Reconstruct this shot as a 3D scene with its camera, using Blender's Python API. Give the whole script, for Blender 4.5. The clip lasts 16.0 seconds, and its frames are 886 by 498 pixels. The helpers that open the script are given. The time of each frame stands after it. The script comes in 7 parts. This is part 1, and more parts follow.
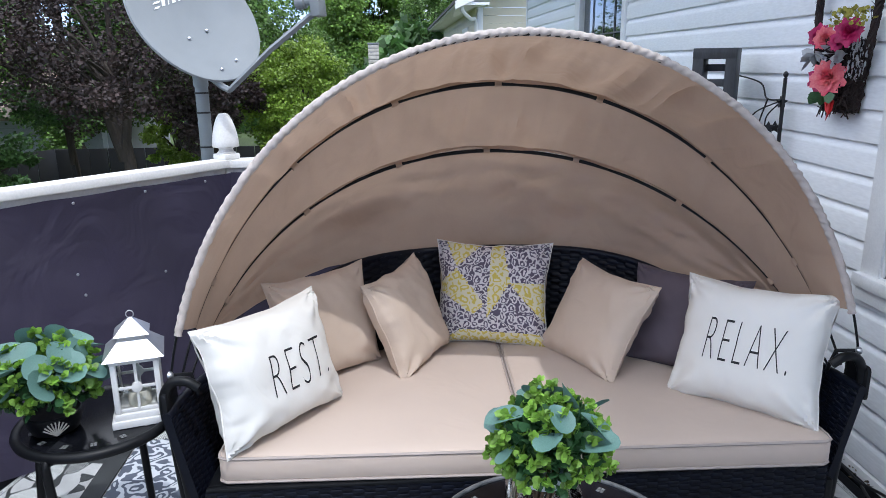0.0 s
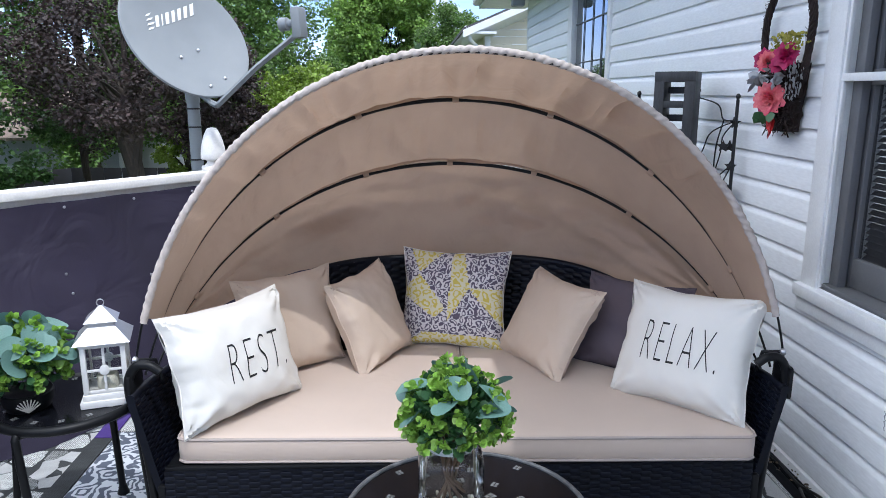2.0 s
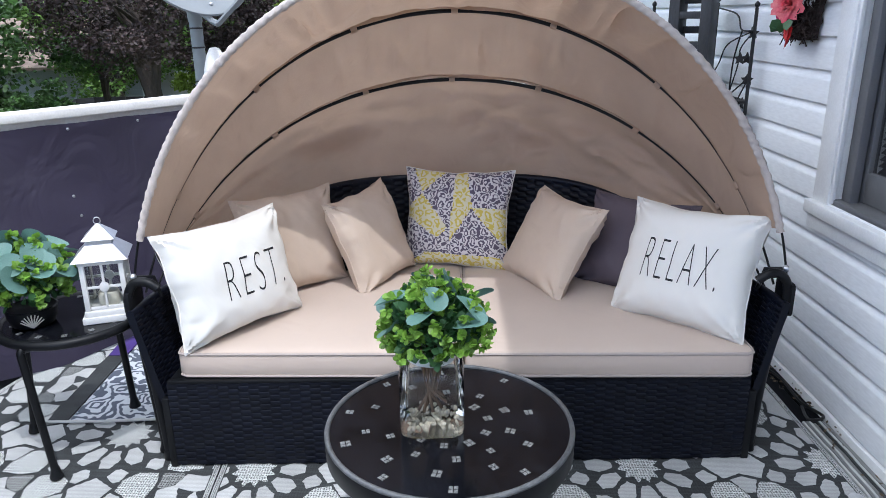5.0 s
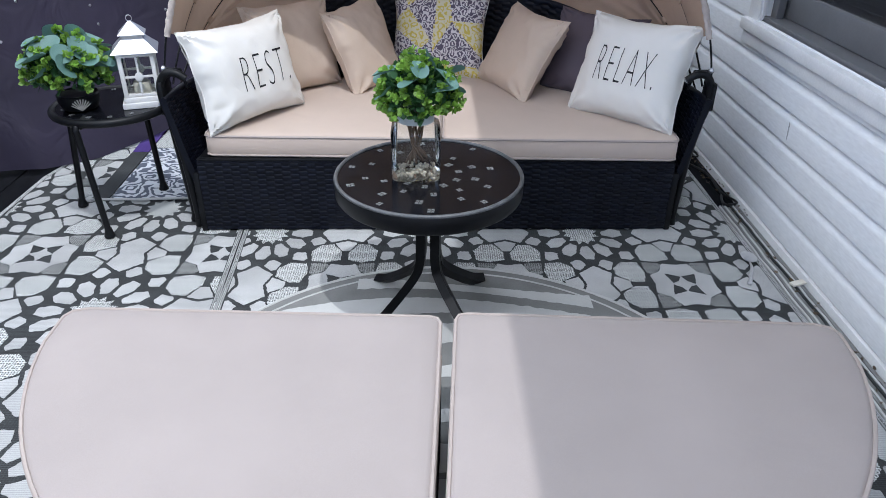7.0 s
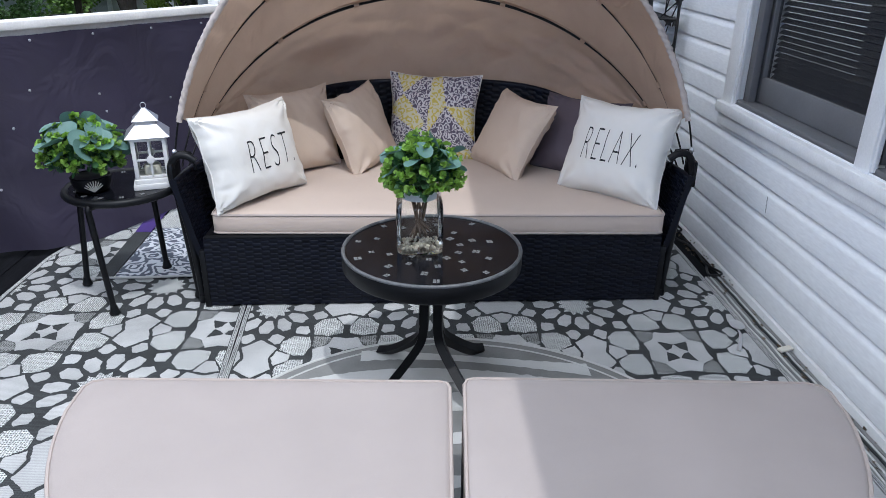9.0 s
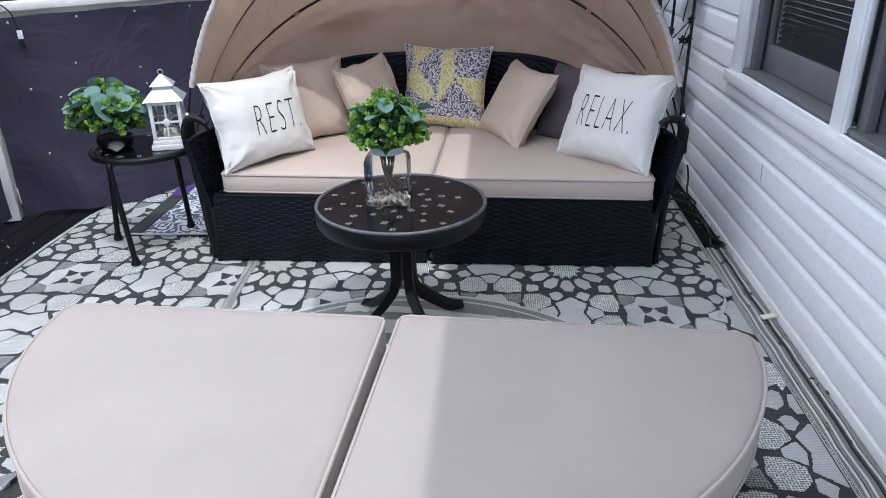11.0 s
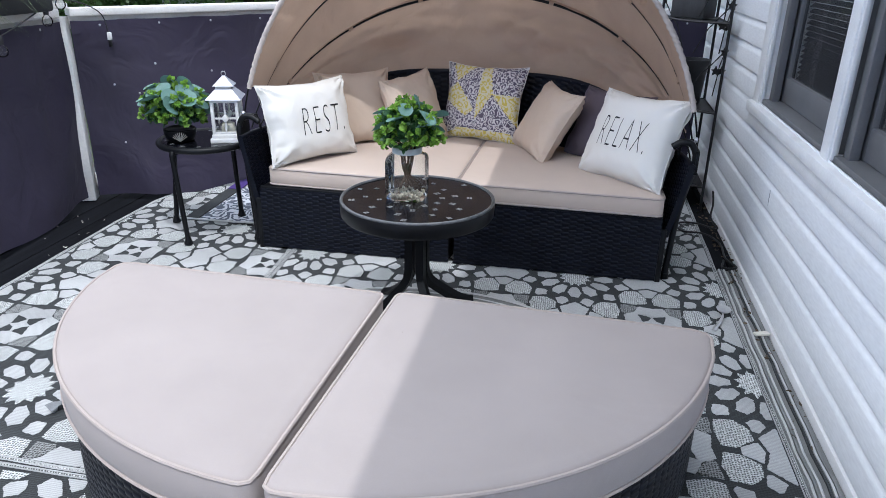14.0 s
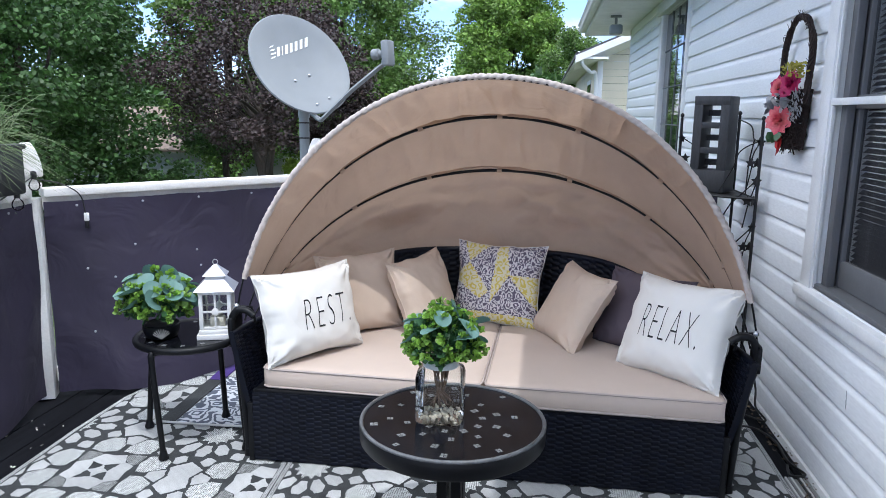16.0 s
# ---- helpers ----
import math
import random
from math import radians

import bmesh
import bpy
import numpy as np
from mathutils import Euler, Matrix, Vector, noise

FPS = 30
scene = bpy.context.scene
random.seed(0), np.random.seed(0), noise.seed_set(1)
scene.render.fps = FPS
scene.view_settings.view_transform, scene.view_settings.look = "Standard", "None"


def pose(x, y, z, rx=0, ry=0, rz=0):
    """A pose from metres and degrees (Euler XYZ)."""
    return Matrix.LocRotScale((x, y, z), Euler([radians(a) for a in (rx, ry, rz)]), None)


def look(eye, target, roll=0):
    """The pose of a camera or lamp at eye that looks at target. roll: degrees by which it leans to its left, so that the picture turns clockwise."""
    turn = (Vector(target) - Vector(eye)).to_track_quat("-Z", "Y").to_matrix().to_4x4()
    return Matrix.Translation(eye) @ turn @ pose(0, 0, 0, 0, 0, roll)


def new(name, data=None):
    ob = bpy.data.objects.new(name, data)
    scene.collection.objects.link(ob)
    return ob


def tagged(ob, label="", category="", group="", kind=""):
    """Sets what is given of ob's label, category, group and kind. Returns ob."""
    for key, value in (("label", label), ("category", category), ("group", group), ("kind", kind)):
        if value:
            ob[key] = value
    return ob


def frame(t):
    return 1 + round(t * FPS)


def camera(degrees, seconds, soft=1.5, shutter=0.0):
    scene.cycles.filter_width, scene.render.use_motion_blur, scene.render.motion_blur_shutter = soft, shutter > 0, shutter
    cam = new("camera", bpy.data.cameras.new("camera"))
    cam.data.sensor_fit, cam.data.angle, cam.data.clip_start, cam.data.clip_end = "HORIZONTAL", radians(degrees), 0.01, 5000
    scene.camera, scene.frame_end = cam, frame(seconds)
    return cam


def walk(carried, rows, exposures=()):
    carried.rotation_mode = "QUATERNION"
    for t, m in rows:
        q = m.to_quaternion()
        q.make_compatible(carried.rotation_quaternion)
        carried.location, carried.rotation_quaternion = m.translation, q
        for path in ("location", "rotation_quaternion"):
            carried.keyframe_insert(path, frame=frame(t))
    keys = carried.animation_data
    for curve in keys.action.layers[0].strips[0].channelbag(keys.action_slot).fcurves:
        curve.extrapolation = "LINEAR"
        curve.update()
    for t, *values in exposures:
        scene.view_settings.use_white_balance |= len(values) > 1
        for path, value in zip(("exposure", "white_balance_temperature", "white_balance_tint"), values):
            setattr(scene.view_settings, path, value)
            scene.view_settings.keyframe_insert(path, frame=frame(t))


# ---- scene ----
cam = camera(63.9, 16.0, soft=0.75)
PATH = [
    (0, (0.104, 0.469, 1.396), (0.225, 2.4, 0.888), -0.6),
    (0.5, (0.108, 0.4, 1.401), (0.35, 2.333, 0.951), -1.2),
    (1, (0.099, 0.336, 1.406), (0.406, 2.28, 1.054), -1.3),
    (1.5, (0.169, 0.305, 1.387), (0.399, 2.263, 1.044), -0.1),
    (2, (0.292, 0.294, 1.355), (0.371, 2.245, 0.922), 0.1),
    (2.5, (0.309, 0.36, 1.346), (0.357, 2.29, 0.825), -0.2),
    (3, (0.311, 0.434, 1.331), (0.394, 2.339, 0.73), -0.1),
    (3.2, (0.321, 0.445, 1.339), (0.402, 2.345, 0.721), 0.1),
    (5.3, (0.395, 0.229, 1.309), (0.387, 2.129, 0.683), -0.9),
    (5.5, (0.39, 0.165, 1.315), (0.386, 2.052, 0.65), -0.8),
    (6, (0.423, 0.038, 1.306), (0.425, 1.885, 0.539), -0.1),
    (6.5, (0.453, -0.111, 1.29), (0.471, 1.679, 0.398), 0.3),
    (7, (0.398, -0.189, 1.302), (0.438, 1.539, 0.296), 0.6),
    (7.5, (0.351, -0.257, 1.275), (0.438, 1.39, 0.144), 0.4),
    (8, (0.34, -0.285, 1.251), (0.486, 1.287, 0.024), 0.2),
    (8.5, (0.335, -0.282, 1.307), (0.456, 1.454, 0.322), 0.1),
    (8.7, (0.327, -0.271, 1.32), (0.439, 1.552, 0.506), 0.1),
    (10.8, (0.663, -0.418, 1.261), (0.506, 1.413, 0.472), 0.9),
    (11, (0.69, -0.415, 1.253), (0.546, 1.402, 0.428), -1.0),
    (11.5, (0.703, -0.412, 1.252), (0.519, 1.403, 0.433), -2.6),
    (12, (0.723, -0.344, 1.254), (0.526, 1.494, 0.491), -2.0),
    (12.5, (0.878, -0.426, 1.252), (0.475, 1.409, 0.564), 2.0),
    (13, (0.939, -0.53, 1.244), (0.392, 1.259, 0.534), 1.3),
    (13.5, (0.931, -0.621, 1.235), (0.518, 1.16, 0.424), 0.0),
    (14, (0.9, -0.631, 1.253), (0.573, 1.188, 0.489), 1.1),
    (14.5, (0.881, -0.585, 1.306), (0.554, 1.297, 0.715), 1.0),
    (15, (0.833, -0.449, 1.325), (0.505, 1.476, 0.892), 1.3),
    (15.5, (0.76, -0.325, 1.335), (0.426, 1.608, 0.948), 1.5),
    (16, (0.619, -0.253, 1.338), (0.356, 1.694, 0.963), 0.9),
]
walk(cam, [(t, look(eye, target, roll)) for t, eye, target, roll in PATH], exposures=[(0, 1.51, 5800, 11), (3, 1.62, 5800, 11), (5.5, 1.66, 5800, 11), (7, 1.38, 5800, 11), (8.5, 1.31, 5800, 11), (11, 1.45, 5800, 11), (13, 1.55, 5800, 11), (14.5, 1.51, 5800, 11), (16, 1.64, 5800, 11)])

# ---- light ----
SUN_TO = Vector((0.216, -0.45, 1.0)).normalized()
sun = new("sun", bpy.data.lights.new("sun", "SUN"))
sun.data.energy, sun.data.angle, sun.data.color = 0.72, radians(0.6), (1.0, 0.95, 0.88)
sun.matrix_world = look(SUN_TO * 30, (0, 0, 0))
world = bpy.data.worlds.new("sky")
scene.world = world
world.use_nodes = True
wt = world.node_tree
sky = wt.nodes.new("ShaderNodeTexSky")
sky.sky_type, sky.sun_disc = "NISHITA", False
sky.sun_elevation = math.asin(SUN_TO.z)
sky.dust_density, sky.ozone_density = 0.3, 1.5
sky.sun_rotation = math.atan2(SUN_TO.x, SUN_TO.y)
wc = wt.nodes.new("ShaderNodeTexCoord")
wm = wt.nodes.new("ShaderNodeMapping")
wm.inputs["Scale"].default_value, wm.inputs["Location"].default_value = (1.0, 1.0, 2.4), (0.35, 0.1, 0.2)
wn = wt.nodes.new("ShaderNodeTexNoise")
wn.inputs["Scale"].default_value, wn.inputs["Detail"].default_value, wn.inputs["Roughness"].default_value = 5.0, 8, 0.55
ws = wt.nodes.new("ShaderNodeSeparateXYZ")
wh = wt.nodes.new("ShaderNodeMapRange")          # height in the sky
wh.interpolation_type = "SMOOTHSTEP"
wh.inputs["From Min"].default_value, wh.inputs["From Max"].default_value = 0.10, 0.58
wa = wt.nodes.new("ShaderNodeMath")
wa.operation = "MULTIPLY_ADD"
wa.inputs[1].default_value = 0.16
wr = wt.nodes.new("ShaderNodeValToRGB")
wr.color_ramp.elements[0].position, wr.color_ramp.elements[1].position = 0.51, 0.575
wl = wt.nodes.new("ShaderNodeMix")               # clear sky, thinner towards the horizon
wl.data_type, wl.blend_type = "RGBA", "MULTIPLY"
wl.inputs["Factor"].default_value = 1.0
wd = wt.nodes.new("ShaderNodeMapRange")
wd.inputs["To Min"].default_value, wd.inputs["To Max"].default_value = 0.42, 1.0
wq = wt.nodes.new("ShaderNodeMapRange")
wq.inputs["To Min"].default_value, wq.inputs["To Max"].default_value = 2.3, 5.6
wk_ = wt.nodes.new("ShaderNodeCombineColor")
wx = wt.nodes.new("ShaderNodeMix")
wx.data_type = "RGBA"
wt.links.new(wc.outputs["Generated"], wm.inputs["Vector"])
wt.links.new(wm.outputs["Vector"], wn.inputs["Vector"])
wt.links.new(wc.outputs["Generated"], ws.inputs[0])
wt.links.new(ws.outputs["Z"], wh.inputs["Value"])
wt.links.new(wh.outputs["Result"], wa.inputs[0])
wt.links.new(wn.outputs["Fac"], wa.inputs[2])
wt.links.new(wa.outputs[0], wr.inputs["Fac"])
wt.links.new(wh.outputs["Result"], wd.inputs["Value"])
wt.links.new(wh.outputs["Result"], wq.inputs["Value"])
wt.links.new(sky.outputs["Color"], wl.inputs["A"])
wb = wt.nodes.new("ShaderNodeCombineColor")       # clear air is bluer low down than the model's haze
wb.inputs["Blue"].default_value = 1.0
wg = wt.nodes.new("ShaderNodeMath")
wg.operation = "MULTIPLY_ADD"
wg.inputs[1].default_value, wg.inputs[2].default_value = 0.93, 0.07
wt.links.new(wd.outputs["Result"], wb.inputs["Red"])
wt.links.new(wd.outputs["Result"], wg.inputs[0])
wt.links.new(wg.outputs[0], wb.inputs["Green"])
ws2 = wt.nodes.new("ShaderNodeMath")
ws2.operation = "MULTIPLY_ADD"
ws2.inputs[1].default_value, ws2.inputs[2].default_value = 0.55, 0.45
wt.links.new(wd.outputs["Result"], ws2.inputs[0])
wt.links.new(ws2.outputs[0], wb.inputs["Blue"])
wt.links.new(wb.outputs["Color"], wl.inputs["B"])
for ch in ("Red", "Green", "Blue"):
    wt.links.new(wq.outputs["Result"], wk_.inputs[ch])
wt.links.new(wr.outputs["Color"], wx.inputs["Factor"])
wt.links.new(wl.outputs["Result"], wx.inputs["A"])
wt.links.new(wk_.outputs["Color"], wx.inputs["B"])
wt.links.new(wx.outputs["Result"], wt.nodes["Background"].inputs["Color"])
wt.nodes["Background"].inputs["Strength"].default_value = 0.15



# ---- materials ----
def material(name, color, rough=0.6, metal=0.0, spread=0.12, scale=6.0, fine=120.0, bump=0.15, dist=0.002, color2=None, coat=0.0,
             vary=0.0, trans=0.0, stretch=(1, 1, 1), sheen=0.0, spec=0.5):
    """Principled surface with blotches at one scale, grain at another, and relief from the grain."""
    m = bpy.data.materials.new(name)
    m.use_nodes = True
    t = m.node_tree
    b = t.nodes["Principled BSDF"]
    tc = t.nodes.new("ShaderNodeTexCoord")
    mp = t.nodes.new("ShaderNodeMapping")
    mp.inputs["Scale"].default_value = stretch
    t.links.new(tc.outputs["Object"], mp.inputs["Vector"])
    n1, n2 = t.nodes.new("ShaderNodeTexNoise"), t.nodes.new("ShaderNodeTexNoise")
    for n, s in ((n1, scale), (n2, fine)):
        n.inputs["Scale"].default_value, n.inputs["Detail"].default_value = s, 5
        t.links.new(mp.outputs["Vector"], n.inputs["Vector"])
    add = t.nodes.new("ShaderNodeMath")
    add.operation = "MULTIPLY_ADD"
    add.inputs[1].default_value, add.inputs[2].default_value = 0.4, 0.0
    t.links.new(n2.outputs["Fac"], add.inputs[0])
    mad = t.nodes.new("ShaderNodeMath")
    mad.operation = "MULTIPLY_ADD"
    mad.inputs[1].default_value = 0.6
    t.links.new(n1.outputs["Fac"], mad.inputs[0])
    t.links.new(add.outputs[0], mad.inputs[2])
    ramp = t.nodes.new("ShaderNodeValToRGB")
    c = Vector(color)
    lo = c * (1 - spread) if color2 is None else Vector(color2)
    hi = c * (1 + spread) if color2 is None else c
    ramp.color_ramp.elements[0].position, ramp.color_ramp.elements[1].position = 0.36, 0.64
    ramp.color_ramp.elements[0].color, ramp.color_ramp.elements[1].color = (*lo, 1), (*hi, 1)
    t.links.new(mad.outputs[0], ramp.inputs["Fac"])
    out = ramp.outputs["Color"]
    if vary:
        geo, hs, mr = t.nodes.new("ShaderNodeNewGeometry"), t.nodes.new("ShaderNodeHueSaturation"), t.nodes.new("ShaderNodeMapRange")
        mr.inputs["To Min"].default_value, mr.inputs["To Max"].default_value = 1 - vary, 1 + vary
        t.links.new(geo.outputs["Random Per Island"], mr.inputs["Value"])
        t.links.new(mr.outputs["Result"], hs.inputs["Value"])
        t.links.new(out, hs.inputs["Color"])
        out = hs.outputs["Color"]
    t.links.new(out, b.inputs["Base Color"])
    b.inputs["Roughness"].default_value, b.inputs["Metallic"].default_value = rough, metal
    b.inputs["Specular IOR Level"].default_value = spec
    b.inputs["Coat Weight"].default_value, b.inputs["Sheen Weight"].default_value = coat, sheen
    if bump:
        bp = t.nodes.new("ShaderNodeBump")
        bp.inputs["Strength"].default_value, bp.inputs["Distance"].default_value = bump, dist
        t.links.new(mad.outputs[0], bp.inputs["Height"])
        t.links.new(bp.outputs["Normal"], b.inputs["Normal"])
    if trans:
        tr, mx = t.nodes.new("ShaderNodeBsdfTranslucent"), t.nodes.new("ShaderNodeMixShader")
        t.links.new(out, tr.inputs["Color"])
        mx.inputs["Fac"].default_value = trans
        t.links.new(b.outputs[0], mx.inputs[1])
        t.links.new(tr.outputs[0], mx.inputs[2])
        t.links.new(mx.outputs[0], t.nodes["Material Output"].inputs["Surface"])
    return m


def ribbed(m, rows, depth, stitch=0.0, cols=125.0):
    """Woven rows: dark thread between the pale ones, broken into stitches across them."""
    t = m.node_tree
    b = t.nodes["Principled BSDF"]
    tc = t.nodes.new("ShaderNodeTexCoord")
    src = b.inputs["Base Color"].links[0].from_socket
    for axis, scale, dp in (("Y", rows, depth), ("dots", cols, stitch)):
        if not dp:
            continue
        mx, mr = t.nodes.new("ShaderNodeMix"), t.nodes.new("ShaderNodeMapRange")
        if axis == "dots":
            vo = t.nodes.new("ShaderNodeTexVoronoi")
            vo.voronoi_dimensions = "2D"
            vo.inputs["Scale"].default_value, vo.inputs["Randomness"].default_value = scale, 0.35
            t.links.new(tc.outputs["Object"], vo.inputs["Vector"])
            fac, lo, hi = vo.outputs["Distance"], 0.22, 0.42
        else:
            wv = t.nodes.new("ShaderNodeTexWave")
            wv.bands_direction = axis
            wv.inputs["Scale"].default_value, wv.inputs["Distortion"].default_value = scale, 1.2
            wv.inputs["Detail"].default_value, wv.inputs["Detail Scale"].default_value = 2, 5
            t.links.new(tc.outputs["Object"], wv.inputs["Vector"])
            fac, lo, hi = wv.outputs["Fac"], 0.15, 0.6
        mx.data_type, mx.blend_type = "RGBA", "MULTIPLY"
        mx.inputs["Factor"].default_value = 1.0
        mr.inputs["From Min"].default_value, mr.inputs["From Max"].default_value = lo, hi
        mr.inputs["To Min"].default_value = 1 - dp
        t.links.new(fac, mr.inputs["Value"])
        t.links.new(src, mx.inputs["A"])
        t.links.new(mr.outputs["Result"], mx.inputs["B"])
        src = mx.outputs["Result"]
    t.links.new(src, b.inputs["Base Color"])
    return m


def glass(name, color=(0.95, 0.97, 0.96), rough=0.02, ior=1.5):
    """A clear pane: mostly see-through, with real gloss."""
    m = bpy.data.materials.new(name)
    m.use_nodes = True
    t = m.node_tree
    gl, tp, mx = t.nodes.new("ShaderNodeBsdfGlossy"), t.nodes.new("ShaderNodeBsdfTransparent"), t.nodes.new("ShaderNodeMixShader")
    fr = t.nodes.new("ShaderNodeFresnel")
    fr.inputs["IOR"].default_value = ior
    gl.inputs["Roughness"].default_value = rough
    tp.inputs["Color"].default_value = (*color, 1)
    t.links.new(fr.outputs[0], mx.inputs["Fac"])
    t.links.new(tp.outputs[0], mx.inputs[1])
    t.links.new(gl.outputs[0], mx.inputs[2])
    t.links.new(mx.outputs[0], t.nodes["Material Output"].inputs["Surface"])
    return m


def creased(m, scale, strength, depth=0.004, stretch=(1, 1, 1)):
    """Soft creases of slack cloth, laid over the weave's own relief."""
    t = m.node_tree
    b = t.nodes["Principled BSDF"]
    tc, mp = t.nodes.new("ShaderNodeTexCoord"), t.nodes.new("ShaderNodeMapping")
    mp.inputs["Scale"].default_value = stretch
    nz, bp = t.nodes.new("ShaderNodeTexNoise"), t.nodes.new("ShaderNodeBump")
    nz.inputs["Scale"].default_value, nz.inputs["Detail"].default_value, nz.inputs["Distortion"].default_value = scale, 2.5, 1.2
    bp.inputs["Strength"].default_value, bp.inputs["Distance"].default_value = strength, depth
    t.links.new(tc.outputs["Object"], mp.inputs["Vector"])
    t.links.new(mp.outputs["Vector"], nz.inputs["Vector"])
    t.links.new(nz.outputs["Fac"], bp.inputs["Height"])
    if b.inputs["Normal"].links:
        t.links.new(b.inputs["Normal"].links[0].from_socket, bp.inputs["Normal"])
    t.links.new(bp.outputs["Normal"], b.inputs["Normal"])
    return m


TAN = material("beige canvas", (0.545, 0.440, 0.350), 0.85, spread=0.05, scale=5, fine=500, bump=0.12, dist=0.0008, sheen=0.1)
PINK = material("sun-faded beige canvas", (0.350, 0.309, 0.292), 0.85, spread=0.06, scale=4, fine=500, bump=0.12, dist=0.0008, sheen=0.1)
SEATCLOTH = material("beige seat canvas", (0.535, 0.443, 0.378), 0.85, spread=0.04, scale=4, fine=500, bump=0.12, dist=0.0008, sheen=0.1)
PIPING = material("beige piping", (0.40, 0.345, 0.315), 0.8, spread=0.05, bump=0.1)
CANOPY = material("thin beige canopy cloth", (0.485, 0.354, 0.264), 0.85, spread=0.07, scale=6, fine=400, bump=0.1, dist=0.001, trans=0.24)
HEM = material("gathered pale canopy hem", (0.47, 0.415, 0.38), 0.85, spread=0.12, scale=30, fine=400, bump=0.2)
WICKER = material("black resin wicker", (0.0035, 0.0048, 0.0105), 0.42, spread=0.3, scale=12, fine=200, bump=0.1, vary=0.25, spec=0.20)
BLACK = material("black powder-coated steel", (0.0050, 0.0056, 0.0070), 0.42, spread=0.3, scale=25, fine=300, bump=0.08, spec=0.24)
IRON = material("black wrought iron", (0.006, 0.006, 0.007), 0.5, spread=0.3, bump=0.1)
RIM = material("worn grey table rim", (0.09, 0.095, 0.10), 0.4, spread=0.4, scale=30, fine=200, bump=0.2)
TOPGLASS = material("black printed table glass", (0.0055, 0.006, 0.0085), 0.14, spread=0.6, scale=9, fine=60, bump=0.01, coat=0.0, spec=0.2)
WHITECLOTH = material("white cotton", (0.715, 0.70, 0.66), 0.9, spread=0.03, scale=5, fine=600, bump=0.15, dist=0.0008)
INK = material("black stitched lettering", (0.01, 0.01, 0.012), 0.7, spread=0.1, bump=0)
PURPLE = material("dusky purple canvas", (0.105, 0.085, 0.105), 0.9, spread=0.08, fine=500, bump=0.12, dist=0.0008)
SIDING = material("white vinyl siding", (0.83, 0.85, 0.865), 0.42, spread=0.09, scale=1.6, fine=90, bump=0.05, stretch=(1, 0.3, 1.5))
TRIM = material("weathered white trim paint", (0.76, 0.77, 0.77), 0.5, spread=0.07, scale=7, fine=140, bump=0.12)
RAILPAINT = material("weathered white rail paint", (0.70, 0.69, 0.67), 0.6, spread=0.1, scale=8, fine=120, bump=0.25)
SCREENCLOTH = material("dark plum privacy cloth", (0.0185, 0.0142, 0.0345), 0.7, spread=0.3, scale=2.5, fine=300, bump=0.12, dist=0.002, sheen=0.03)
DECK = material("black painted deck board", (0.0085, 0.009, 0.0115), 0.8, spread=0.4, scale=5, fine=60, bump=0.3, stretch=(6, 0.5, 1), spec=0.08)
LEADGREY = material("grey satellite dish", (0.20, 0.22, 0.235), 0.5, spread=0.06, scale=8, fine=300, bump=0.03)
SILVER = material("brushed silver roof", (0.50, 0.51, 0.54), 0.34, 0.85, spread=0.08, scale=20, bump=0.03)
CHARCOAL = material("charcoal stained wood and unlit room", (0.035, 0.037, 0.04), 0.6, spread=0.25, scale=10, fine=80, bump=0.3, stretch=(3, 3, 0.6))
GRASS = material("lawn", (0.06, 0.09, 0.03), 0.9, spread=0.4, scale=0.6, fine=20, bump=0.5, dist=0.03)
PANE = glass("window glass")
for m_, sc_, st_, dp_ in ((TAN, 9, 0.5, 0.008), (PINK, 4, 0.35, 0.010), (SEATCLOTH, 5, 0.4, 0.010), (CANOPY, 5, 0.9, 0.020), (WHITECLOTH, 8, 0.45, 0.008), (SCREENCLOTH, 5, 0.9, 0.016)):
    creased(m_, sc_, st_, dp_)


# ---- builders ----
def mesh_of(v, f, smooth=True):
    me = bpy.data.meshes.new("m")
    me.from_pydata([tuple(p) for p in v], [], [tuple(q) for q in f])
    me.update()
    if smooth:
        me.polygons.foreach_set("use_smooth", [True] * len(me.polygons))
    return me


def world_of(ob):
    m = ob.matrix_parent_inverse @ ob.matrix_basis
    return world_of(ob.parent) @ m if ob.parent else ob.matrix_basis.copy()


def part(name, geo, mat, parent=None, label="", smooth=True, kind="", local=False):
    """Links a bmesh, or (verts, faces), as one mesh object under a thing or a part; in world places unless local."""
    if isinstance(geo, bmesh.types.BMesh):
        me = bpy.data.meshes.new(name)
        geo.to_mesh(me)
        geo.free()
        if smooth:
            me.polygons.foreach_set("use_smooth", [True] * len(me.polygons))
            me.set_sharp_from_angle(angle=radians(40))
    elif isinstance(geo, bpy.types.Mesh):
        me = geo
    else:
        me = mesh_of(*geo, smooth=smooth)
        if smooth:
            me.set_sharp_from_angle(angle=radians(50))
    if mat:
        me.materials.clear()
        me.materials.append(mat)
    ob = new(name, me)
    ob.parent = parent
    if parent and not local:
        ob.matrix_parent_inverse = world_of(parent).inverted()
    return tagged(ob, label=label, kind=kind)


def thing(name, label, category, m=None, group="", kind=""):
    ob = new(name)
    ob.empty_display_size = 0.05
    if m is not None:
        ob.matrix_basis = m
    return tagged(ob, label, category, group, kind)


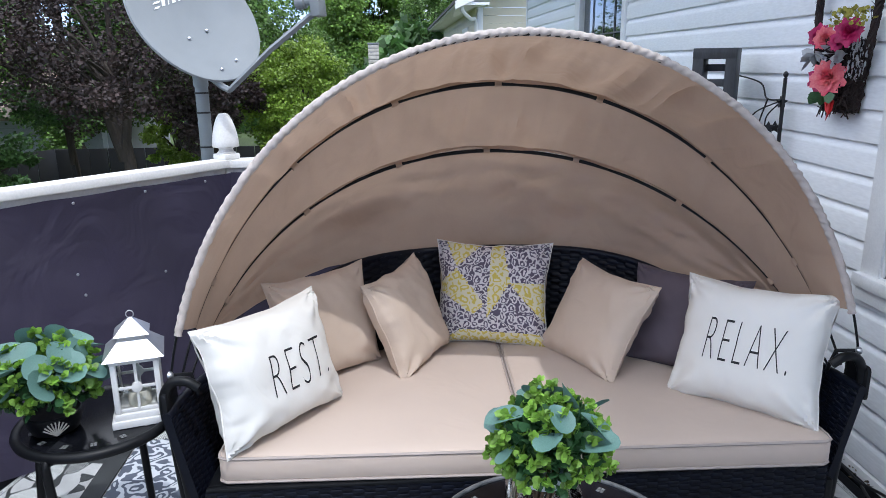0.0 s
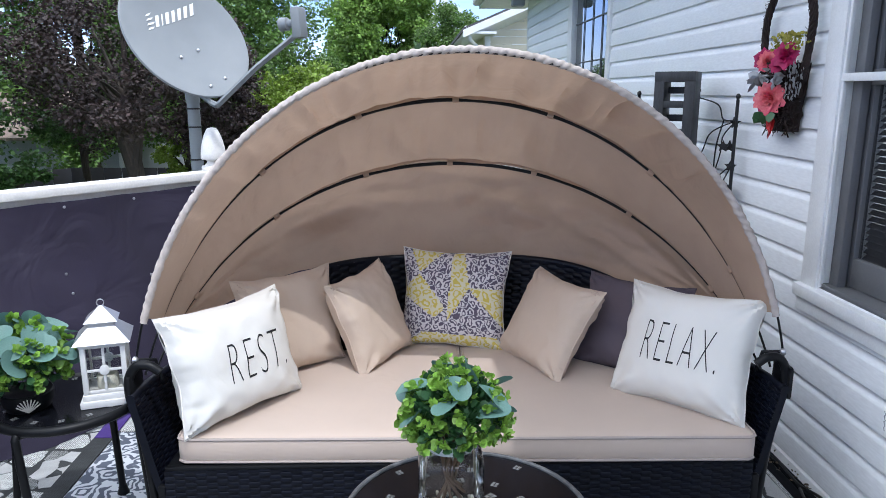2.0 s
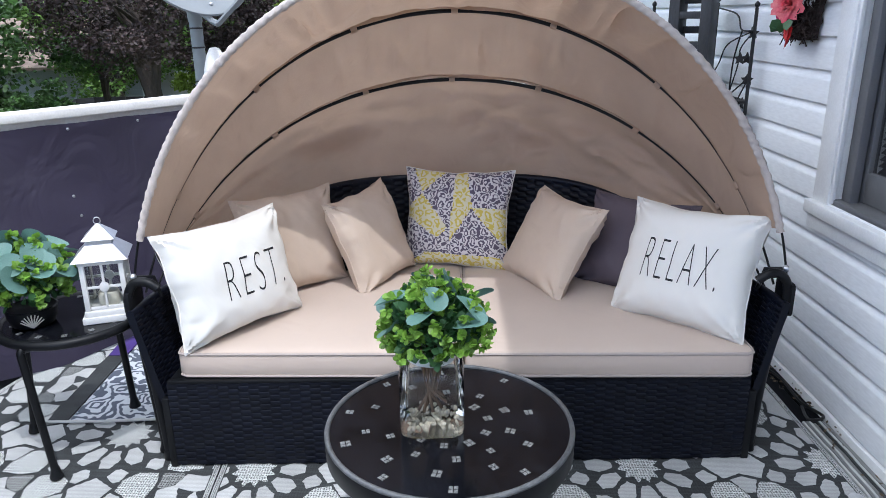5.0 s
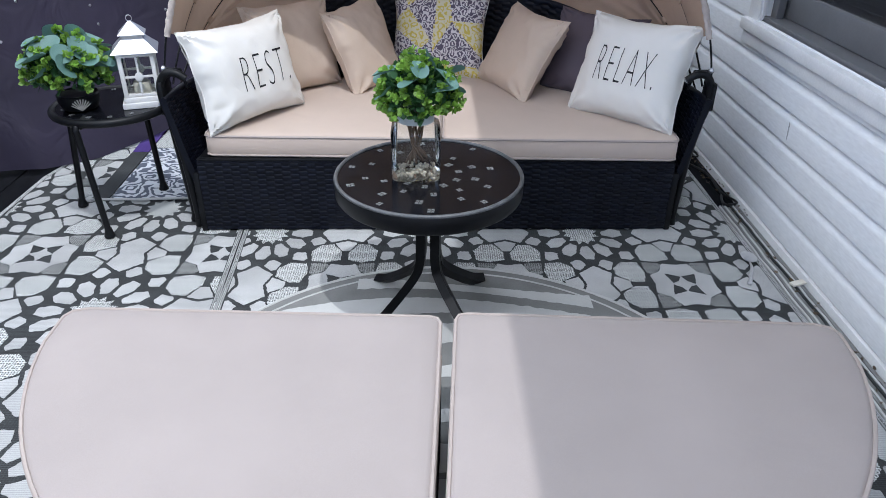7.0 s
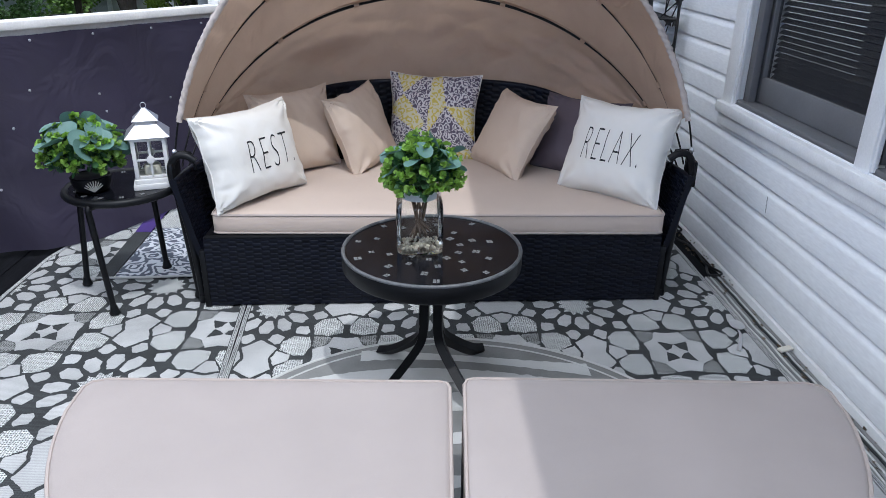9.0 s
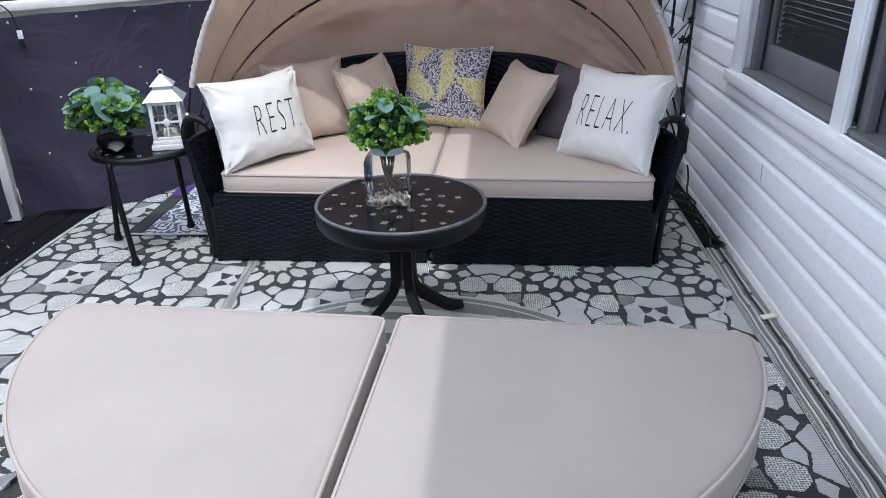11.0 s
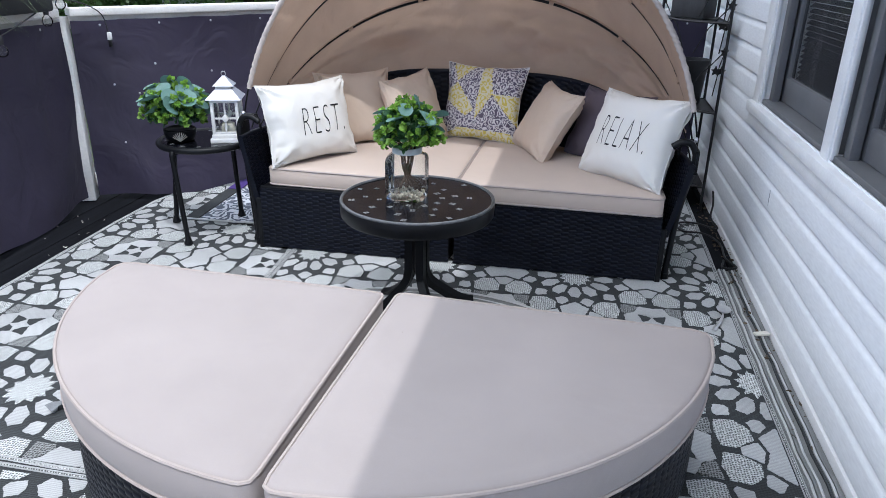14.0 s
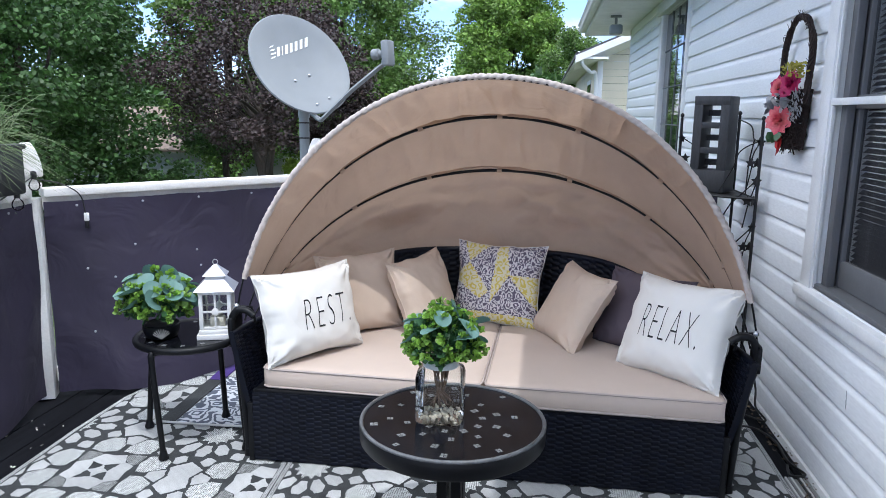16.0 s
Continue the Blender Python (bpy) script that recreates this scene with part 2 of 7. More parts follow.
def box(sx, sy, sz, at=(0, 0, 0), bevel=0.003, rot=None, bm=None):
    bm = bm or bmesh.new()
    r = bmesh.ops.create_cube(bm, size=1.0)["verts"]
    bmesh.ops.scale(bm, vec=(sx, sy, sz), verts=r)
    if bevel:
        es = list({e for v in r for e in v.link_edges})
        r = [v for v in bmesh.ops.bevel(bm, geom=es, offset=bevel, segments=2, profile=0.5, affect="EDGES")["verts"]] or r
        r = list({v for v in r})
    if rot is not None:
        bmesh.ops.transform(bm, matrix=rot, verts=r)
    bmesh.ops.translate(bm, vec=at, verts=r)
    return bm


def merge(parts):
    v, f = [], []
    for pv, pf in parts:
        k = len(v)
        v += [tuple(p) for p in pv]
        f += [tuple(i + k for i in q) for q in pf]
    return v, f


def moved(geo, m):
    return [m @ Vector(p) for p in geo[0]], geo[1]


def tube(pts, r, seg=8, closed=False, flat=1.0):
    """A round bar swept along points; r a number or a function of the step (0 to 1)."""
    pts = [Vector(p) for p in pts]
    n = len(pts)
    v, f = [], []
    t0 = (pts[1] - pts[0]).normalized()
    up = t0.orthogonal().normalized() if abs(t0.z) > 0.95 else t0.cross(Vector((0, 0, 1))).normalized()
    for i, p in enumerate(pts):
        t = (pts[(i + 1) % n] - pts[i - 1]) if closed else (pts[min(i + 1, n - 1)] - pts[max(i - 1, 0)])
        t.normalize()
        up = (up - t * up.dot(t)).normalized()
        side = t.cross(up)
        rad = r(i / (n - 1)) if callable(r) else r
        for k in range(seg):
            a = math.tau * k / seg
            v.append(p + up * math.cos(a) * rad + side * math.sin(a) * rad * flat)
    rows = n if closed else n - 1
    for i in range(rows):
        for k in range(seg):
            a, b = i * seg + k, i * seg + (k + 1) % seg
            c, d = ((i + 1) % n) * seg + (k + 1) % seg, ((i + 1) % n) * seg + k
            f.append((a, b, c, d))
    if not closed:
        f += [tuple(range(seg - 1, -1, -1)), tuple(range((n - 1) * seg, n * seg))]
    return v, f


def smooth_line(pts, per=6):
    """Catmull-Rom through the points."""
    p = [Vector(q) for q in pts]
    p = [p[0] * 2 - p[1]] + p + [p[-1] * 2 - p[-2]]
    out = []
    for i in range(1, len(p) - 2):
        for k in range(per):
            t = k / per
            a, b, c, d = p[i - 1], p[i], p[i + 1], p[i + 2]
            out.append(0.5 * (2 * b + (c - a) * t + (2 * a - 5 * b + 4 * c - d) * t * t + (3 * b - a - 3 * c + d) * t ** 3))
    return out + [p[-2]]


def lathe(profile, seg=32, at=(0, 0, 0)):
    v, f = [], []
    for r, z in profile:
        for k in range(seg):
            a = math.tau * k / seg
            v.append((at[0] + r * math.cos(a), at[1] + r * math.sin(a), at[2] + z))
    for i in range(len(profile) - 1):
        for k in range(seg):
            f.append((i * seg + k, i * seg + (k + 1) % seg, (i + 1) * seg + (k + 1) % seg, (i + 1) * seg + k))
    f += [tuple(range(seg - 1, -1, -1)), tuple(range((len(profile) - 1) * seg, len(profile) * seg))]
    return v, f


def grid(fn, nu, nv, wrap=False):
    v = [fn(i / nu, j / nv) for j in range(nv + 1) for i in range(nu + (0 if wrap else 1))]
    w = nu if wrap else nu + 1
    f = []
    for j in range(nv):
        for i in range(nu):
            a, b = j * w + i, j * w + (i + 1) % w
            f.append((a, b, b + w, a + w))
    return v, f


def slab(outline, z0, z1, r=0.02, puff=0.01, flat=False):
    """A cushion or slab on a plan outline (counter-clockwise), with rounded edges and a slightly raised middle."""
    n = len(outline)
    o = [Vector((*p, 0)) for p in outline]
    nor = []
    for i in range(n):
        t = (o[(i + 1) % n] - o[i - 1]).normalized()
        nor.append(Vector((t.y, -t.x, 0)))
    c = sum(o, Vector()) / n
    rows = [(r, z0), (r * 0.35, z0 + r * 0.3), (0, z0 + r), (0, z1 - r), (r * 0.3, z1 - r * 0.35), (r, z1)]
    v, f = [], []
    for ins, z in rows:
        v += [(*(o[i] - nor[i] * ins).xy, z) for i in range(n)]
    inner = [o[i] - nor[i] * r for i in range(n)]
    for s in (0.92, 0.8, 0.6, 0.3):
        v += [(*(c + (inner[i] - c) * s).xy, z1 + puff * (1 - s ** 3)) for i in range(n)]
    m = len(rows) + 4
    for j in range(m - 1):
        for i in range(n):
            f.append((j * n + i, j * n + (i + 1) % n, (j + 1) * n + (i + 1) % n, (j + 1) * n + i))
    v.append((c.x, c.y, z1 + puff))
    f += [((m - 1) * n + i, (m - 1) * n + (i + 1) % n, len(v) - 1) for i in range(n)]
    f.append(tuple(range(n - 1, -1, -1)))
    return v, f


def weave(fn, lu, lv, cell=0.030, row=0.0100, amp=0.0016):
    """Woven flat strands over a surface fn(u, v) of about lu by lv metres: one (verts, faces) for each strand."""
    nr, nu = max(2, int(lv / row)), max(6, int(lu / cell) * 6)
    strands = []
    e = 1e-3
    for j in range(nr):
        v, f = [], []
        for w, h in ((-0.26, -0.8), (-0.02, 0.25), (1.02, 0.25), (1.26, -0.8)):
            vv = min(1.0, max(0.0, (j + w) / nr))
            for i in range(nu + 1):
                u = i / nu
                p = Vector(fn(u, vv))
                du = Vector(fn(min(u + e, 1), vv)) - Vector(fn(max(u - e, 0), vv))
                dv = Vector(fn(u, min(vv + e, 1))) - Vector(fn(u, max(vv - e, 0)))
                nn = du.cross(dv).normalized()
                s = math.tanh(3.0 * math.sin(math.pi * i / 6 + math.pi * j + math.pi / 12))
                v.append(p + nn * (amp * (h + s)))
        for k in range(3):
            for i in range(nu):
                a = k * (nu + 1) + i
                f.append((a, a + 1, a + nu + 2, a + nu + 1))
        strands.append((v, f))
    return strands


def woven(parent, strands, local=False):
    for st_ in strands:
        part("strand", st_, WICKER, parent, local=local)


# ---- the deck and what is under it ----
ground = part("ground", ([(-400, -400, -0.75), (400, -400, -0.75), (400, 600, -0.75), (-400, 600, -0.75)], [(0, 1, 2, 3)]), GRASS, smooth=False)
tagged(ground, "green lawn below the deck, reaching to the horizon", "ground", kind="structure")

X0 = 1.69          # face of the house wall
CORNER, POST, LEFT_END = Vector((-1.63, 2.62, 0)), Vector((-0.675, 3.775, 0)), Vector((-1.46, -3.6, 0))
BACK_END = Vector((1.69, 4.12, 0))

deck = thing("floor", "black painted timber deck floor", "floor", kind="structure")
part("deck_slab", box(4.4, 9.5, 0.05, (0.1, 0.45, -0.062), 0.0), DECK, deck, smooth=False)


def plank_at(x, first):
    ob = new("plank", first)
    ob.parent, ob.location = deck, (x, 0.45, -0.022)
    return ob


plank_mesh = bpy.data.meshes.new("plank")
pb = box(0.132, 9.5, 0.028, (0, 0, 0), 0.004)
pb.to_mesh(plank_mesh)
pb.free()
plank_mesh.materials.append(DECK)
for i in range(31):
    plank_at(-2.02 + i * 0.138, plank_mesh)

# ---- house wall with lapped siding ----
LAP, LAP0 = 0.1089, 0.0315


def siding_run(y0, y1, z0, z1, x=X0):
    """Courses of lapped siding on a wall that faces -x, as one sheet with real laps."""
    v, f = [], []
    k0 = math.floor((z0 - LAP0) / LAP)
    prof = []
    z = LAP0 + k0 * LAP
    while z < z1:
        prof += [(z - 0.0012, 0.002), (z - 0.0006, 0.0125), (z + 0.001, 0.0145), (z + 0.004, 0.0150), (z + 0.040, 0.0140), (z + 0.074, 0.0132), (z + 0.079, 0.0124), (z + 0.086, 0.0085), (z + 0.093, 0.0042), (z + 0.099, 0.0025), (z + LAP - 0.0018, 0.002)]
        z += LAP
    prof = [(zz, d) for zz, d in prof if z0 <= zz <= z1]
    prof = [(z0, prof[0][1])] + prof + [(z1, prof[-1][1])]
    ny = max(1, int((y1 - y0) / 0.6))
    for i in range(ny + 1):
        y = y0 + (y1 - y0) * i / ny
        for zz, d in prof:
            v.append((x - d - 0.0015 * math.sin(y * 2.1 + zz * 9), y, zz))
    n = len(prof)
    for i in range(ny):
        for j in range(n - 1):
            f.append((i * n + j, i * n + j + 1, (i + 1) * n + j + 1, (i + 1) * n + j))
    return v, f


WIN = (0.78, 2.605, 0.70, 2.10)      # y0, y1, z0, z1 of the near window's opening
WIN2 = (5.50, 6.66, 0.95, 2.24)
HOUSE_END, SOFFIT = 9.25, 2.40
wall = thing("wall_east", "house wall clad in white lapped vinyl siding", "wall", kind="structure")
for a, b, c, d in ((-6, WIN[0], 0.030, SOFFIT), (WIN[0], WIN[1], 0.030, WIN[2]), (WIN[0], WIN[1], WIN[3], SOFFIT), (WIN[1], WIN2[0], 0.030, SOFFIT),
                   (WIN2[0], WIN2[1], 0.030, WIN2[2]), (WIN2[0], WIN2[1], WIN2[3], SOFFIT), (WIN2[1], HOUSE_END, 0.030, SOFFIT)):
    part("siding", siding_run(a, b, c, d), SIDING, wall)
    part("backing", box(0.14, b - a, d - c, (X0 + 0.078, (a + b) / 2, (c + d) / 2), 0.0), TRIM, wall, smooth=False)
part("foundation_board", box(0.05, 15.2, 0.82, (X0 + 0.003, 1.65, -0.384), 0.004), TRIM, wall)
part("end_wall", box(5.0, 0.1, 3.15, (X0 + 2.5, HOUSE_END - 0.05, 0.83), 0.0), TRIM, wall, smooth=False)
part("corner_post", box(0.09, 0.09, 2.38, (X0 + 0.03, HOUSE_END - 0.03, 1.22), 0.006), TRIM, wall)
# added room shell, coloured dark so the window openings look unlit inside
part("dark_room_back", box(0.1, 9.0, 2.4, (X0 + 3.0, 2.0, 1.2), 0.0), CHARCOAL, wall, smooth=False)
part("dark_room_floor", box(3.0, 15.2, 0.1, (X0 + 1.6, 1.65, 0.0), 0.0), CHARCOAL, wall, smooth=False)
part("dark_room_end", box(3.0, 0.1, 2.4, (X0 + 1.6, -5.95, 1.2), 0.0), CHARCOAL, wall, smooth=False)

SCUFF = material("grey scuff", (0.30, 0.31, 0.33), 0.7, spread=0.2, bump=0.0)
for k in range(7):
    part("scuff_mark", box(0.0014, 0.0022, 0.010, (0, 0, 0), 0.0, rot=Matrix.Translation((X0 - 0.0158, 2.181 - 0.001 * k, 0.432 - 0.0085 * k)) @ Matrix.Rotation(0.7 if k % 2 else -0.5, 4, "X")), SCUFF, wall, smooth=False)

# eave: soffit, fascia, gutter, roof
eave = thing("roof", "house eave with white ribbed soffit, gutter and grey shingles", "roof", kind="structure")
EDGE = 1.16
sv, sf = [], []
ys = np.arange(-6, HOUSE_END + 0.62, 0.09)
for i, y in enumerate(ys):
    for yy, dz in ((y, 0.0), (y + 0.072, 0.0), (y + 0.075, 0.006), (y + 0.087, 0.006)):
        sv += [(EDGE, yy, SOFFIT + dz), (X0 + 0.05, yy, SOFFIT + dz)]
for i in range(len(sv) // 2 - 1):
    sf.append((2 * i, 2 * i + 1, 2 * i + 3, 2 * i + 2))
part("soffit", (sv, sf), TRIM, eave, smooth=False)
part("fascia", box(0.02, HOUSE_END + 6.62, 0.15, (EDGE - 0.012, (HOUSE_END + 0.62 - 6) / 2, SOFFIT + 0.068), 0.002), TRIM, eave)
gut = [(0.0, 0.03), (-0.055, 0.03), (-0.075, 0.045), (-0.085, 0.075), (-0.075, 0.10), (-0.095, 0.125), (-0.095, 0.135), (-0.085, 0.135), (-0.068, 0.10), (-0.075, 0.075), (-0.065, 0.05), (-0.05, 0.04), (0, 0.04)]
gv = [(EDGE - 0.024 + a, y, SOFFIT + b) for y in (-6, HOUSE_END + 0.62) for a, b in gut]
n = len(gut)
part("gutter", (gv, [(i, (i + 1) % n, n + (i + 1) % n, n + i) for i in range(n)] + [tuple(range(n)), tuple(range(2 * n - 1, n - 1, -1))]), TRIM, eave, smooth=False)
SHINGLE = material("grey asphalt shingles", (0.07, 0.07, 0.075), 0.9, spread=0.35, scale=14, fine=90, bump=0.6, dist=0.01)
part("roof_slope", ([(EDGE - 0.05, -6, SOFFIT + 0.15), (EDGE - 0.05, HOUSE_END + 0.65, SOFFIT + 0.15), (X0 + 3.6, HOUSE_END + 0.65, SOFFIT + 1.75), (X0 + 3.6, -6, SOFFIT + 1.75)], [(0, 1, 2, 3)]), SHINGLE, eave, smooth=False)
part("rake_board", box(4.3, 0.02, 0.16, (X0 + 1.55, HOUSE_END + 0.63, SOFFIT + 0.84), 0.002, rot=Matrix.Rotation(-math.atan2(1.6, 4.18), 4, "Y")), TRIM, eave)


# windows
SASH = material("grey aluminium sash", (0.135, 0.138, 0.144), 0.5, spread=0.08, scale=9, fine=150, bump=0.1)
# slats are white; the room's shade is put into this dark grey
SLAT = material("white blind slat dimmed for shade", (0.14, 0.14, 0.15), 0.5, spread=0.06, bump=0.05)
SCREEN = bpy.data.materials.new("insect screen")
SCREEN.use_nodes = True
st = SCREEN.node_tree
stp, std, stm = st.nodes.new("ShaderNodeBsdfTransparent"), st.nodes.new("ShaderNodeBsdfDiffuse"), st.nodes.new("ShaderNodeMixShader")
std.inputs["Color"].default_value = (0.026, 0.026, 0.029, 1)
stm.inputs["Fac"].default_value = 0.48
st.links.new(stp.outputs[0], stm.inputs[1])
st.links.new(std.outputs[0], stm.inputs[2])
st.links.new(stm.outputs[0], st.nodes["Material Output"].inputs["Surface"])

window = thing("window_1", "white-trimmed twin sash window with insect screens and blinds", "window", kind="structure")
y0, y1, z0, z1 = WIN
MY = 1.690
part("trim_left", box(0.032, 0.095, z1 - z0 + 0.14, (X0 - 0.005, y1 + 0.0475, (z0 + z1) / 2 + 0.02), 0.004), TRIM, window)
part("trim_right", box(0.032, 0.095, z1 - z0 + 0.14, (X0 - 0.005, y0 - 0.0475, (z0 + z1) / 2 + 0.02), 0.004), TRIM, window)
part("trim_top", box(0.036, y1 - y0 + 0.22, 0.10, (X0 - 0.007, (y0 + y1) / 2, z1 + 0.135), 0.004), TRIM, window)
part("window_sill", box(0.060, y1 - y0 + 0.21, 0.045, (X0 - 0.014, (y0 + y1) / 2, z0 - 0.030), 0.006), TRIM, window)
part("sill_apron", box(0.03, y1 - y0 + 0.20, 0.05, (X0 - 0.012, (y0 + y1) / 2, z0 - 0.079), 0.003), TRIM, window)
part("mullion", box(0.030, 0.075, z1 - z0 + 0.07, (X0 - 0.004, MY, (z0 + z1) / 2), 0.004), TRIM, window)
for a, b in ((y0, MY - 0.0375), (MY + 0.0375, y1)):
    c, w = (a + b) / 2, b - a
    part("storm_rail", box(0.016, w, 0.026, (X0 - 0.008, c, 1.402), 0.003), TRIM, window)
    part("storm_edge", box(0.014, 0.012, z1 - z0, (X0 - 0.006, b - 0.006, (z0 + z1) / 2), 0.002), TRIM, window)
    part("bottom_ledge", box(0.12, w, 0.02, (X0 + 0.055, c, z0 + 0.004), 0.003), SASH, window)
    for yy in (a + 0.02, b - 0.035):
        part("jamb_track", box(0.03, 0.05, z1 - z0, (X0 + 0.035, yy, (z0 + z1) / 2), 0.004), SASH, window)
        part("inner_jamb", box(0.03, 0.060, z1 - z0, (X0 + 0.075, yy, (z0 + z1) / 2), 0.004), SASH, window)
    part("bottom_rail", box(0.03, w, 0.10, (X0 + 0.0755, c, z0 + 0.065), 0.006), SASH, window)
    part("meeting_rail", box(0.035, w - 0.04, 0.05, (X0 + 0.07, c, 1.402), 0.005), SASH, window)
    part("screen", ([(X0 + 0.077, a + 0.050, z0 + 0.115), (X0 + 0.077, b - 0.065, z0 + 0.115), (X0 + 0.077, b - 0.065, z1), (X0 + 0.077, a + 0.050, z1)], [(0, 1, 2, 3)]), SCREEN, window, smooth=False)
    pane = part("pane", ([(X0 + 0.082, a + 0.05, z0 + 0.08), (X0 + 0.082, b - 0.05, z0 + 0.08), (X0 + 0.082, b - 0.05, z1 - 0.02), (X0 + 0.082, a + 0.05, z1 - 0.02)], [(0, 3, 2, 1)]), PANE, window, smooth=False)
    pane.visible_shadow = False
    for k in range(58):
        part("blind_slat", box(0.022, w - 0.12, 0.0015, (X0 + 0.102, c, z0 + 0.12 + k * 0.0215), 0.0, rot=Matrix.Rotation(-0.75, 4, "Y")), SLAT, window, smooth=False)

window2 = thing("window_2", "far white-framed window with a lattice of muntins", "window", kind="structure")
y0, y1, z0, z1 = WIN2
for nm, yy, w in (("frame_left", y1 + 0.08, 0.16), ("frame_right", y0 - 0.04, 0.08)):
    part(nm, box(0.045, w, z1 - z0 + 0.2, (X0 - 0.008, yy, (z0 + z1) / 2), 0.005), TRIM, window2)
part("frame_top", box(0.07, y1 - y0 + 0.26, 0.09, (X0 - 0.022, (y0 + y1) / 2 + 0.03, z1 + 0.05), 0.005), TRIM, window2)
part("frame_bottom", box(0.09, y1 - y0 + 0.26, 0.07, (X0 - 0.03, (y0 + y1) / 2 + 0.03, z0 - 0.03), 0.005), TRIM, window2)
DARKPANE = material("dark reflecting glass", (0.02, 0.025, 0.025), 0.03, spread=0.1, bump=0.0, coat=0.5, spec=0.8)
part("pane", box(0.005, y1 - y0, z1 - z0, (X0 + 0.02, (y0 + y1) / 2, (z0 + z1) / 2), 0.0), DARKPANE, window2, smooth=False)
for k in range(1, 4):
    part("muntin", box(0.006, 0.010, z1 - z0, (X0 + 0.013, y0 + (y1 - y0) * k / 4, (z0 + z1) / 2), 0.001), SASH, window2)
for k in range(1, 4):
    part("muntin", box(0.006, y1 - y0, 0.010, (X0 + 0.012, (y0 + y1) / 2, z0 + (z1 - z0) * k / 4), 0.001), SASH, window2)

# ---- fences: white rails and posts with dark cloth stretched over them ----
def fence_run(name, a, b, label, bow=0.07, studs=0, seed=1, ends=(0.042, 0.042), drop=0.0):
    """A railing from a to b: top rail, cloth with soft folds, snap studs."""
    rng = random.Random(seed)
    th = thing(name, label, "fence", Matrix.Translation(a), kind="structure")
    d = (b - a)
    ln = d.length
    d.normalize()
    inward = Vector((-d.y, d.x, 0))
    if inward.dot(Vector((0.3, 0.8, 0)) - (a + b) / 2) < 0:
        inward = -inward
    rz = Matrix.Rotation(math.atan2(d.y, d.x), 4, "Z")
    gaps = [0.045 if e > 0.03 else 0.004 for e in ends]
    mid = (a + b) / 2 + d * (gaps[0] - gaps[1]) / 2 - Vector((0, 0, drop))
    run = ln - sum(gaps)
    part("top_rail", box(run, 0.092, 0.038, mid + Vector((0, 0, 0.962)), 0.006, rot=rz), RAILPAINT, th)
    part("rail_apron", box(run, 0.03, 0.06, mid + Vector((0, 0, 0.912)) - inward * 0.005, 0.004, rot=rz), RAILPAINT, th)
    part("low_rail", box(run, 0.035, 0.07, mid + Vector((0, 0, 0.10)) - inward * 0.01, 0.004, rot=rz), RAILPAINT, th)
    k = 0
    while 0.2 + 0.13 * k < ln - 0.1:
        part("baluster", box(0.03, 0.03, 0.78, a + d * (0.2 + 0.13 * k) + Vector((0, 0, 0.51)) - inward * 0.012, 0.003, rot=rz), RAILPAINT, th)
        k += 1

    def cloth(u, w):
        s = ends[0] + u * (ln - sum(ends))
        z = 0.018 + w * 0.905 + (1 - w) * 0.012 * math.sin(s * 9)
        folds = 1.5 * (0.010 * math.sin(s * 7.3 + 2 * w + seed) * (1 - 0.5 * w) - 0.022 * abs(noise.noise((s * 2.6 + w * 1.5, z * 0.7, seed + 2))) + 0.014 * noise.noise((s * 2.2, z * 1.8, seed)) + 0.005 * noise.noise((s * 7, z * 5, seed)))
        scallop = 0.004 * abs(math.sin(s * 9.5)) * w ** 8
        folds *= 1 - w ** 5
        out = 0.036 + bow * (1 - w) ** 1.4 * min(1, 6 * u, 6 * (1 - u)) + folds
        return a + d * s + inward * out + Vector((0, 0, z - scallop))
    part("cloth", grid(cloth, int(ln / 0.035), 34), SCREENCLOTH, th)
    for k in range(int(ln / 0.26)):
        u = (k + 0.5) / int(ln / 0.26) + rng.uniform(-0.01, 0.01)
        part("snap_stud", moved(lathe([(0.006, 0), (0.006, 0.002), (0.003, 0.004)], 10), Matrix.Translation(cloth(u, 0.975)) @ inward.to_track_quat("Z", "Y").to_matrix().to_4x4()), SILVER, th)
    for k in range(studs):
        u, w = rng.uniform(0.05, 0.95), rng.uniform(0.3, 0.75)
        part("snap_stud", moved(lathe([(0.006, 0), (0.006, 0.002), (0.003, 0.004)], 10), Matrix.Translation(cloth(u, w)) @ inward.to_track_quat("Z", "Y").to_matrix().to_4x4()), SILVER, th)
    return th


def fence_post(at, yaw, label, thick=0.052):
    th = thing("fence_post", label, "post", Matrix.Translation(at) @ Matrix.Rotation(yaw, 4, "Z"), kind="structure")
    part("shaft", box(thick, thick, 0.94, (0, 0, 0.47), 0.004), RAILPAINT, th, local=True)
    part("post_cap", box(0.086, 0.086, 0.026, (0, 0, 0.992), 0.006), RAILPAINT, th, local=True)
    fin = [(0.040, 1.004), (0.041, 1.010), (0.033, 1.016), (0.031, 1.026), (0.036, 1.032), (0.056, 1.035), (0.0595, 1.040), (0.0585, 1.062), (0.055, 1.09), (0.0485, 1.12), (0.0385, 1.15), (0.027, 1.174), (0.020, 1.183), (0.0, 1.186)]
    part("finial", lathe(fin, 24), RAILPAINT, th, "turned white wooden finial", local=True)
    return th


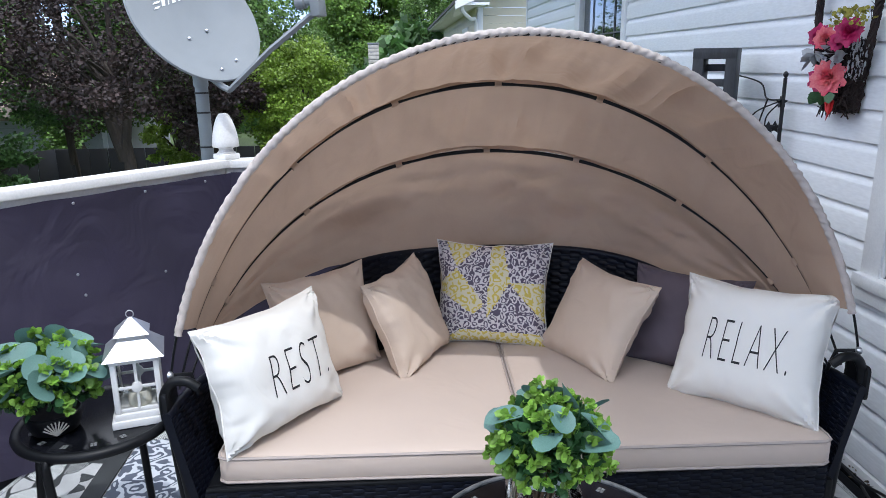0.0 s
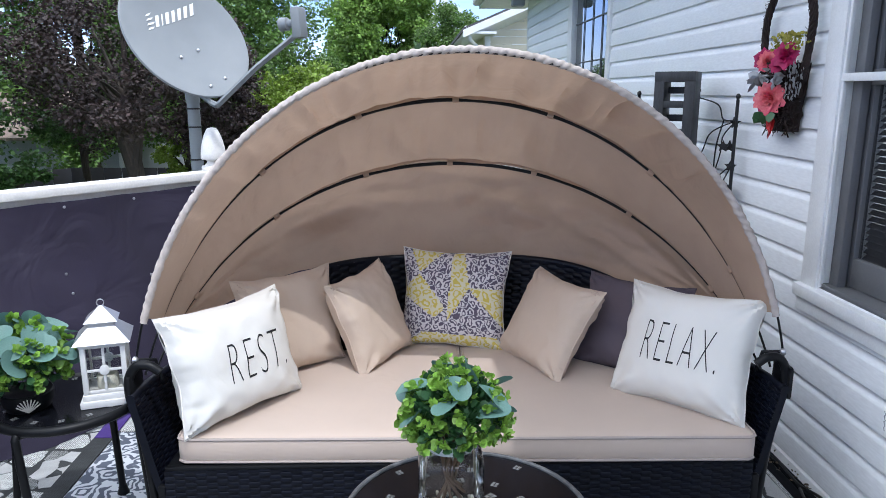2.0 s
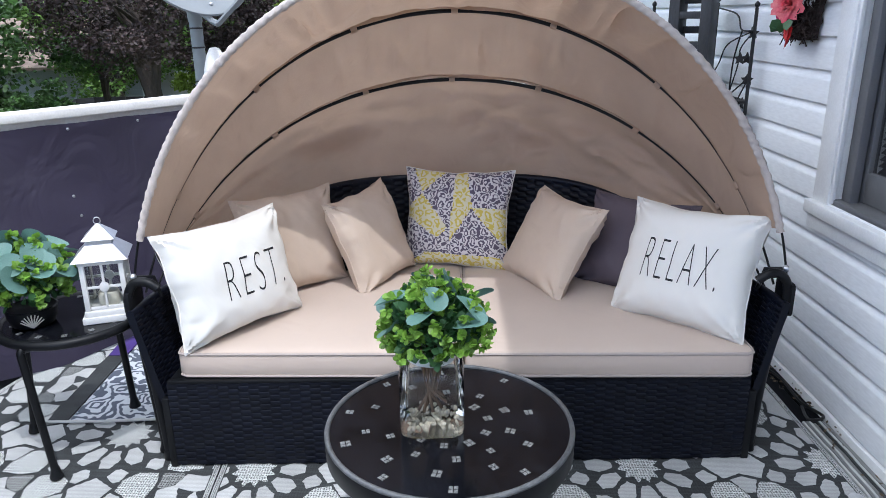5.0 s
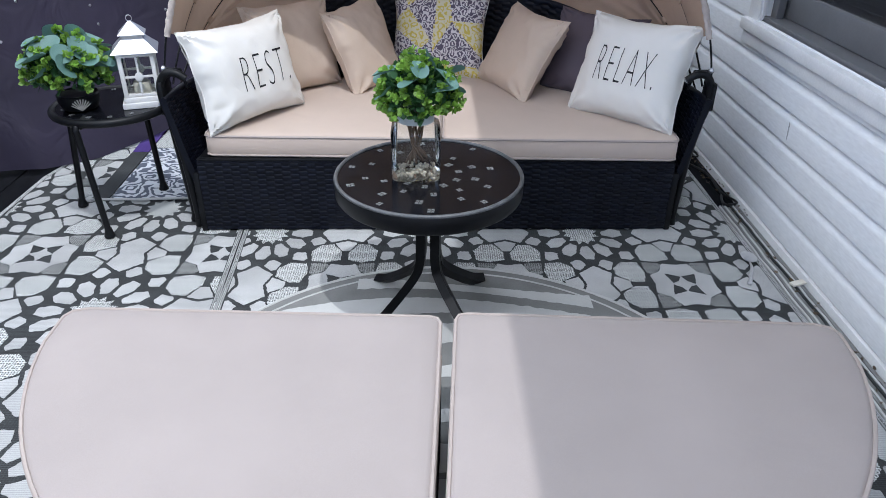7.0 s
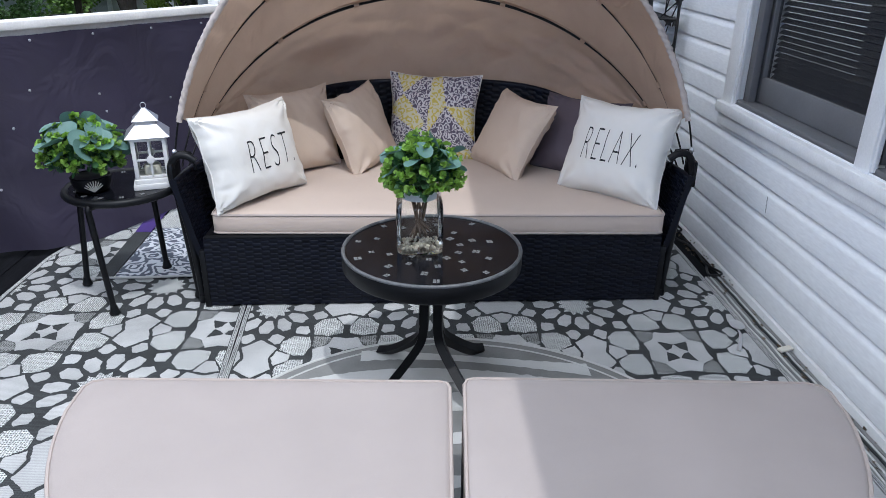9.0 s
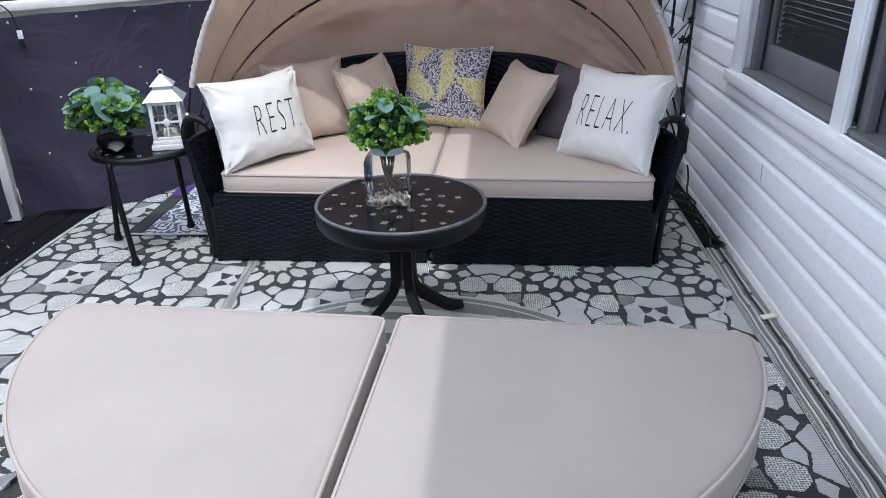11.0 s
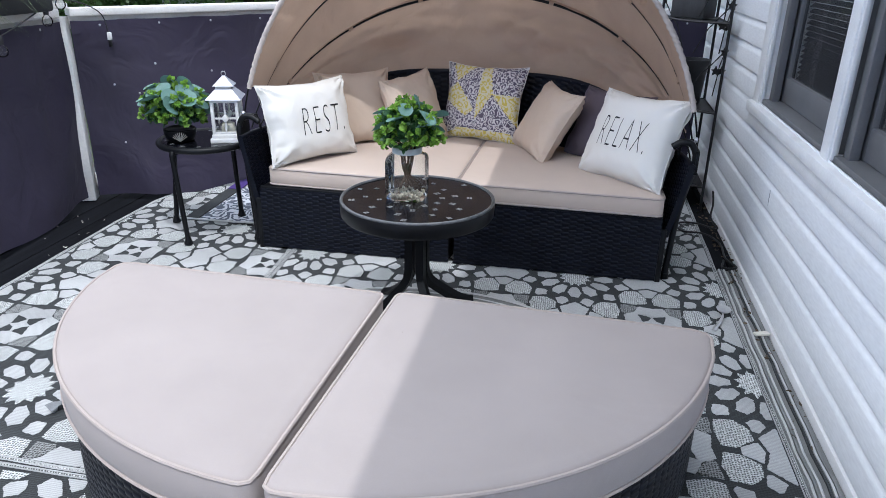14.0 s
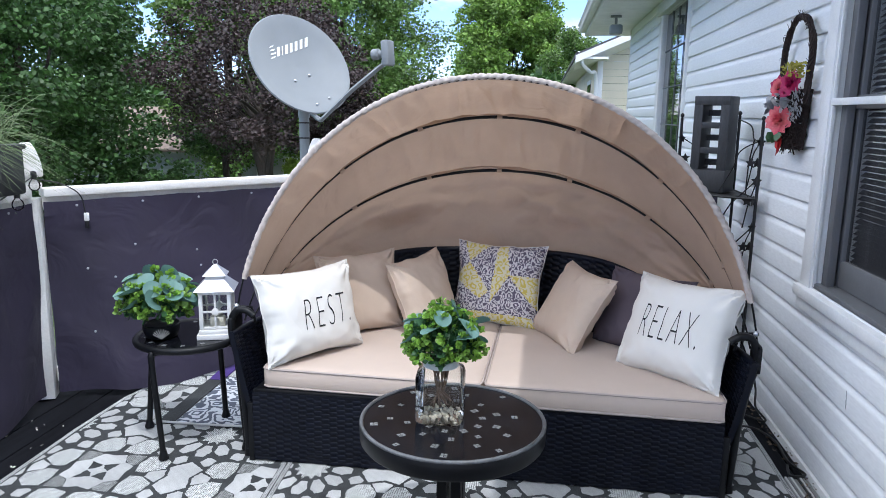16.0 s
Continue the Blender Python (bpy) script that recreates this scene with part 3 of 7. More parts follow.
fence_run("fence_back", CORNER, POST, "white railing hung with dark plum privacy cloth", studs=9, bow=0.19, seed=3, ends=(0.042, 0.013))
fence_run("fence_left", CORNER, LEFT_END, "white railing with dark plum cloth beside the deck", studs=8, bow=0.15, seed=5)
fence_run("fence_far", POST, BACK_END, "white railing behind the daybed with dark cloth", studs=4, seed=8, ends=(0.013, 0.042), drop=0.003)
fence_post(POST, math.atan2(1.21, 0.93), "white wooden railing post with a turned finial")
fence_post(CORNER, 0.4, "white corner railing post with a finial", 0.076)
part("deck_strip", box(0.04, 6.5, 0.08, (0, 0, 0.0), 0.003, rot=Matrix.Translation((-1.62, -0.6, -0.03)) @ Matrix.Rotation(0.02, 4, "Z")), DECK, deck)


# ---- daybed ----
CX, FRONT = 0.43, 2.183
SEAT = 0.378
AX, BY = 0.856, 0.828


def quarter(a, b, corner=0.05, seam=0.012, steps=26):
    """Quarter-oval outline: inner far corner near (0, 0), out along +x, deep along +y; counter-clockwise."""
    pts = [(seam, 0.025), (seam + 0.007, 0.007), (seam + 0.025, 0.0)]
    pts += [(a * k / 8, 0.0) for k in range(1, 8)]
    pts += [(a - corner, 0.0), (a - corner * 0.35, 0.012), (a - 0.006, 0.035)]
    for k in range(1, steps):
        t = (math.pi / 2) * (0.06 + 0.94 * k / steps)
        pts.append((a * math.cos(t), b * math.sin(t)))
    pts += [(seam + 0.02, b - 0.002), (seam + 0.004, b - 0.012), (seam, b - 0.04)]
    pts += [(seam, b * (1 - k / 8)) for k in range(1, 8)]
    return pts


def mirrored(pts):
    return [(-x, y) for x, y in pts][::-1]


def piping(outline, z, r=0.0046):
    n = len(outline)
    o = [Vector((*p, 0)) for p in outline]
    out = []
    for i in range(n):
        t = (o[(i + 1) % n] - o[i - 1]).normalized()
        q = o[i] - Vector((t.y, -t.x, 0)) * 0.0012
        out.append((q.x, q.y, z))
    return tube(out, r, 6, closed=True)


def cushion(name, outline, z0, z1, m, label, mat):
    th = thing(name, label, "cushion", m)
    part("cover", slab(outline, z0, z1, 0.014, 0.008), mat, th, local=True)
    part("piping", piping(outline, z1 - 0.006), PIPING, th, "raised beige piping", local=True)
    part("piping", piping(outline, z0 + 0.006), PIPING, th, "raised beige piping", local=True)
    return th


def base_body(outline, h):
    inner = [(x, y) for x, y in outline]
    return slab(inner, 0.02, h, 0.012, 0.0)


def outline_weave(outline, z0, z1, i0, i1):
    """Strands round part of a plan outline, from corner i0 to i1."""
    pts = [Vector((*outline[i % len(outline)], 0)) for i in range(i0, i1 + 1)]
    acc = [0.0]
    for p, q in zip(pts, pts[1:]):
        acc.append(acc[-1] + (q - p).length)

    def fn(u, v):
        s = u * acc[-1]
        k = min(max(np.searchsorted(acc, s) - 1, 0), len(pts) - 2)
        p = pts[k].lerp(pts[k + 1], (s - acc[k]) / max(acc[k + 1] - acc[k], 1e-6))
        return Vector((p.x, p.y, z0 + v * (z1 - z0)))
    return weave(fn, acc[-1], z1 - z0)


Q = quarter(AX, BY)
QB = quarter(AX - 0.015, BY - 0.015)


def ottoman(side, m, label):
    o, ob_ = (Q, QB) if side > 0 else (mirrored(Q), mirrored(QB))
    # built with the straight edge at y = 0 and the round side towards -y
    o, ob_ = [(x, -y) for x, y in o][::-1], [(x, -y) for x, y in ob_][::-1]
    th = thing("ottoman", label, "ottoman", m, group="daybed ottomans")
    wk = part("body", base_body(ob_, 0.270), BLACK, th, "woven black resin wicker", local=True)
    woven(wk, outline_weave(ob_, 0.03, 0.270, 0, len(ob_)), True)
    for i in (3, 14, 24, 34):
        x, y = ob_[i % len(ob_)]
        part("foot", lathe([(0.016, 0), (0.018, 0.004), (0.016, 0.03)], 12, (x * 0.96, y * 0.96 - 0.01, 0)), BLACK, th, local=True)
    cushion("ottoman_cushion", o, 0.274, SEAT, m.copy(), "sun-faded beige quarter-round cushion on an ottoman", PINK)
    return th


ottoman(-1, pose(0.438, 1.106, 0, 0, 0, -2.6) @ Matrix.Diagonal((1.0, 0.978, 1.0, 1.0)), "quarter-round black wicker ottoman under a beige cushion")
ottoman(1, pose(0.446, 1.120, 0, 0, 0, -3.3), "quarter-round black wicker ottoman beside its twin")

bed = thing("daybed", "black wicker daybed with a folding beige canopy", "daybed", pose(CX, FRONT, 0))
for sgn in (-1, 1):
    o = Q if sgn > 0 else mirrored(Q)
    plan = [(CX + x * 1.018, FRONT + y) for x, y in o]
    part("base", slab(plan, 0.012, 0.292, 0.008, 0.0), BLACK, bed)
    xa, xb = CX + sgn * 0.012, CX + sgn * 0.862
    lo, hi = min(xa, xb), max(xa, xb)
    pnl = part("front_panel", box(hi - lo, 0.006, 0.274, ((lo + hi) / 2, FRONT - 0.001, 0.151), 0.001), BLACK, bed, "woven black resin wicker")
    woven(pnl, weave(lambda u, v: Vector((lo + u * (hi - lo), FRONT - 0.0065, 0.014 + v * 0.274)), hi - lo, 0.274))
    part("front_leg", box(0.022, 0.022, 0.24, (CX + sgn * 0.874, FRONT + 0.004, 0.12), 0.004), BLACK, bed)
    part("base_rail", box(hi - lo, 0.02, 0.016, ((lo + hi) / 2, FRONT + 0.006, 0.289), 0.004), BLACK, bed)
    o2 = quarter(0.852, 0.835, 0.03, 0.004)
    cushion("seat_cushion", o2 if sgn > 0 else mirrored(o2), 0.297, 0.379, pose(CX + 0.014, FRONT - 0.004, 0, 0, 0, -1.5), "beige quarter-round seat cushion on the daybed", SEATCLOTH)


def top_of(th):
    s = math.sin(th)
    k = min(1.0, max(0.0, (s - 0.36) / 0.60))
    return 0.50 + 0.188 * (k * k * (3 - 2 * k))


def shell(off, z_lo=0.20):
    def fn(u, v):
        th = math.pi * u
        zt = top_of(th)
        z = z_lo + v * (zt - z_lo)
        flare = 0.075 * max(0.0, (z - 0.2) / 0.35) ** 0.9
        return Vector((CX + (0.872 + flare + off) * math.cos(th), FRONT + 0.02 + (0.845 + flare + off) * math.sin(th), z))
    return fn


inner, outer = shell(0.0), shell(0.022)
back = part("backrest", grid(outer, 60, 10), WICKER, bed, "woven black wicker back and arms")
woven(back, weave(lambda u, v: inner(1 - u, v), 2.75, 0.46, 0.032, 0.012, 0.0024))
part("backrest_lining", grid(shell(0.006), 60, 10), BLACK, bed)
part("backrest_edge", tube([(inner(u / 60, 1) + outer(u / 60, 1)) / 2 for u in range(61)], 0.013, 10), WICKER, bed)
for sgn in (-1, 1):
    part("arm_front", grid(lambda u, v: inner(0 if sgn > 0 else 1, v).lerp(outer(0 if sgn > 0 else 1, v), u), 2, 10), WICKER, bed)
    loop = [(0.905, 0.0), (0.912, 0.14), (0.922, 0.286), (0.938, 0.399), (0.956, 0.480), (0.958, 0.545), (0.935, 0.588), (0.898, 0.592), (0.866, 0.572)]
    part("arm_tube", tube(smooth_line([(CX + sgn * x, FRONT + 0.045, z) for x, z in loop], 6), 0.0135, 10), BLACK, bed, "bent black steel arm tube")
    part("arm_foot", lathe([(0.017, 0), (0.019, 0.006), (0.017, 0.035)], 12, (CX + sgn * 0.905, FRONT + 0.045, 0)), BLACK, bed)

# canopy
PIV = Vector((0.438, 2.234, 0.359))
RIBS = ((math.radians(5.8), 1.107), (math.radians(31.9), 1.140), (math.radians(48.8), 1.098), (math.radians(80), 0.95))
CLOTH0 = math.radians(16.5)      # where the cloth ends above the arms


def arc(phi, r, th, a=0.968):
    return PIV + Vector((a * math.cos(th), r * math.sin(phi) * math.sin(th) ** 0.917, r * math.cos(phi) * math.sin(th) ** 0.917))


def panel(k, dip):
    """Cloth between rib k and k + 1, slack between the ribs."""
    def fn(u, v):
        t0 = CLOTH0
        th = t0 + u * (math.pi - 2 * t0)
        p0, p1 = RIBS[k], RIBS[k + 1]
        phi, r = p0[0] + (p1[0] - p0[0]) * v, p0[1] + (p1[1] - p0[1]) * v
        w = math.sin(math.pi * v)
        wr = -abs(noise.noise((u * 34, v * 0.5, k * 4.1 + 20))) * (0.032 if k == 0 else 0.018) + noise.noise((u * 24, v * 1.0, k * 7.3)) * (0.018 if k == 0 else 0.013) - abs(noise.noise((u * 17, v * 0.8 + u * 3, k * 2.3 + 9))) * (0.038 if k == 0 else 0.026) + noise.noise((u * 9, v * 2.5, 3 + k * 5)) * (0.009 if k == 2 else 0.006)
        gather = 0.0055 * math.exp(-v * 5.0) * math.sin(u * 210 + 6 * noise.noise((u * 11, 0, 2))) * (0.4 + 0.6 * abs(noise.noise((u * 14, 0, 8)))) if k == 0 else 0.0
        r = r + 0.013 - dip * w * math.sin(th) + 1.5 * wr * (0.10 + 0.90 * w) + gather
        return arc(phi, r, th, 0.964)
    return fn


canopy = part("canopy", merge([grid(panel(0, 0.010), 260, 14), grid(panel(1, 0.012), 200, 12)]), CANOPY, bed, "beige cloth canopy on three hoops")


def back_panel(u, v):
    t0 = CLOTH0
    th = t0 + u * (math.pi - 2 * t0)
    top = panel(2, 0.0)(u, 0.0)
    bot = Vector((CX + 0.985 * math.cos(th), FRONT + 0.02 + 0.990 * math.sin(th), 0.555 + 0.100 * min(1.0, (math.sin(th) / 0.8) ** 2) + 0.030 * math.sin(th) * noise.noise((u * 9, 0, 3.3))))
    if bot.z > top.z:
        bot.z = top.z - 0.05
    p = top.lerp(bot, v)
    sag = math.sin(math.pi * v) * math.sin(th)
    f = noise.noise((u * 7 + v * 2.0, v * 1.5, 4.2)) * 0.040 + noise.noise((u * 16 + v * 6, v * 3, 9.2)) * 0.014 + noise.noise((u * 5 - v * 3, v * 6, 1.2)) * 0.020 - abs(noise.noise((u * 9 - v * 2.2, v * 1.1 + u * 4, 6.6))) * 0.050 - abs(noise.noise((u * 6 + v * 2.6, v * 2.0, 2.6))) * 0.035 - 0.055 * v * abs(noise.noise((u * 11 + 5 * (u - 0.5) * v, v * 0.9, 12.4))) ** 0.8
    p += Vector((0, 0.060, 0.02)) * sag + Vector((-0.3 * math.cos(th), -1, 0)) * (1.25 * f * min(1, 4 * v) * (1 - 0.35 * v * v) * (0.4 + 0.6 * math.sin(th)))
    return p


part("canopy_back", grid(back_panel, 150, 30), CANOPY, bed, "draped beige cloth behind the backrest")
for k in range(3):
    pts = [arc(RIBS[k][0], RIBS[k][1] + (0.007 * min(1.0, (abs(i - 45) / 30) ** 2) if k else 0.006), math.radians(8) + math.radians(164) * i / 90) for i in range(91)]
    part("canopy_hoop", tube(pts, lambda t: 0.0036 + 0.0034 * math.sin(math.pi * t) ** 2, 8), BLACK, bed, "thin black steel hoop")
for k in (1, 2):
    def flap(u, v, k=k):
        th = math.radians(17.5) + u * math.radians(145)
        hang = 0.007 + 0.007 * noise.noise((u * 14, 0, k * 3.1)) + 0.004 * math.sin(u * 44)
        return arc(RIBS[k][0] - 0.014 - 0.004 * v, RIBS[k][1] + 0.016 - v * (0.014 + hang * math.sin(th)), th, 0.964)
    part("canopy_flap", grid(flap, 160, 4), CANOPY, bed, "loose seam of the canopy cloth")
hem_pts = [arc(RIBS[0][0], RIBS[0][1] + 0.010, CLOTH0 - 0.004 + (math.pi - 2 * CLOTH0 + 0.008) * i / 900, 0.964) for i in range(901)]
hv, hf = tube(hem_pts, 0.0116, 12)
for i in range(901):
    for k in range(12):
        q = Vector(hv[i * 12 + k])
        d = q - hem_pts[i]
        tw_ = i * 0.33 + 3.0 * noise.noise((i * 0.02, 0, 0))
        w = 0.66 + (0.30 + 0.30 * abs(noise.noise((i * 0.05, 4, 0)))) * abs(math.sin(tw_ + k * math.pi / 6)) ** 0.55 + 0.22 * noise.noise((i * 0.16, k * 0.5, 2))
        hv[i * 12 + k] = hem_pts[i] + d * w
part("canopy_hem", (hv, hf), HEM, bed, "gathered pale hem of the canopy")
TABS = ((1, (24.5, 47, 70, 90, 110.5, 132.5, 156)), (2, (25.5, 48, 71, 90.5, 110, 132, 155)))
for k, degs in TABS:
    for dg in degs:
        c = [arc(RIBS[k][0], RIBS[k][1], math.radians(dg + d)) for d in (-0.65, 0.65)]
        part("hoop_tab", tube([c[0], (c[0] + c[1]) / 2, c[1]], 0.0105, 8), CANOPY, bed, "beige cloth tab")
for sgn in (-1, 1):
    px = CX + 0.006 + sgn * 0.958
    part("hoop_bracket", box(0.014, 0.10, 0.10, (px, 2.255, 0.515), 0.012), BLACK, bed)
    part("hoop_bolt", moved(lathe([(0.011, 0), (0.011, 0.006), (0.006, 0.012)], 10), Matrix.Translation((px - sgn * 0.005, 2.25, 0.60)) @ Matrix.Rotation(-sgn * math.pi / 2, 4, "Y")), SILVER, bed)
    part("hoop_strut", tube([(px - sgn * 0.0, 2.25, 0.60), (px - sgn * 0.055, 2.28, 0.59), (px - sgn * 0.062, 2.30, 0.52)], 0.006, 8), BLACK, bed)


# ---- rugs ----
RUGDARK = material("charcoal woven rug", (0.046, 0.051, 0.054), 0.85, spread=0.3, scale=9, fine=350, bump=0.5, dist=0.001)
RUGWHITE = material("white woven rug", (0.465, 0.475, 0.475), 0.85, spread=0.2, scale=4, fine=350, bump=0.4, dist=0.001, vary=0.06)
RUGGREY = material("grey speckled rug", (0.62, 0.645, 0.635), 0.85, spread=0.5, scale=240, fine=330, bump=0.5, dist=0.001, vary=0.08, stretch=(1, 2.2, 1))
RUGHATCH = material("half-tone woven rug", (0.33, 0.345, 0.34), 0.85, spread=0.5, scale=200, fine=330, bump=0.5, dist=0.001, vary=0.08, stretch=(1, 2.2, 1))
for m_, dp, st_ in ((RUGDARK, 0.45, 0.35), (RUGWHITE, 0.22, 0.0), (RUGGREY, 0.28, 0.80), (RUGHATCH, 0.45, 0.85)):
    ribbed(m_, 50.0, dp, st_)
MATGREY = material("grey round mat", (0.20, 0.205, 0.20), 0.9, spread=0.15, scale=8, fine=300, bump=0.5, dist=0.001)
MATPALE = material("pale stripe of the mat", (0.50, 0.51, 0.50), 0.9, spread=0.1, scale=8, fine=300, bump=0.5, dist=0.001)


def clip(poly, p, nrm):
    """Keeps the side of the line through p that nrm points away from."""
    out = []
    for i in range(len(poly)):
        a, b = poly[i - 1], poly[i]
        da, db = (a[0] - p[0]) * nrm[0] + (a[1] - p[1]) * nrm[1], (b[0] - p[0]) * nrm[0] + (b[1] - p[1]) * nrm[1]
        if (da <= 0) != (db <= 0):
            t = da / (da - db)
            out.append((a[0] + (b[0] - a[0]) * t, a[1] + (b[1] - a[1]) * t))
        if db <= 0:
            out.append(b)
    return out


def rosette_cells(hx, hy, bounds, star):
    """Woven pattern on a rectangular lattice: four-petal stars, twelve-kite rosettes at the cell corners, hexagons and shards between.
    Drawn for one star (half a cell is 1 by 1) and carried round it by mirror and turn."""
    x0, x1, y0, y1 = bounds
    unit = [([(r * math.cos(k * math.pi / 4), r * math.sin(k * math.pi / 4)) for k in range(8) for r in [0.05 if k % 2 else 0.105]], 1)]
    petal = [(-0.14, 0.35), (-0.21, 0.21), (0.0, 0.14), (0.21, 0.21), (0.14, 0.35), (0.0, 0.325)]
    hexa = [(0.46, 0.06), (0.58, 0.055), (0.74, 0.16), (0.73, 0.29), (0.62, 0.385), (0.45, 0.37), (0.42, 0.22)]
    hatch = [(0.17, 0.33), (0.235, 0.235), (0.33, 0.17), (0.375, 0.20), (0.38, 0.38), (0.20, 0.375)]
    wedge = [(-0.11, 0.775), (-0.04, 0.635), (0.04, 0.635), (0.11, 0.775), (0.0, 0.81)]
    lobe = [(0.0, 0.885), (0.185, 0.82), (0.315, 1.0), (0.185, 1.18), (0.0, 1.115), (-0.185, 1.18), (-0.315, 1.0), (-0.185, 0.82)]
    for k in range(4):
        c, sn = round(math.cos(k * math.pi / 2)), round(math.sin(k * math.pi / 2))
        turn = lambda poly: [(c * x - sn * y, sn * x + c * y) for x, y in poly]
        unit += [(turn(petal), 1), (turn(hexa), 0), (turn([(x, -y) for x, y in hexa][::-1]), 0), (turn(hatch), 3), (turn(wedge), 1)]
    unit += [(lobe, 1), ([(y, x) for x, y in lobe][::-1], 1)]
    kite = [(0.29, -0.028), (0.42, -0.076), (0.52, -0.04), (0.52, 0.04), (0.42, 0.076), (0.29, 0.028)]
    shard = [(0.59, -0.018), (0.655, -0.076), (0.745, -0.02), (0.745, 0.02), (0.655, 0.076), (0.59, 0.018)]
    for k in range(12):
        for poly, a in ((kite, k * math.pi / 6), (shard, (k + 0.5) * math.pi / 6)):
            unit.append(([(1 + r * math.cos(a) - w * math.sin(a), 1 + r * math.sin(a) + w * math.cos(a)) for r, w in poly], 1))
    unit.append(([(1 + r * math.cos(a), 1 + r * math.sin(a)) for k in range(24) for r, a in [((0.235 if k % 2 else 0.165), k * math.pi / 12)]], 0))
    cells = []
    for i in range(-9, 10):
        for j in range(-9, 10):
            cx, cy = star[0] + 2 * hx * i, star[1] + 2 * hy * j
            if x0 - 3 * hx < cx < x1 + 3 * hx and y0 - 3 * hy < cy < y1 + 3 * hy:
                cells += [([(cx + hx * u, cy + hy * v) for u, v in poly], tone) for poly, tone in unit]
    return cells


def drift(x, y):
    """The weave's slow wander, which bends the bands."""
    return (x + 0.0055 * noise.noise((x * 5.5, y * 5.5, 3.1)) + 0.0025 * noise.noise((x * 17, y * 17, 5.1)), y + 0.0055 * noise.noise((x * 5.5, y * 5.5, 8.7)) + 0.0025 * noise.noise((x * 17, y * 17, 11.3)))


def frayed(poly):
    """The outline of a woven cell, stepped by the weave."""
    out = []
    for i in range(len(poly)):
        (ax_, ay_), (bx_, by_) = poly[i], poly[(i + 1) % len(poly)]
        m = max(1, int(math.hypot(bx_ - ax_, by_ - ay_) / 0.007))
        for k in range(m):
            x, y = drift(ax_ + (bx_ - ax_) * k / m, ay_ + (by_ - ay_) * k / m)
            out.append((x + 0.0034 * noise.noise((x * 160, y * 160, 1.5)) + 0.0015 * noise.noise((x * 30, y * 30, 4)), y + 0.0028 * noise.noise((x * 160, y * 160, 7.5)) + 0.0015 * noise.noise((x * 30, y * 30, 9))))
    return out


def grown(poly, by):
    """The outline pushed outwards by a distance."""
    n = len(poly)
    area = sum(poly[i - 1][0] * poly[i][1] - poly[i][0] * poly[i - 1][1] for i in range(n))
    sg = 1 if area > 0 else -1
    out = []
    for i in range(n):
        (ax_, ay_), (bx_, by_), (cx_, cy_) = poly[i - 1], poly[i], poly[(i + 1) % n]
        d0, d1 = Vector((bx_ - ax_, by_ - ay_)).normalized(), Vector((cx_ - bx_, cy_ - by_)).normalized()
        m = Vector((d0.y + d1.y, -d0.x - d1.x)) * sg
        m = m / max(m.length_squared / 2, 0.45) if m.length > 1e-6 else m
        out.append((bx_ + m.x * by, by_ + m.y * by))
    return out


def in_rug(poly, lines):
    for p, nrm in lines:
        poly = clip(poly, p, nrm)
        if len(poly) < 3:
            return []
    return poly


def rug(name, label, corners, cells, z=0.004):
    """A flat rug on its corner points (counter-clockwise), with woven cells lying proud of the dark ground."""
    c0 = Vector(corners[0])
    th = thing(name, label, "rug", Matrix.Translation((c0.x, c0.y, 0)))
    lines = []
    for i in range(len(corners)):
        a, b = Vector(corners[i]), Vector(corners[(i + 1) % len(corners)])
        d = (b - a).normalized()
        nrm = Vector((d.y, -d.x))
        lines.append((a - nrm * 0.019, nrm))
    part("ground_weave", slab([p for p in corners], z - 0.0065, z, 0.001, 0.0), RUGDARK, th)
    for tone, mat, nm in ((1, RUGWHITE, "pale_weave"), (0, RUGGREY, "grey_weave"), (3, RUGHATCH, "hatched_weave")):
        v, f = [], []
        for poly, t in cells:
            if t != tone:
                continue
            poly = in_rug(frayed(grown(poly, (0.0050, 0.0050, 0, 0.0015)[tone] if len(poly) != 24 else 0.0)), lines)
            if len(poly) >= 3:
                k = len(v)
                wob = 0.0008 * noise.noise((poly[0][0] * 3, poly[0][1] * 3, 0))
                v += [(x, y, z + 0.0012 + wob) for x, y in poly]
                v += [(x, y, z) for x, y in poly]
                n = len(poly)
                f.append(tuple(range(k, k + n)))
                f += [(k + i, k + n + i, k + n + (i + 1) % n, k + (i + 1) % n) for i in range(n)]
        part(nm, (v, f), mat, th, smooth=False, kind="stuff")
    for a, b in zip(corners, corners[1:] + corners[:1]):
        a, b = Vector((*a, z)), Vector((*b, z))
        d = (b - a).normalized()
        inn = Vector((-d.y, d.x, 0))
        for o, mt in ((0.003, RUGWHITE), (0.0085, RUGGREY), (0.014, RUGWHITE)):
            m = max(2, int((b - a).length / 0.12))
            pts = [a.lerp(b, i / m) + inn * (o + 0.004 * noise.noise((i * 0.9, o * 3, 1))) + Vector((0, 0, 0.001)) for i in range(m + 1)]
            part("border_cord", tube(pts, 0.0022, 5), mt, th)
    return th


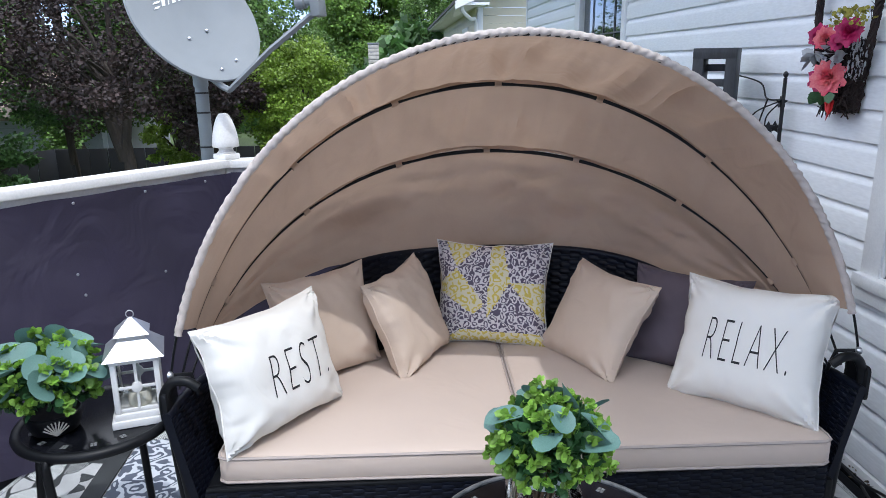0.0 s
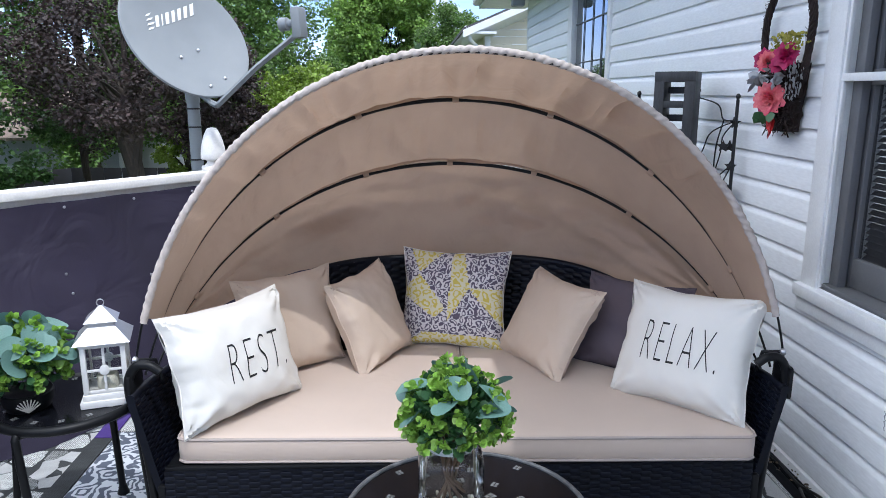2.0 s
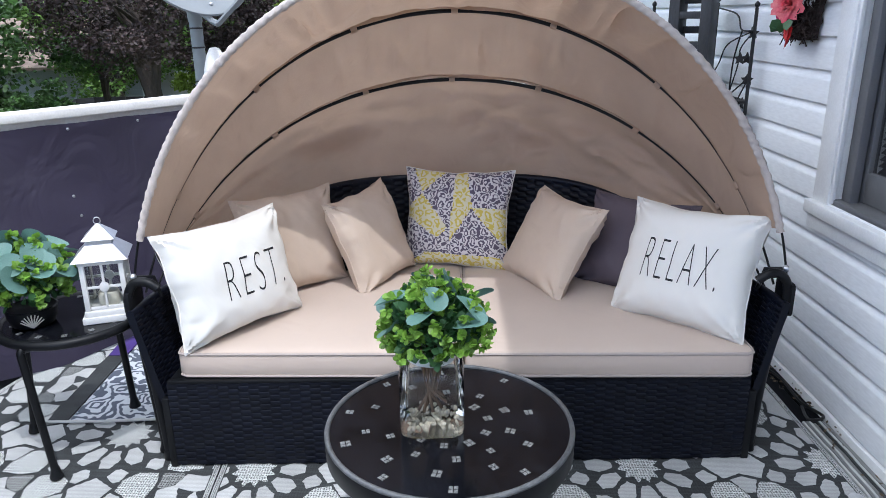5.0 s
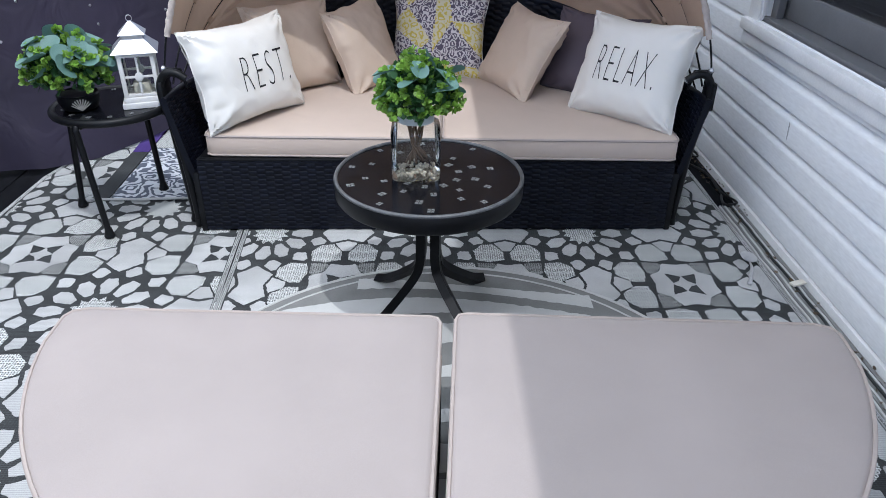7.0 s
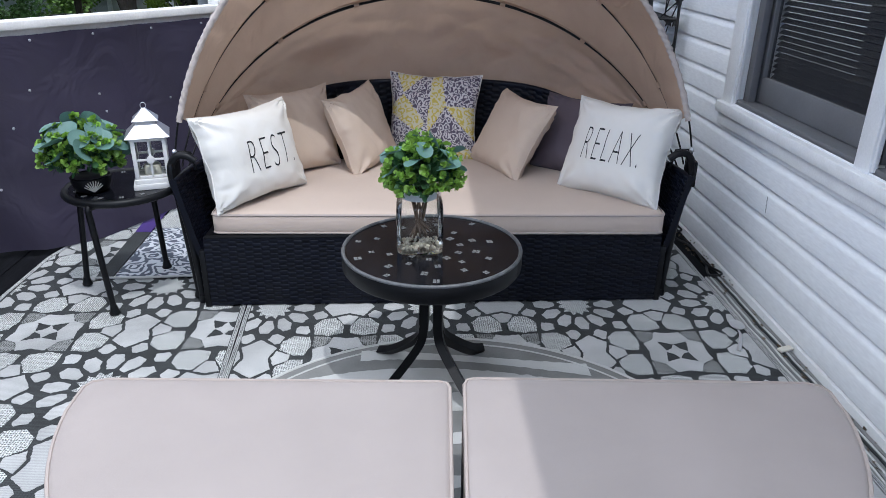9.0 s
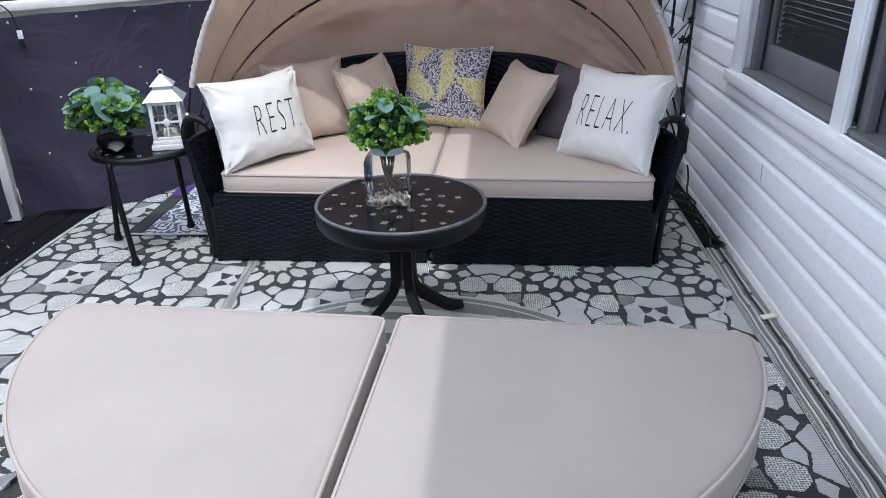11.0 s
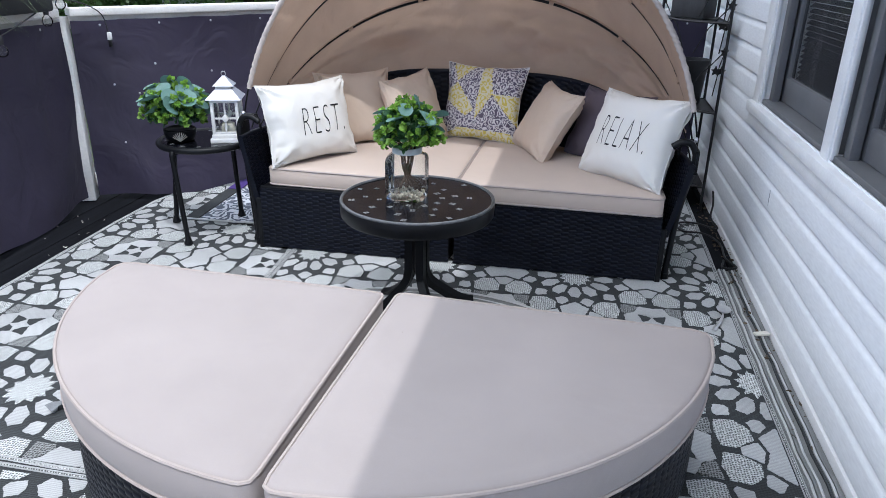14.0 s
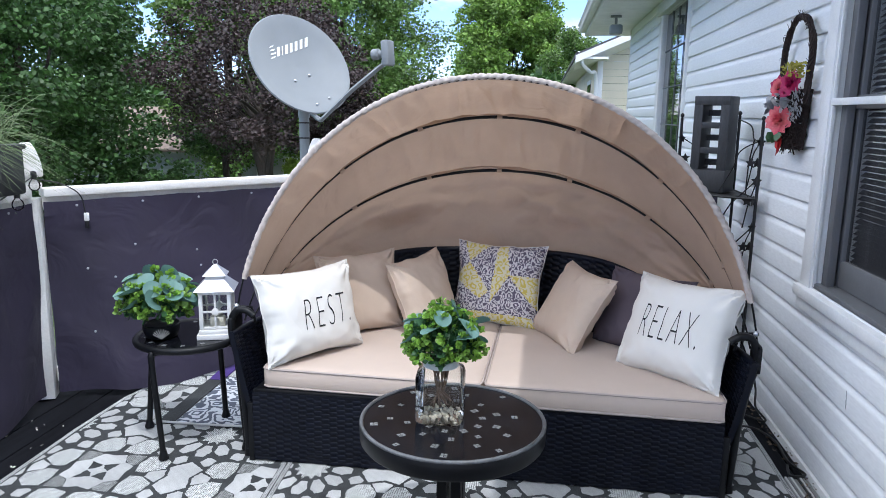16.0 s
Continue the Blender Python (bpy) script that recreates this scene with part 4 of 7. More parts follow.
right_c = [(-0.225, 0.700), (1.572, 0.700), (1.572, 3.55), (-0.365, 3.55)]
left_c = [(-1.27, 0.655), (-0.215, 0.645), (-0.375, 3.40), (-1.02, 3.12), (-1.22, 2.90), (-1.275, 2.66), (-1.285, 2.30), (-1.275, 1.75)]
near_c = [(-1.42, -3.4), (1.56, -3.4), (1.56, 0.694), (-0.225, 0.642), (-1.38, 0.650)]
rug("outdoor_rug", "black and white geometric woven outdoor rug under the daybed", right_c, rosette_cells(0.29, 0.353, (-0.5, 1.7, 0.3, 3.7), (1.258, 1.797)), 0.0085)
rug("outdoor_rug", "black and white geometric outdoor rug under the side table", left_c, rosette_cells(0.32, 0.352, (-1.5, -0.1, 0.4, 3.5), (-0.980, 2.008)), 0.004)
rug("outdoor_rug", "black and white geometric outdoor rug behind the ottomans", near_c, rosette_cells(0.31, 0.352, (-1.5, 1.7, -3.5, 0.6), (-0.50, 0.15)), 0.004)

# striped edge of a second rug at the wall, with debris
edge = thing("rug_edge", "frayed striped rug edge along the house wall", "rug", pose(1.62, 1.5, 0))
part("edge_base", slab([(1.576, -0.5), (1.664, -0.5), (1.664, 2.38), (1.576, 2.38)], -0.006, 0.002, 0.002, 0.0), MATGREY, edge)
for o, mt in ((0.0, MATPALE), (0.011, MATGREY), (0.021, MATPALE), (0.044, RUGDARK), (0.054, MATPALE), (0.064, MATGREY)):
    pts = [Vector((1.584 + o + 0.006 * noise.noise((i * 0.5, 2, 0)), -0.5 + i * 0.06, 0.006)) for i in range(49)]
    part("border_cord", tube(pts, 0.0048, 5), mt, edge)

mat_c, mat_r = Vector((0.450, 1.10, 0)), 0.795
mat_round = thing("round_mat", "grey round mat with pale wavy stripes under the coffee table", "mat", Matrix.Translation(mat_c))
circ = [(mat_c.x + mat_r * math.cos(a), mat_c.y + mat_r * math.sin(a)) for a in (math.tau * k / 96 for k in range(96))]
part("mat_base", slab(circ, 0.010, 0.0155, 0.002, 0.0), MATGREY, mat_round)
part("mat_edge", tube([(x, y, 0.014) for x, y in circ], 0.006, 6, closed=True), MATPALE, mat_round)
part("mat_ring", tube([(mat_c.x + (x - mat_c.x) * 0.955, mat_c.y + (y - mat_c.y) * 0.955, 0.0145) for x, y in circ], 0.004, 6, closed=True), MATPALE, mat_round)
for k in range(11):
    yk = -0.70 + k * 0.135
    top, bot = [], []
    for i in range(241):
        x = -0.78 + 1.56 * i / 240
        w = 0.034 * (1 + 0.45 * math.sin(x * 4 + k * 1.7)) + 0.006 * noise.noise((x * 40, k, 0))
        yy = yk + 0.05 * math.sin(x * 3.1 + k * 0.9) - 0.12 * x * x
        if math.hypot(x, yy) < mat_r * 0.94:
            top.append((mat_c.x + x, mat_c.y + yy + w, 0.0172))
            bot.append((mat_c.x + x, mat_c.y + yy - w, 0.0172))
    if len(top) > 3:
        n = len(top)
        part("stripe", (top + bot, [(i, n + i, n + i + 1, i + 1) for i in range(n - 1)]), MATPALE, mat_round, smooth=False)


def scroll_material(name, ink, paper, scale, rings, rnd=0.25):
    """Printed scrollwork: rings round regular motif centres."""
    m = material(name, ink, 0.85, spread=0.1, bump=0.0)
    t = m.node_tree
    b = t.nodes["Principled BSDF"]
    tc = t.nodes.new("ShaderNodeTexCoord")
    vo = t.nodes.new("ShaderNodeTexVoronoi")
    vo.voronoi_dimensions, vo.feature = "2D", "SMOOTH_F1"
    vo.inputs["Scale"].default_value, vo.inputs["Randomness"].default_value, vo.inputs["Smoothness"].default_value = scale, rnd, 0.35
    nz = t.nodes.new("ShaderNodeTexNoise")
    nz.inputs["Scale"].default_value = scale * 1.3
    sub = t.nodes.new("ShaderNodeVectorMath")
    sub.operation = "MULTIPLY_ADD"
    sub.inputs[1].default_value = (1.3 / scale,) * 3
    t.links.new(tc.outputs["Object"], nz.inputs["Vector"])
    t.links.new(nz.outputs["Color"], sub.inputs[0])
    t.links.new(tc.outputs["Object"], sub.inputs[2])
    t.links.new(sub.outputs[0], vo.inputs["Vector"])
    mul = t.nodes.new("ShaderNodeMath")
    mul.operation = "MULTIPLY"
    mul.inputs[1].default_value = rings
    sn = t.nodes.new("ShaderNodeMath")
    sn.operation = "SINE"
    t.links.new(vo.outputs["Distance"], mul.inputs[0])
    t.links.new(mul.outputs[0], sn.inputs[0])
    rp = t.nodes.new("ShaderNodeValToRGB")
    rp.color_ramp.elements[0].position, rp.color_ramp.elements[1].position = 0.42, 0.58
    rp.color_ramp.elements[0].color, rp.color_ramp.elements[1].color = (*ink, 1), (*paper, 1)
    mr = t.nodes.new("ShaderNodeMapRange")
    mr.inputs["From Min"].default_value, mr.inputs["From Max"].default_value = -1, 1
    t.links.new(sn.outputs[0], mr.inputs["Value"])
    t.links.new(mr.outputs["Result"], rp.inputs["Fac"])
    t.links.new(rp.outputs["Color"], b.inputs["Base Color"])
    return m


DAMASK = scroll_material("blue-grey damask rug", (0.085, 0.10, 0.135), (0.55, 0.58, 0.62), 9.0, 26.0, 0.5)
VIOLET = material("violet rug border", (0.06, 0.03, 0.19), 0.85, spread=0.15, bump=0.3)
dm = thing("damask_rug", "blue-grey damask rug with a dark and violet border", "rug", pose(-0.95, 2.45, 0))
part("field", slab([(-0.90, 2.435), (-0.47, 2.44), (-0.47, 2.98), (-0.905, 2.98)], 0.008, 0.012, 0.001, 0.0), DAMASK, dm)
part("dark_border", slab([(-0.975, 2.435), (-0.905, 2.435), (-0.91, 2.93), (-0.985, 2.93)], 0.008, 0.0125, 0.001, 0.0), RUGDARK, dm)
part("violet_border", slab([(-0.985, 2.935), (-0.91, 2.935), (-0.92, 3.28), (-1.0, 3.24)], 0.008, 0.0125, 0.001, 0.0), VIOLET, dm)
part("plain_field", slab([(-0.90, 2.985), (-0.47, 2.985), (-0.47, 3.4), (-0.91, 3.28)], 0.008, 0.012, 0.001, 0.0), RUGGREY, dm)
part("front_binding", tube([(-0.975, 2.432, 0.012), (-0.8, 2.428, 0.014), (-0.6, 2.435, 0.016), (-0.47, 2.44, 0.013)], 0.005, 6), MATPALE, dm)


# ---- pillows ----
def pillow_at(u, v, w, h, t, side, seed):
    """A place on a stuffed pillow: full middle, drawn-in edges, pointed corners with pulled creases."""
    bow = 1 - 0.105 * (1 - v * v) * abs(u) ** 3 * (1 + 0.5 * noise.noise((v * 2.2, seed, 1)))
    bow2 = 1 - 0.105 * (1 - u * u) * abs(v) ** 3 * (1 + 0.5 * noise.noise((u * 2.2, seed, 7)))
    body = max(0.0, (1 - abs(u) ** 2.9) * (1 - abs(v) ** 2.9)) ** 0.52
    cr = 0.0060 * noise.noise((u * 1.7 + seed, v * 1.7, seed)) - 0.003 * abs(noise.noise((u * 1.5 + v * 1.1, (v - u) * 1.9, seed + 2))) + 0.0032 * noise.noise((u * 5 + v * 3, (u - v) * 2.2, seed + 5))
    for k, (cu, cv) in enumerate(((-1, -1), (1, -1), (1, 1), (-1, 1))):
        d = math.hypot(u - cu, v - cv)
        a = math.atan2(v - cv, u - cu)
        cr += 0.0085 * math.exp(-(d / 0.46) ** 2) * math.sin(a * (9 + k) + seed * 1.7 + k + 1.5 * noise.noise((d * 3, seed, k))) + 0.006 * math.exp(-((d - 0.45) / 0.16) ** 2) * math.sin(a * 5 + seed + 2 * k)
    for p_, q_, k in ((u, v, 0), (v, u, 3)):
        near = math.exp(-((1 - abs(q_)) / 0.16) ** 1.5)
        cr += 0.0085 * near * noise.noise((p_ * 7.5, 0.6 * q_, seed + k + (9 if q_ > 0 else 0)))
    edge = min(1.0, 5 * body)
    return Vector((w / 2 * u * bow, h / 2 * v * bow2, side * (t / 2 * body + cr * edge)))


def pillow(label, tl, tr, br, bl, t, mat, word="", seed=1.0, place=(0.0, 0.0), height=0.12, patches=None, category="pillow", narrow=0.40):
    """A stuffed square pillow on its four corners; the front faces the viewer of those corners in this order."""
    tl, tr, br, bl = (Vector(p) for p in (tl, tr, br, bl))
    ax = ((tr - tl) + (br - bl)) / 2
    ay = ((tl - bl) + (tr - br)) / 2
    w, h = ax.length, ay.length
    ax.normalize()
    ay = (ay - ax * ay.dot(ax)).normalized()
    az = ax.cross(ay)
    m = Matrix((ax, ay, az)).transposed().to_4x4()
    m.translation = (tl + tr + br + bl) / 4
    th = thing("throw_pillow", label, category, m, group="pillows on the daybed")
    n = 76 if patches else 56
    front = grid(lambda a, b: pillow_at(2 * a - 1, 2 * b - 1, w, h, t, 1, seed), n, n)
    back = grid(lambda a, b: pillow_at(1 - 2 * a, 2 * b - 1, w, h, t, -1, seed + 3), 32, 32)
    fr = part("front_cover", front, mat, th, local=True)
    part("back_cover", back, mat if not patches else TAN, th, local=True)
    rim = [pillow_at(*q, w, h, t, 1, seed) for q in [(2 * k / 20 - 1, -1) for k in range(20)] + [(1, 2 * k / 20 - 1) for k in range(20)] + [(1 - 2 * k / 20, 1) for k in range(20)] + [(-1, 1 - 2 * k / 20) for k in range(20)]]
    part("seam", tube(rim, 0.0022, 5, closed=True), mat if not patches else WHITECLOTH, th, local=True)
    if patches:
        fr.data.materials.append(patches[1])
        for p in fr.data.polygons:
            a, b = (p.center.x / w + 0.5), 0.5 - p.center.y / h
            p.material_index = 1 if any(inside(a, b, poly) for poly in patches[0]) else 0
    if word:
        cu = bpy.data.curves.new("word", "FONT")
        cu.body, cu.size, cu.offset, cu.align_x, cu.align_y, cu.space_character = word, 1.0, -0.026, "CENTER", "CENTER", 1.22
        tmp = new("word", cu)
        bpy.context.view_layer.update()
        me = bpy.data.meshes.new_from_object(tmp.evaluated_get(bpy.context.evaluated_depsgraph_get()))
        bpy.data.objects.remove(tmp)
        bm = bmesh.new()
        bm.from_mesh(me)
        bmesh.ops.subdivide_edges(bm, edges=[e for e in bm.edges if e.calc_length() > 0.12], cuts=4)
        bmesh.ops.triangulate(bm, faces=bm.faces)
        sx, sy = height * narrow / 0.72, height / 0.72
        for vtx in bm.verts:
            x, y = place[0] + vtx.co.x * sx + vtx.co.y * 0.012, place[1] + vtx.co.y * sy
            q = pillow_at(2 * x / w, 2 * y / h, w, h, t, 1, seed)
            vtx.co = Vector((x, y, q.z + 0.0016))
        part("lettering", bm, INK, th, "thin black lettering", smooth=False, local=True)
    return th


def inside(x, y, poly):
    r = False
    for i in range(len(poly)):
        (x1, y1), (x2, y2) = poly[i - 1], poly[i]
        if (y1 > y) != (y2 > y) and x < (x2 - x1) * (y - y1) / (y2 - y1) + x1:
            r = not r
    return r


pillow("tan canvas pillow leaning on the wicker back", (-0.336, 2.645, 0.724), (-0.031, 2.895, 0.73), (0.03, 2.82, 0.376), (-0.275, 2.57, 0.376), 0.15, TAN, seed=2.0)
pillow("white cotton pillow lettered REST in thin black", (-0.446, 2.236, 0.714), (-0.185, 2.595, 0.738), (-0.077, 2.523, 0.377), (-0.376, 2.195, 0.385), 0.185, WHITECLOTH, "REST.", 4.0, (0.030, -0.014), 0.132, narrow=0.43)
pillow("tan canvas pillow angled towards the middle", (-0.012, 2.69, 0.69), (0.161, 2.981, 0.738), (0.272, 2.9, 0.385), (0.088, 2.62, 0.37), 0.14, TAN, seed=6.0)
pillow("dusky purple canvas pillow behind the white one", (0.947, 2.919, 0.682), (1.241, 2.62, 0.697), (1.178, 2.49, 0.376), (0.886, 2.77, 0.376), 0.14, PURPLE, seed=8.0)
pillow("tan canvas pillow turned towards the middle", (0.778, 3.02, 0.68), (0.931, 2.602, 0.69), (0.792, 2.552, 0.362), (0.612, 2.85, 0.385), 0.14, TAN, seed=10.0)
pillow("white cotton pillow lettered RELAX in thin black", (1.059, 2.642, 0.727), (1.364, 2.324, 0.732), (1.278, 2.207, 0.376), (0.928, 2.503, 0.36), 0.185, WHITECLOTH, "RELAX.", 12.0, (0.014, -0.008), 0.143, narrow=0.335)
SCROLL = scroll_material("purple-grey scroll print", (0.10, 0.085, 0.125), (0.62, 0.60, 0.61), 30.0, 19.0)
YELLOW = scroll_material("yellow scroll print", (0.58, 0.47, 0.09), (0.66, 0.62, 0.44), 26.0, 16.0)
YP = [[(0.08, 0.0), (0.44, 0.0), (0.2, 0.26)], [(0.49, 0.0), (0.58, 0.0), (0.66, 0.39), (0.47, 0.74), (0.485, 0.3)], [(0.66, 0.40), (0.97, 0.40), (0.96, 0.76), (0.70, 0.46)],
      [(0.02, 0.46), (0.2, 0.27), (0.45, 0.60), (0.36, 0.70)], [(0.25, 0.84), (0.92, 0.87), (1, 1.01), (0.05, 1.01)]]
pillow("patchwork pillow printed with yellow and grey scrolls", (0.261, 3.082, 0.746), (0.692, 2.979, 0.745), (0.619, 2.871, 0.374), (0.205, 2.975, 0.374), 0.14, SCROLL, seed=14.0, patches=(YP, YELLOW))


label_tag = bpy.data.objects["throw_pillow.005"]
part("care_label", box(0.016, 0.030, 0.0012, (0.186, -0.120, 0.012), 0.0, rot=Matrix.Rotation(0.25, 4, "Z")), TRIM, label_tag, "small white care label", local=True)

# ---- coffee table ----
TC = Vector((0.399, 1.642, 0))
coffee = thing("coffee_table", "round black metal coffee table with a printed glass top", "table", Matrix.Translation(TC))
part("tabletop", lathe([(0.0, 0.461), (0.260, 0.461), (0.260, 0.479), (0.0, 0.479)], 72, TC), TOPGLASS, coffee, "black glass printed with small pale squares")
part("rim", lathe([(0.244, 0.425), (0.259, 0.425), (0.265, 0.433), (0.266, 0.473), (0.264, 0.479), (0.255, 0.4792), (0.255, 0.458), (0.244, 0.458)], 96, TC), BLACK, coffee, "deep black rim")
part("rim_edge", tube([TC + Vector((0.2605 * math.cos(a), 0.2605 * math.sin(a), 0.4795)) for a in (math.tau * k / 96 for k in range(96))], 0.0058, 8, closed=True), RIM, coffee, "worn grey rim edge")
SQUARE = material("pale printed square", (0.15, 0.155, 0.155), 0.4, spread=0.9, scale=160, fine=420, bump=0.0)
sqm = bpy.data.meshes.new("printed_square")
sq_v, sq_f = [], []
for qx in (-1, 1):
    for qy in (-1, 1):
        k = len(sq_v)
        sq_v += [(qx * 0.0058 + a * 0.0048, qy * 0.0052 + b * 0.0042, z) for z in (0.0, -0.0012) for a, b in ((-1, -1), (1, -1), (1, 1), (-1, 1))]
        sq_f += [(k, k + 1, k + 2, k + 3), (k + 4, k, k + 3, k + 7), (k + 1, k + 5, k + 6, k + 2), (k + 3, k + 2, k + 6, k + 7), (k + 4, k + 5, k + 1, k)]
sqm.from_pydata(sq_v, [], sq_f)
sqm.materials.append(SQUARE)
rng = random.Random(11)
for arm in range(11):
    for k in range(4):
        if rng.random() < 0.12:
            continue
        a = arm * math.tau / 10 + 0.2 + (k % 2) * 0.16 + rng.uniform(-0.05, 0.05)
        r = 0.085 + k * 0.047
        q = new("printed_square", sqm)
        q.parent = coffee
        q.matrix_basis = pose(r * math.cos(a), r * math.sin(a), 0.4804, 0, 0, math.degrees(a) + rng.uniform(-8, 8)) @ Matrix.Scale(rng.uniform(0.75, 1.0), 4)
for k in range(4):
    a = math.radians(38 + 90 * k + (6 if k in (0, 1) else -2))
    d = Vector((math.cos(a), math.sin(a), 0))
    leg = [(0.030, 0.458), (0.030, 0.28), (0.033, 0.20), (0.055, 0.155), (0.12, 0.098), (0.19, 0.047), (0.245, 0.022)]
    v, f = tube(smooth_line([TC + d * r + Vector((0, 0, z)) for r, z in leg], 5), 0.0215, 4, flat=0.75)
    part("leg", (v, f), BLACK, coffee, "bent flat black bar", smooth=False)
part("hub", lathe([(0.0, 0.428), (0.10, 0.431), (0.11, 0.438), (0.10, 0.458), (0.0, 0.461)], 24, TC), BLACK, coffee)

# ---- side table ----
SC = Vector((-0.737, 2.296, 0))
side = thing("side_table", "small round black metal side table with bent tube legs", "table", Matrix.Translation(SC))
part("tabletop", lathe([(0.0, 0.452), (0.19, 0.452), (0.19, 0.464), (0.0, 0.464)], 56, SC), TOPGLASS, side, "dark printed glass")
part("rim", tube([SC + Vector((0.196 * math.cos(a), 0.196 * math.sin(a), 0.455)) for a in (math.tau * k / 72 for k in range(72))], 0.0145, 10, closed=True), BLACK, side, "round black tube rim")
for fx, fy in ((-0.982, 2.378), (-0.779, 2.125), (-0.710, 2.530), (-0.500, 2.262)):
    d = Vector((fx, fy, 0)) - SC
    rr = d.length
    d.normalize()
    leg = [(0.182, 0.438), (0.197, 0.446), (0.207, 0.437), (0.208, 0.420)] + [(0.208 + (rr - 0.208) * k, 0.42 - 0.40 * k) for k in (0.33, 0.66, 1.0)]
    lg = part("leg", tube(smooth_line([SC + d * r + Vector((0, 0, z)) for r, z in leg], 5), 0.0115, 10), BLACK, side, "bent black tube")
    part("rubber_foot", lathe([(0.019, 0.010), (0.020, 0.016), (0.015, 0.030), (0.012, 0.045)], 14, (fx, fy, 0)), BLACK, lg)
for k in range(14):
    a = math.tau * k / 14 + 0.1
    q = new("printed_square", sqm)
    q.parent = side
    q.matrix_basis = pose(0.158 * math.cos(a), 0.158 * math.sin(a), 0.4654, 0, 0, math.degrees(a)) @ Matrix.Scale(0.8, 4)

# ---- lantern ----
LAN = pose(-0.617, 2.300, 0.4645, 0, 0, 17) @ Matrix.Diagonal((0.85, 0.85, 0.925, 1))
WHITEWOOD = material("white lantern paint", (0.66, 0.66, 0.65), 0.5, spread=0.05, scale=9, fine=100, bump=0.08)
lan = thing("lantern", "white wooden candle lantern with a silver pagoda roof", "lantern", LAN)
part("base", box(0.166, 0.166, 0.022, (0, 0, 0.011), 0.003), WHITEWOOD, lan, local=True)
part("plinth", box(0.150, 0.150, 0.020, (0, 0, 0.031), 0.005), WHITEWOOD, lan, local=True)
part("top_board", box(0.146, 0.146, 0.014, (0, 0, 0.198), 0.003), WHITEWOOD, lan, local=True)
for sx in (-1, 1):
    for sy in (-1, 1):
        part("corner_post", box(0.017, 0.017, 0.152, (sx * 0.062, sy * 0.062, 0.117), 0.002), WHITEWOOD, lan, local=True)
for k in range(4):
    r = Matrix.Rotation(k * math.pi / 2, 4, "Z")
    part("vertical_bar", box(0.009, 0.006, 0.150, r @ Vector((0, -0.063, 0.117)), 0.0015, rot=r), WHITEWOOD, lan, local=True)
    part("cross_bar", box(0.108, 0.0055, 0.009, r @ Vector((0, -0.063, 0.117)), 0.0015, rot=r), WHITEWOOD, lan, local=True)
    part("roundel", moved(lathe([(0.016, -0.0045), (0.016, 0.0045), (0.013, 0.006)], 20), r @ Matrix.Translation((0, -0.064, 0.117)) @ Matrix.Rotation(math.pi / 2, 4, "X")), WHITEWOOD, lan, local=True)
    part("sash_frame", box(0.108, 0.008, 0.010, r @ Vector((0, -0.062, 0.048)), 0.0015, rot=r), WHITEWOOD, lan, local=True)
    pn = part("pane", ([r @ Vector(q) for q in ((-0.054, -0.057, 0.045), (0.054, -0.057, 0.045), (0.054, -0.057, 0.191), (-0.054, -0.057, 0.191))], [(0, 1, 2, 3)]), PANE, lan, local=True, smooth=False)
    pn.visible_shadow = False


def frustum(w0, w1, z0, z1, thick=0.002):
    a, b = w0 / 2, w1 / 2
    v = [(-a, -a, z0), (a, -a, z0), (a, a, z0), (-a, a, z0), (-b, -b, z1), (b, -b, z1), (b, b, z1), (-b, b, z1)]
    return v, [(0, 1, 5, 4), (1, 2, 6, 5), (2, 3, 7, 6), (3, 0, 4, 7), (4, 5, 6, 7), (3, 2, 1, 0)]


part("roof", frustum(0.178, 0.088, 0.207, 0.250), SILVER, lan, "silver metal roof", smooth=False, local=True)
part("cupola", frustum(0.080, 0.080, 0.250, 0.266), SILVER, lan, smooth=False, local=True)
part("cap_roof", frustum(0.104, 0.012, 0.266, 0.308), SILVER, lan, "silver cap roof", smooth=False, local=True)
part("ring", tube([(0.011 * math.cos(a), 0.0, 0.318 + 0.011 * math.sin(a)) for a in (math.tau * k / 18 for k in range(18))], 0.0018, 6, closed=True), SILVER, lan, local=True)
CANDLE = material("cream candle", (0.75, 0.72, 0.62), 0.5, spread=0.05, bump=0.05)
cd = thing("candle", "cream pillar candle inside the lantern", "candle", LAN @ Matrix.Translation((0, 0, 0.0415)))
part("wax", lathe([(0.034, 0.0), (0.035, 0.004), (0.035, 0.040), (0.031, 0.044), (0.0, 0.040)], 24), CANDLE, cd, local=True)
part("wick", tube([(0, 0, 0.040), (0.001, 0, 0.05)], 0.001, 5), INK, cd, local=True)

# ---- plants ----
SAGE = material("blue-green eucalyptus leaf", (0.105, 0.205, 0.180), 0.55, spread=0.15, scale=30, fine=200, bump=0.1, vary=0.2, trans=0.15)
LIME = material("bright green boxwood leaf", (0.195, 0.355, 0.050), 0.5, spread=0.25, scale=30, fine=200, bump=0.1, vary=0.4, trans=0.25)
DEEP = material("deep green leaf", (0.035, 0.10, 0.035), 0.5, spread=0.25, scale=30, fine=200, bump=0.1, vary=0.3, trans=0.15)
STEM = material("brown stem", (0.10, 0.06, 0.035), 0.7, spread=0.3, bump=0.3)


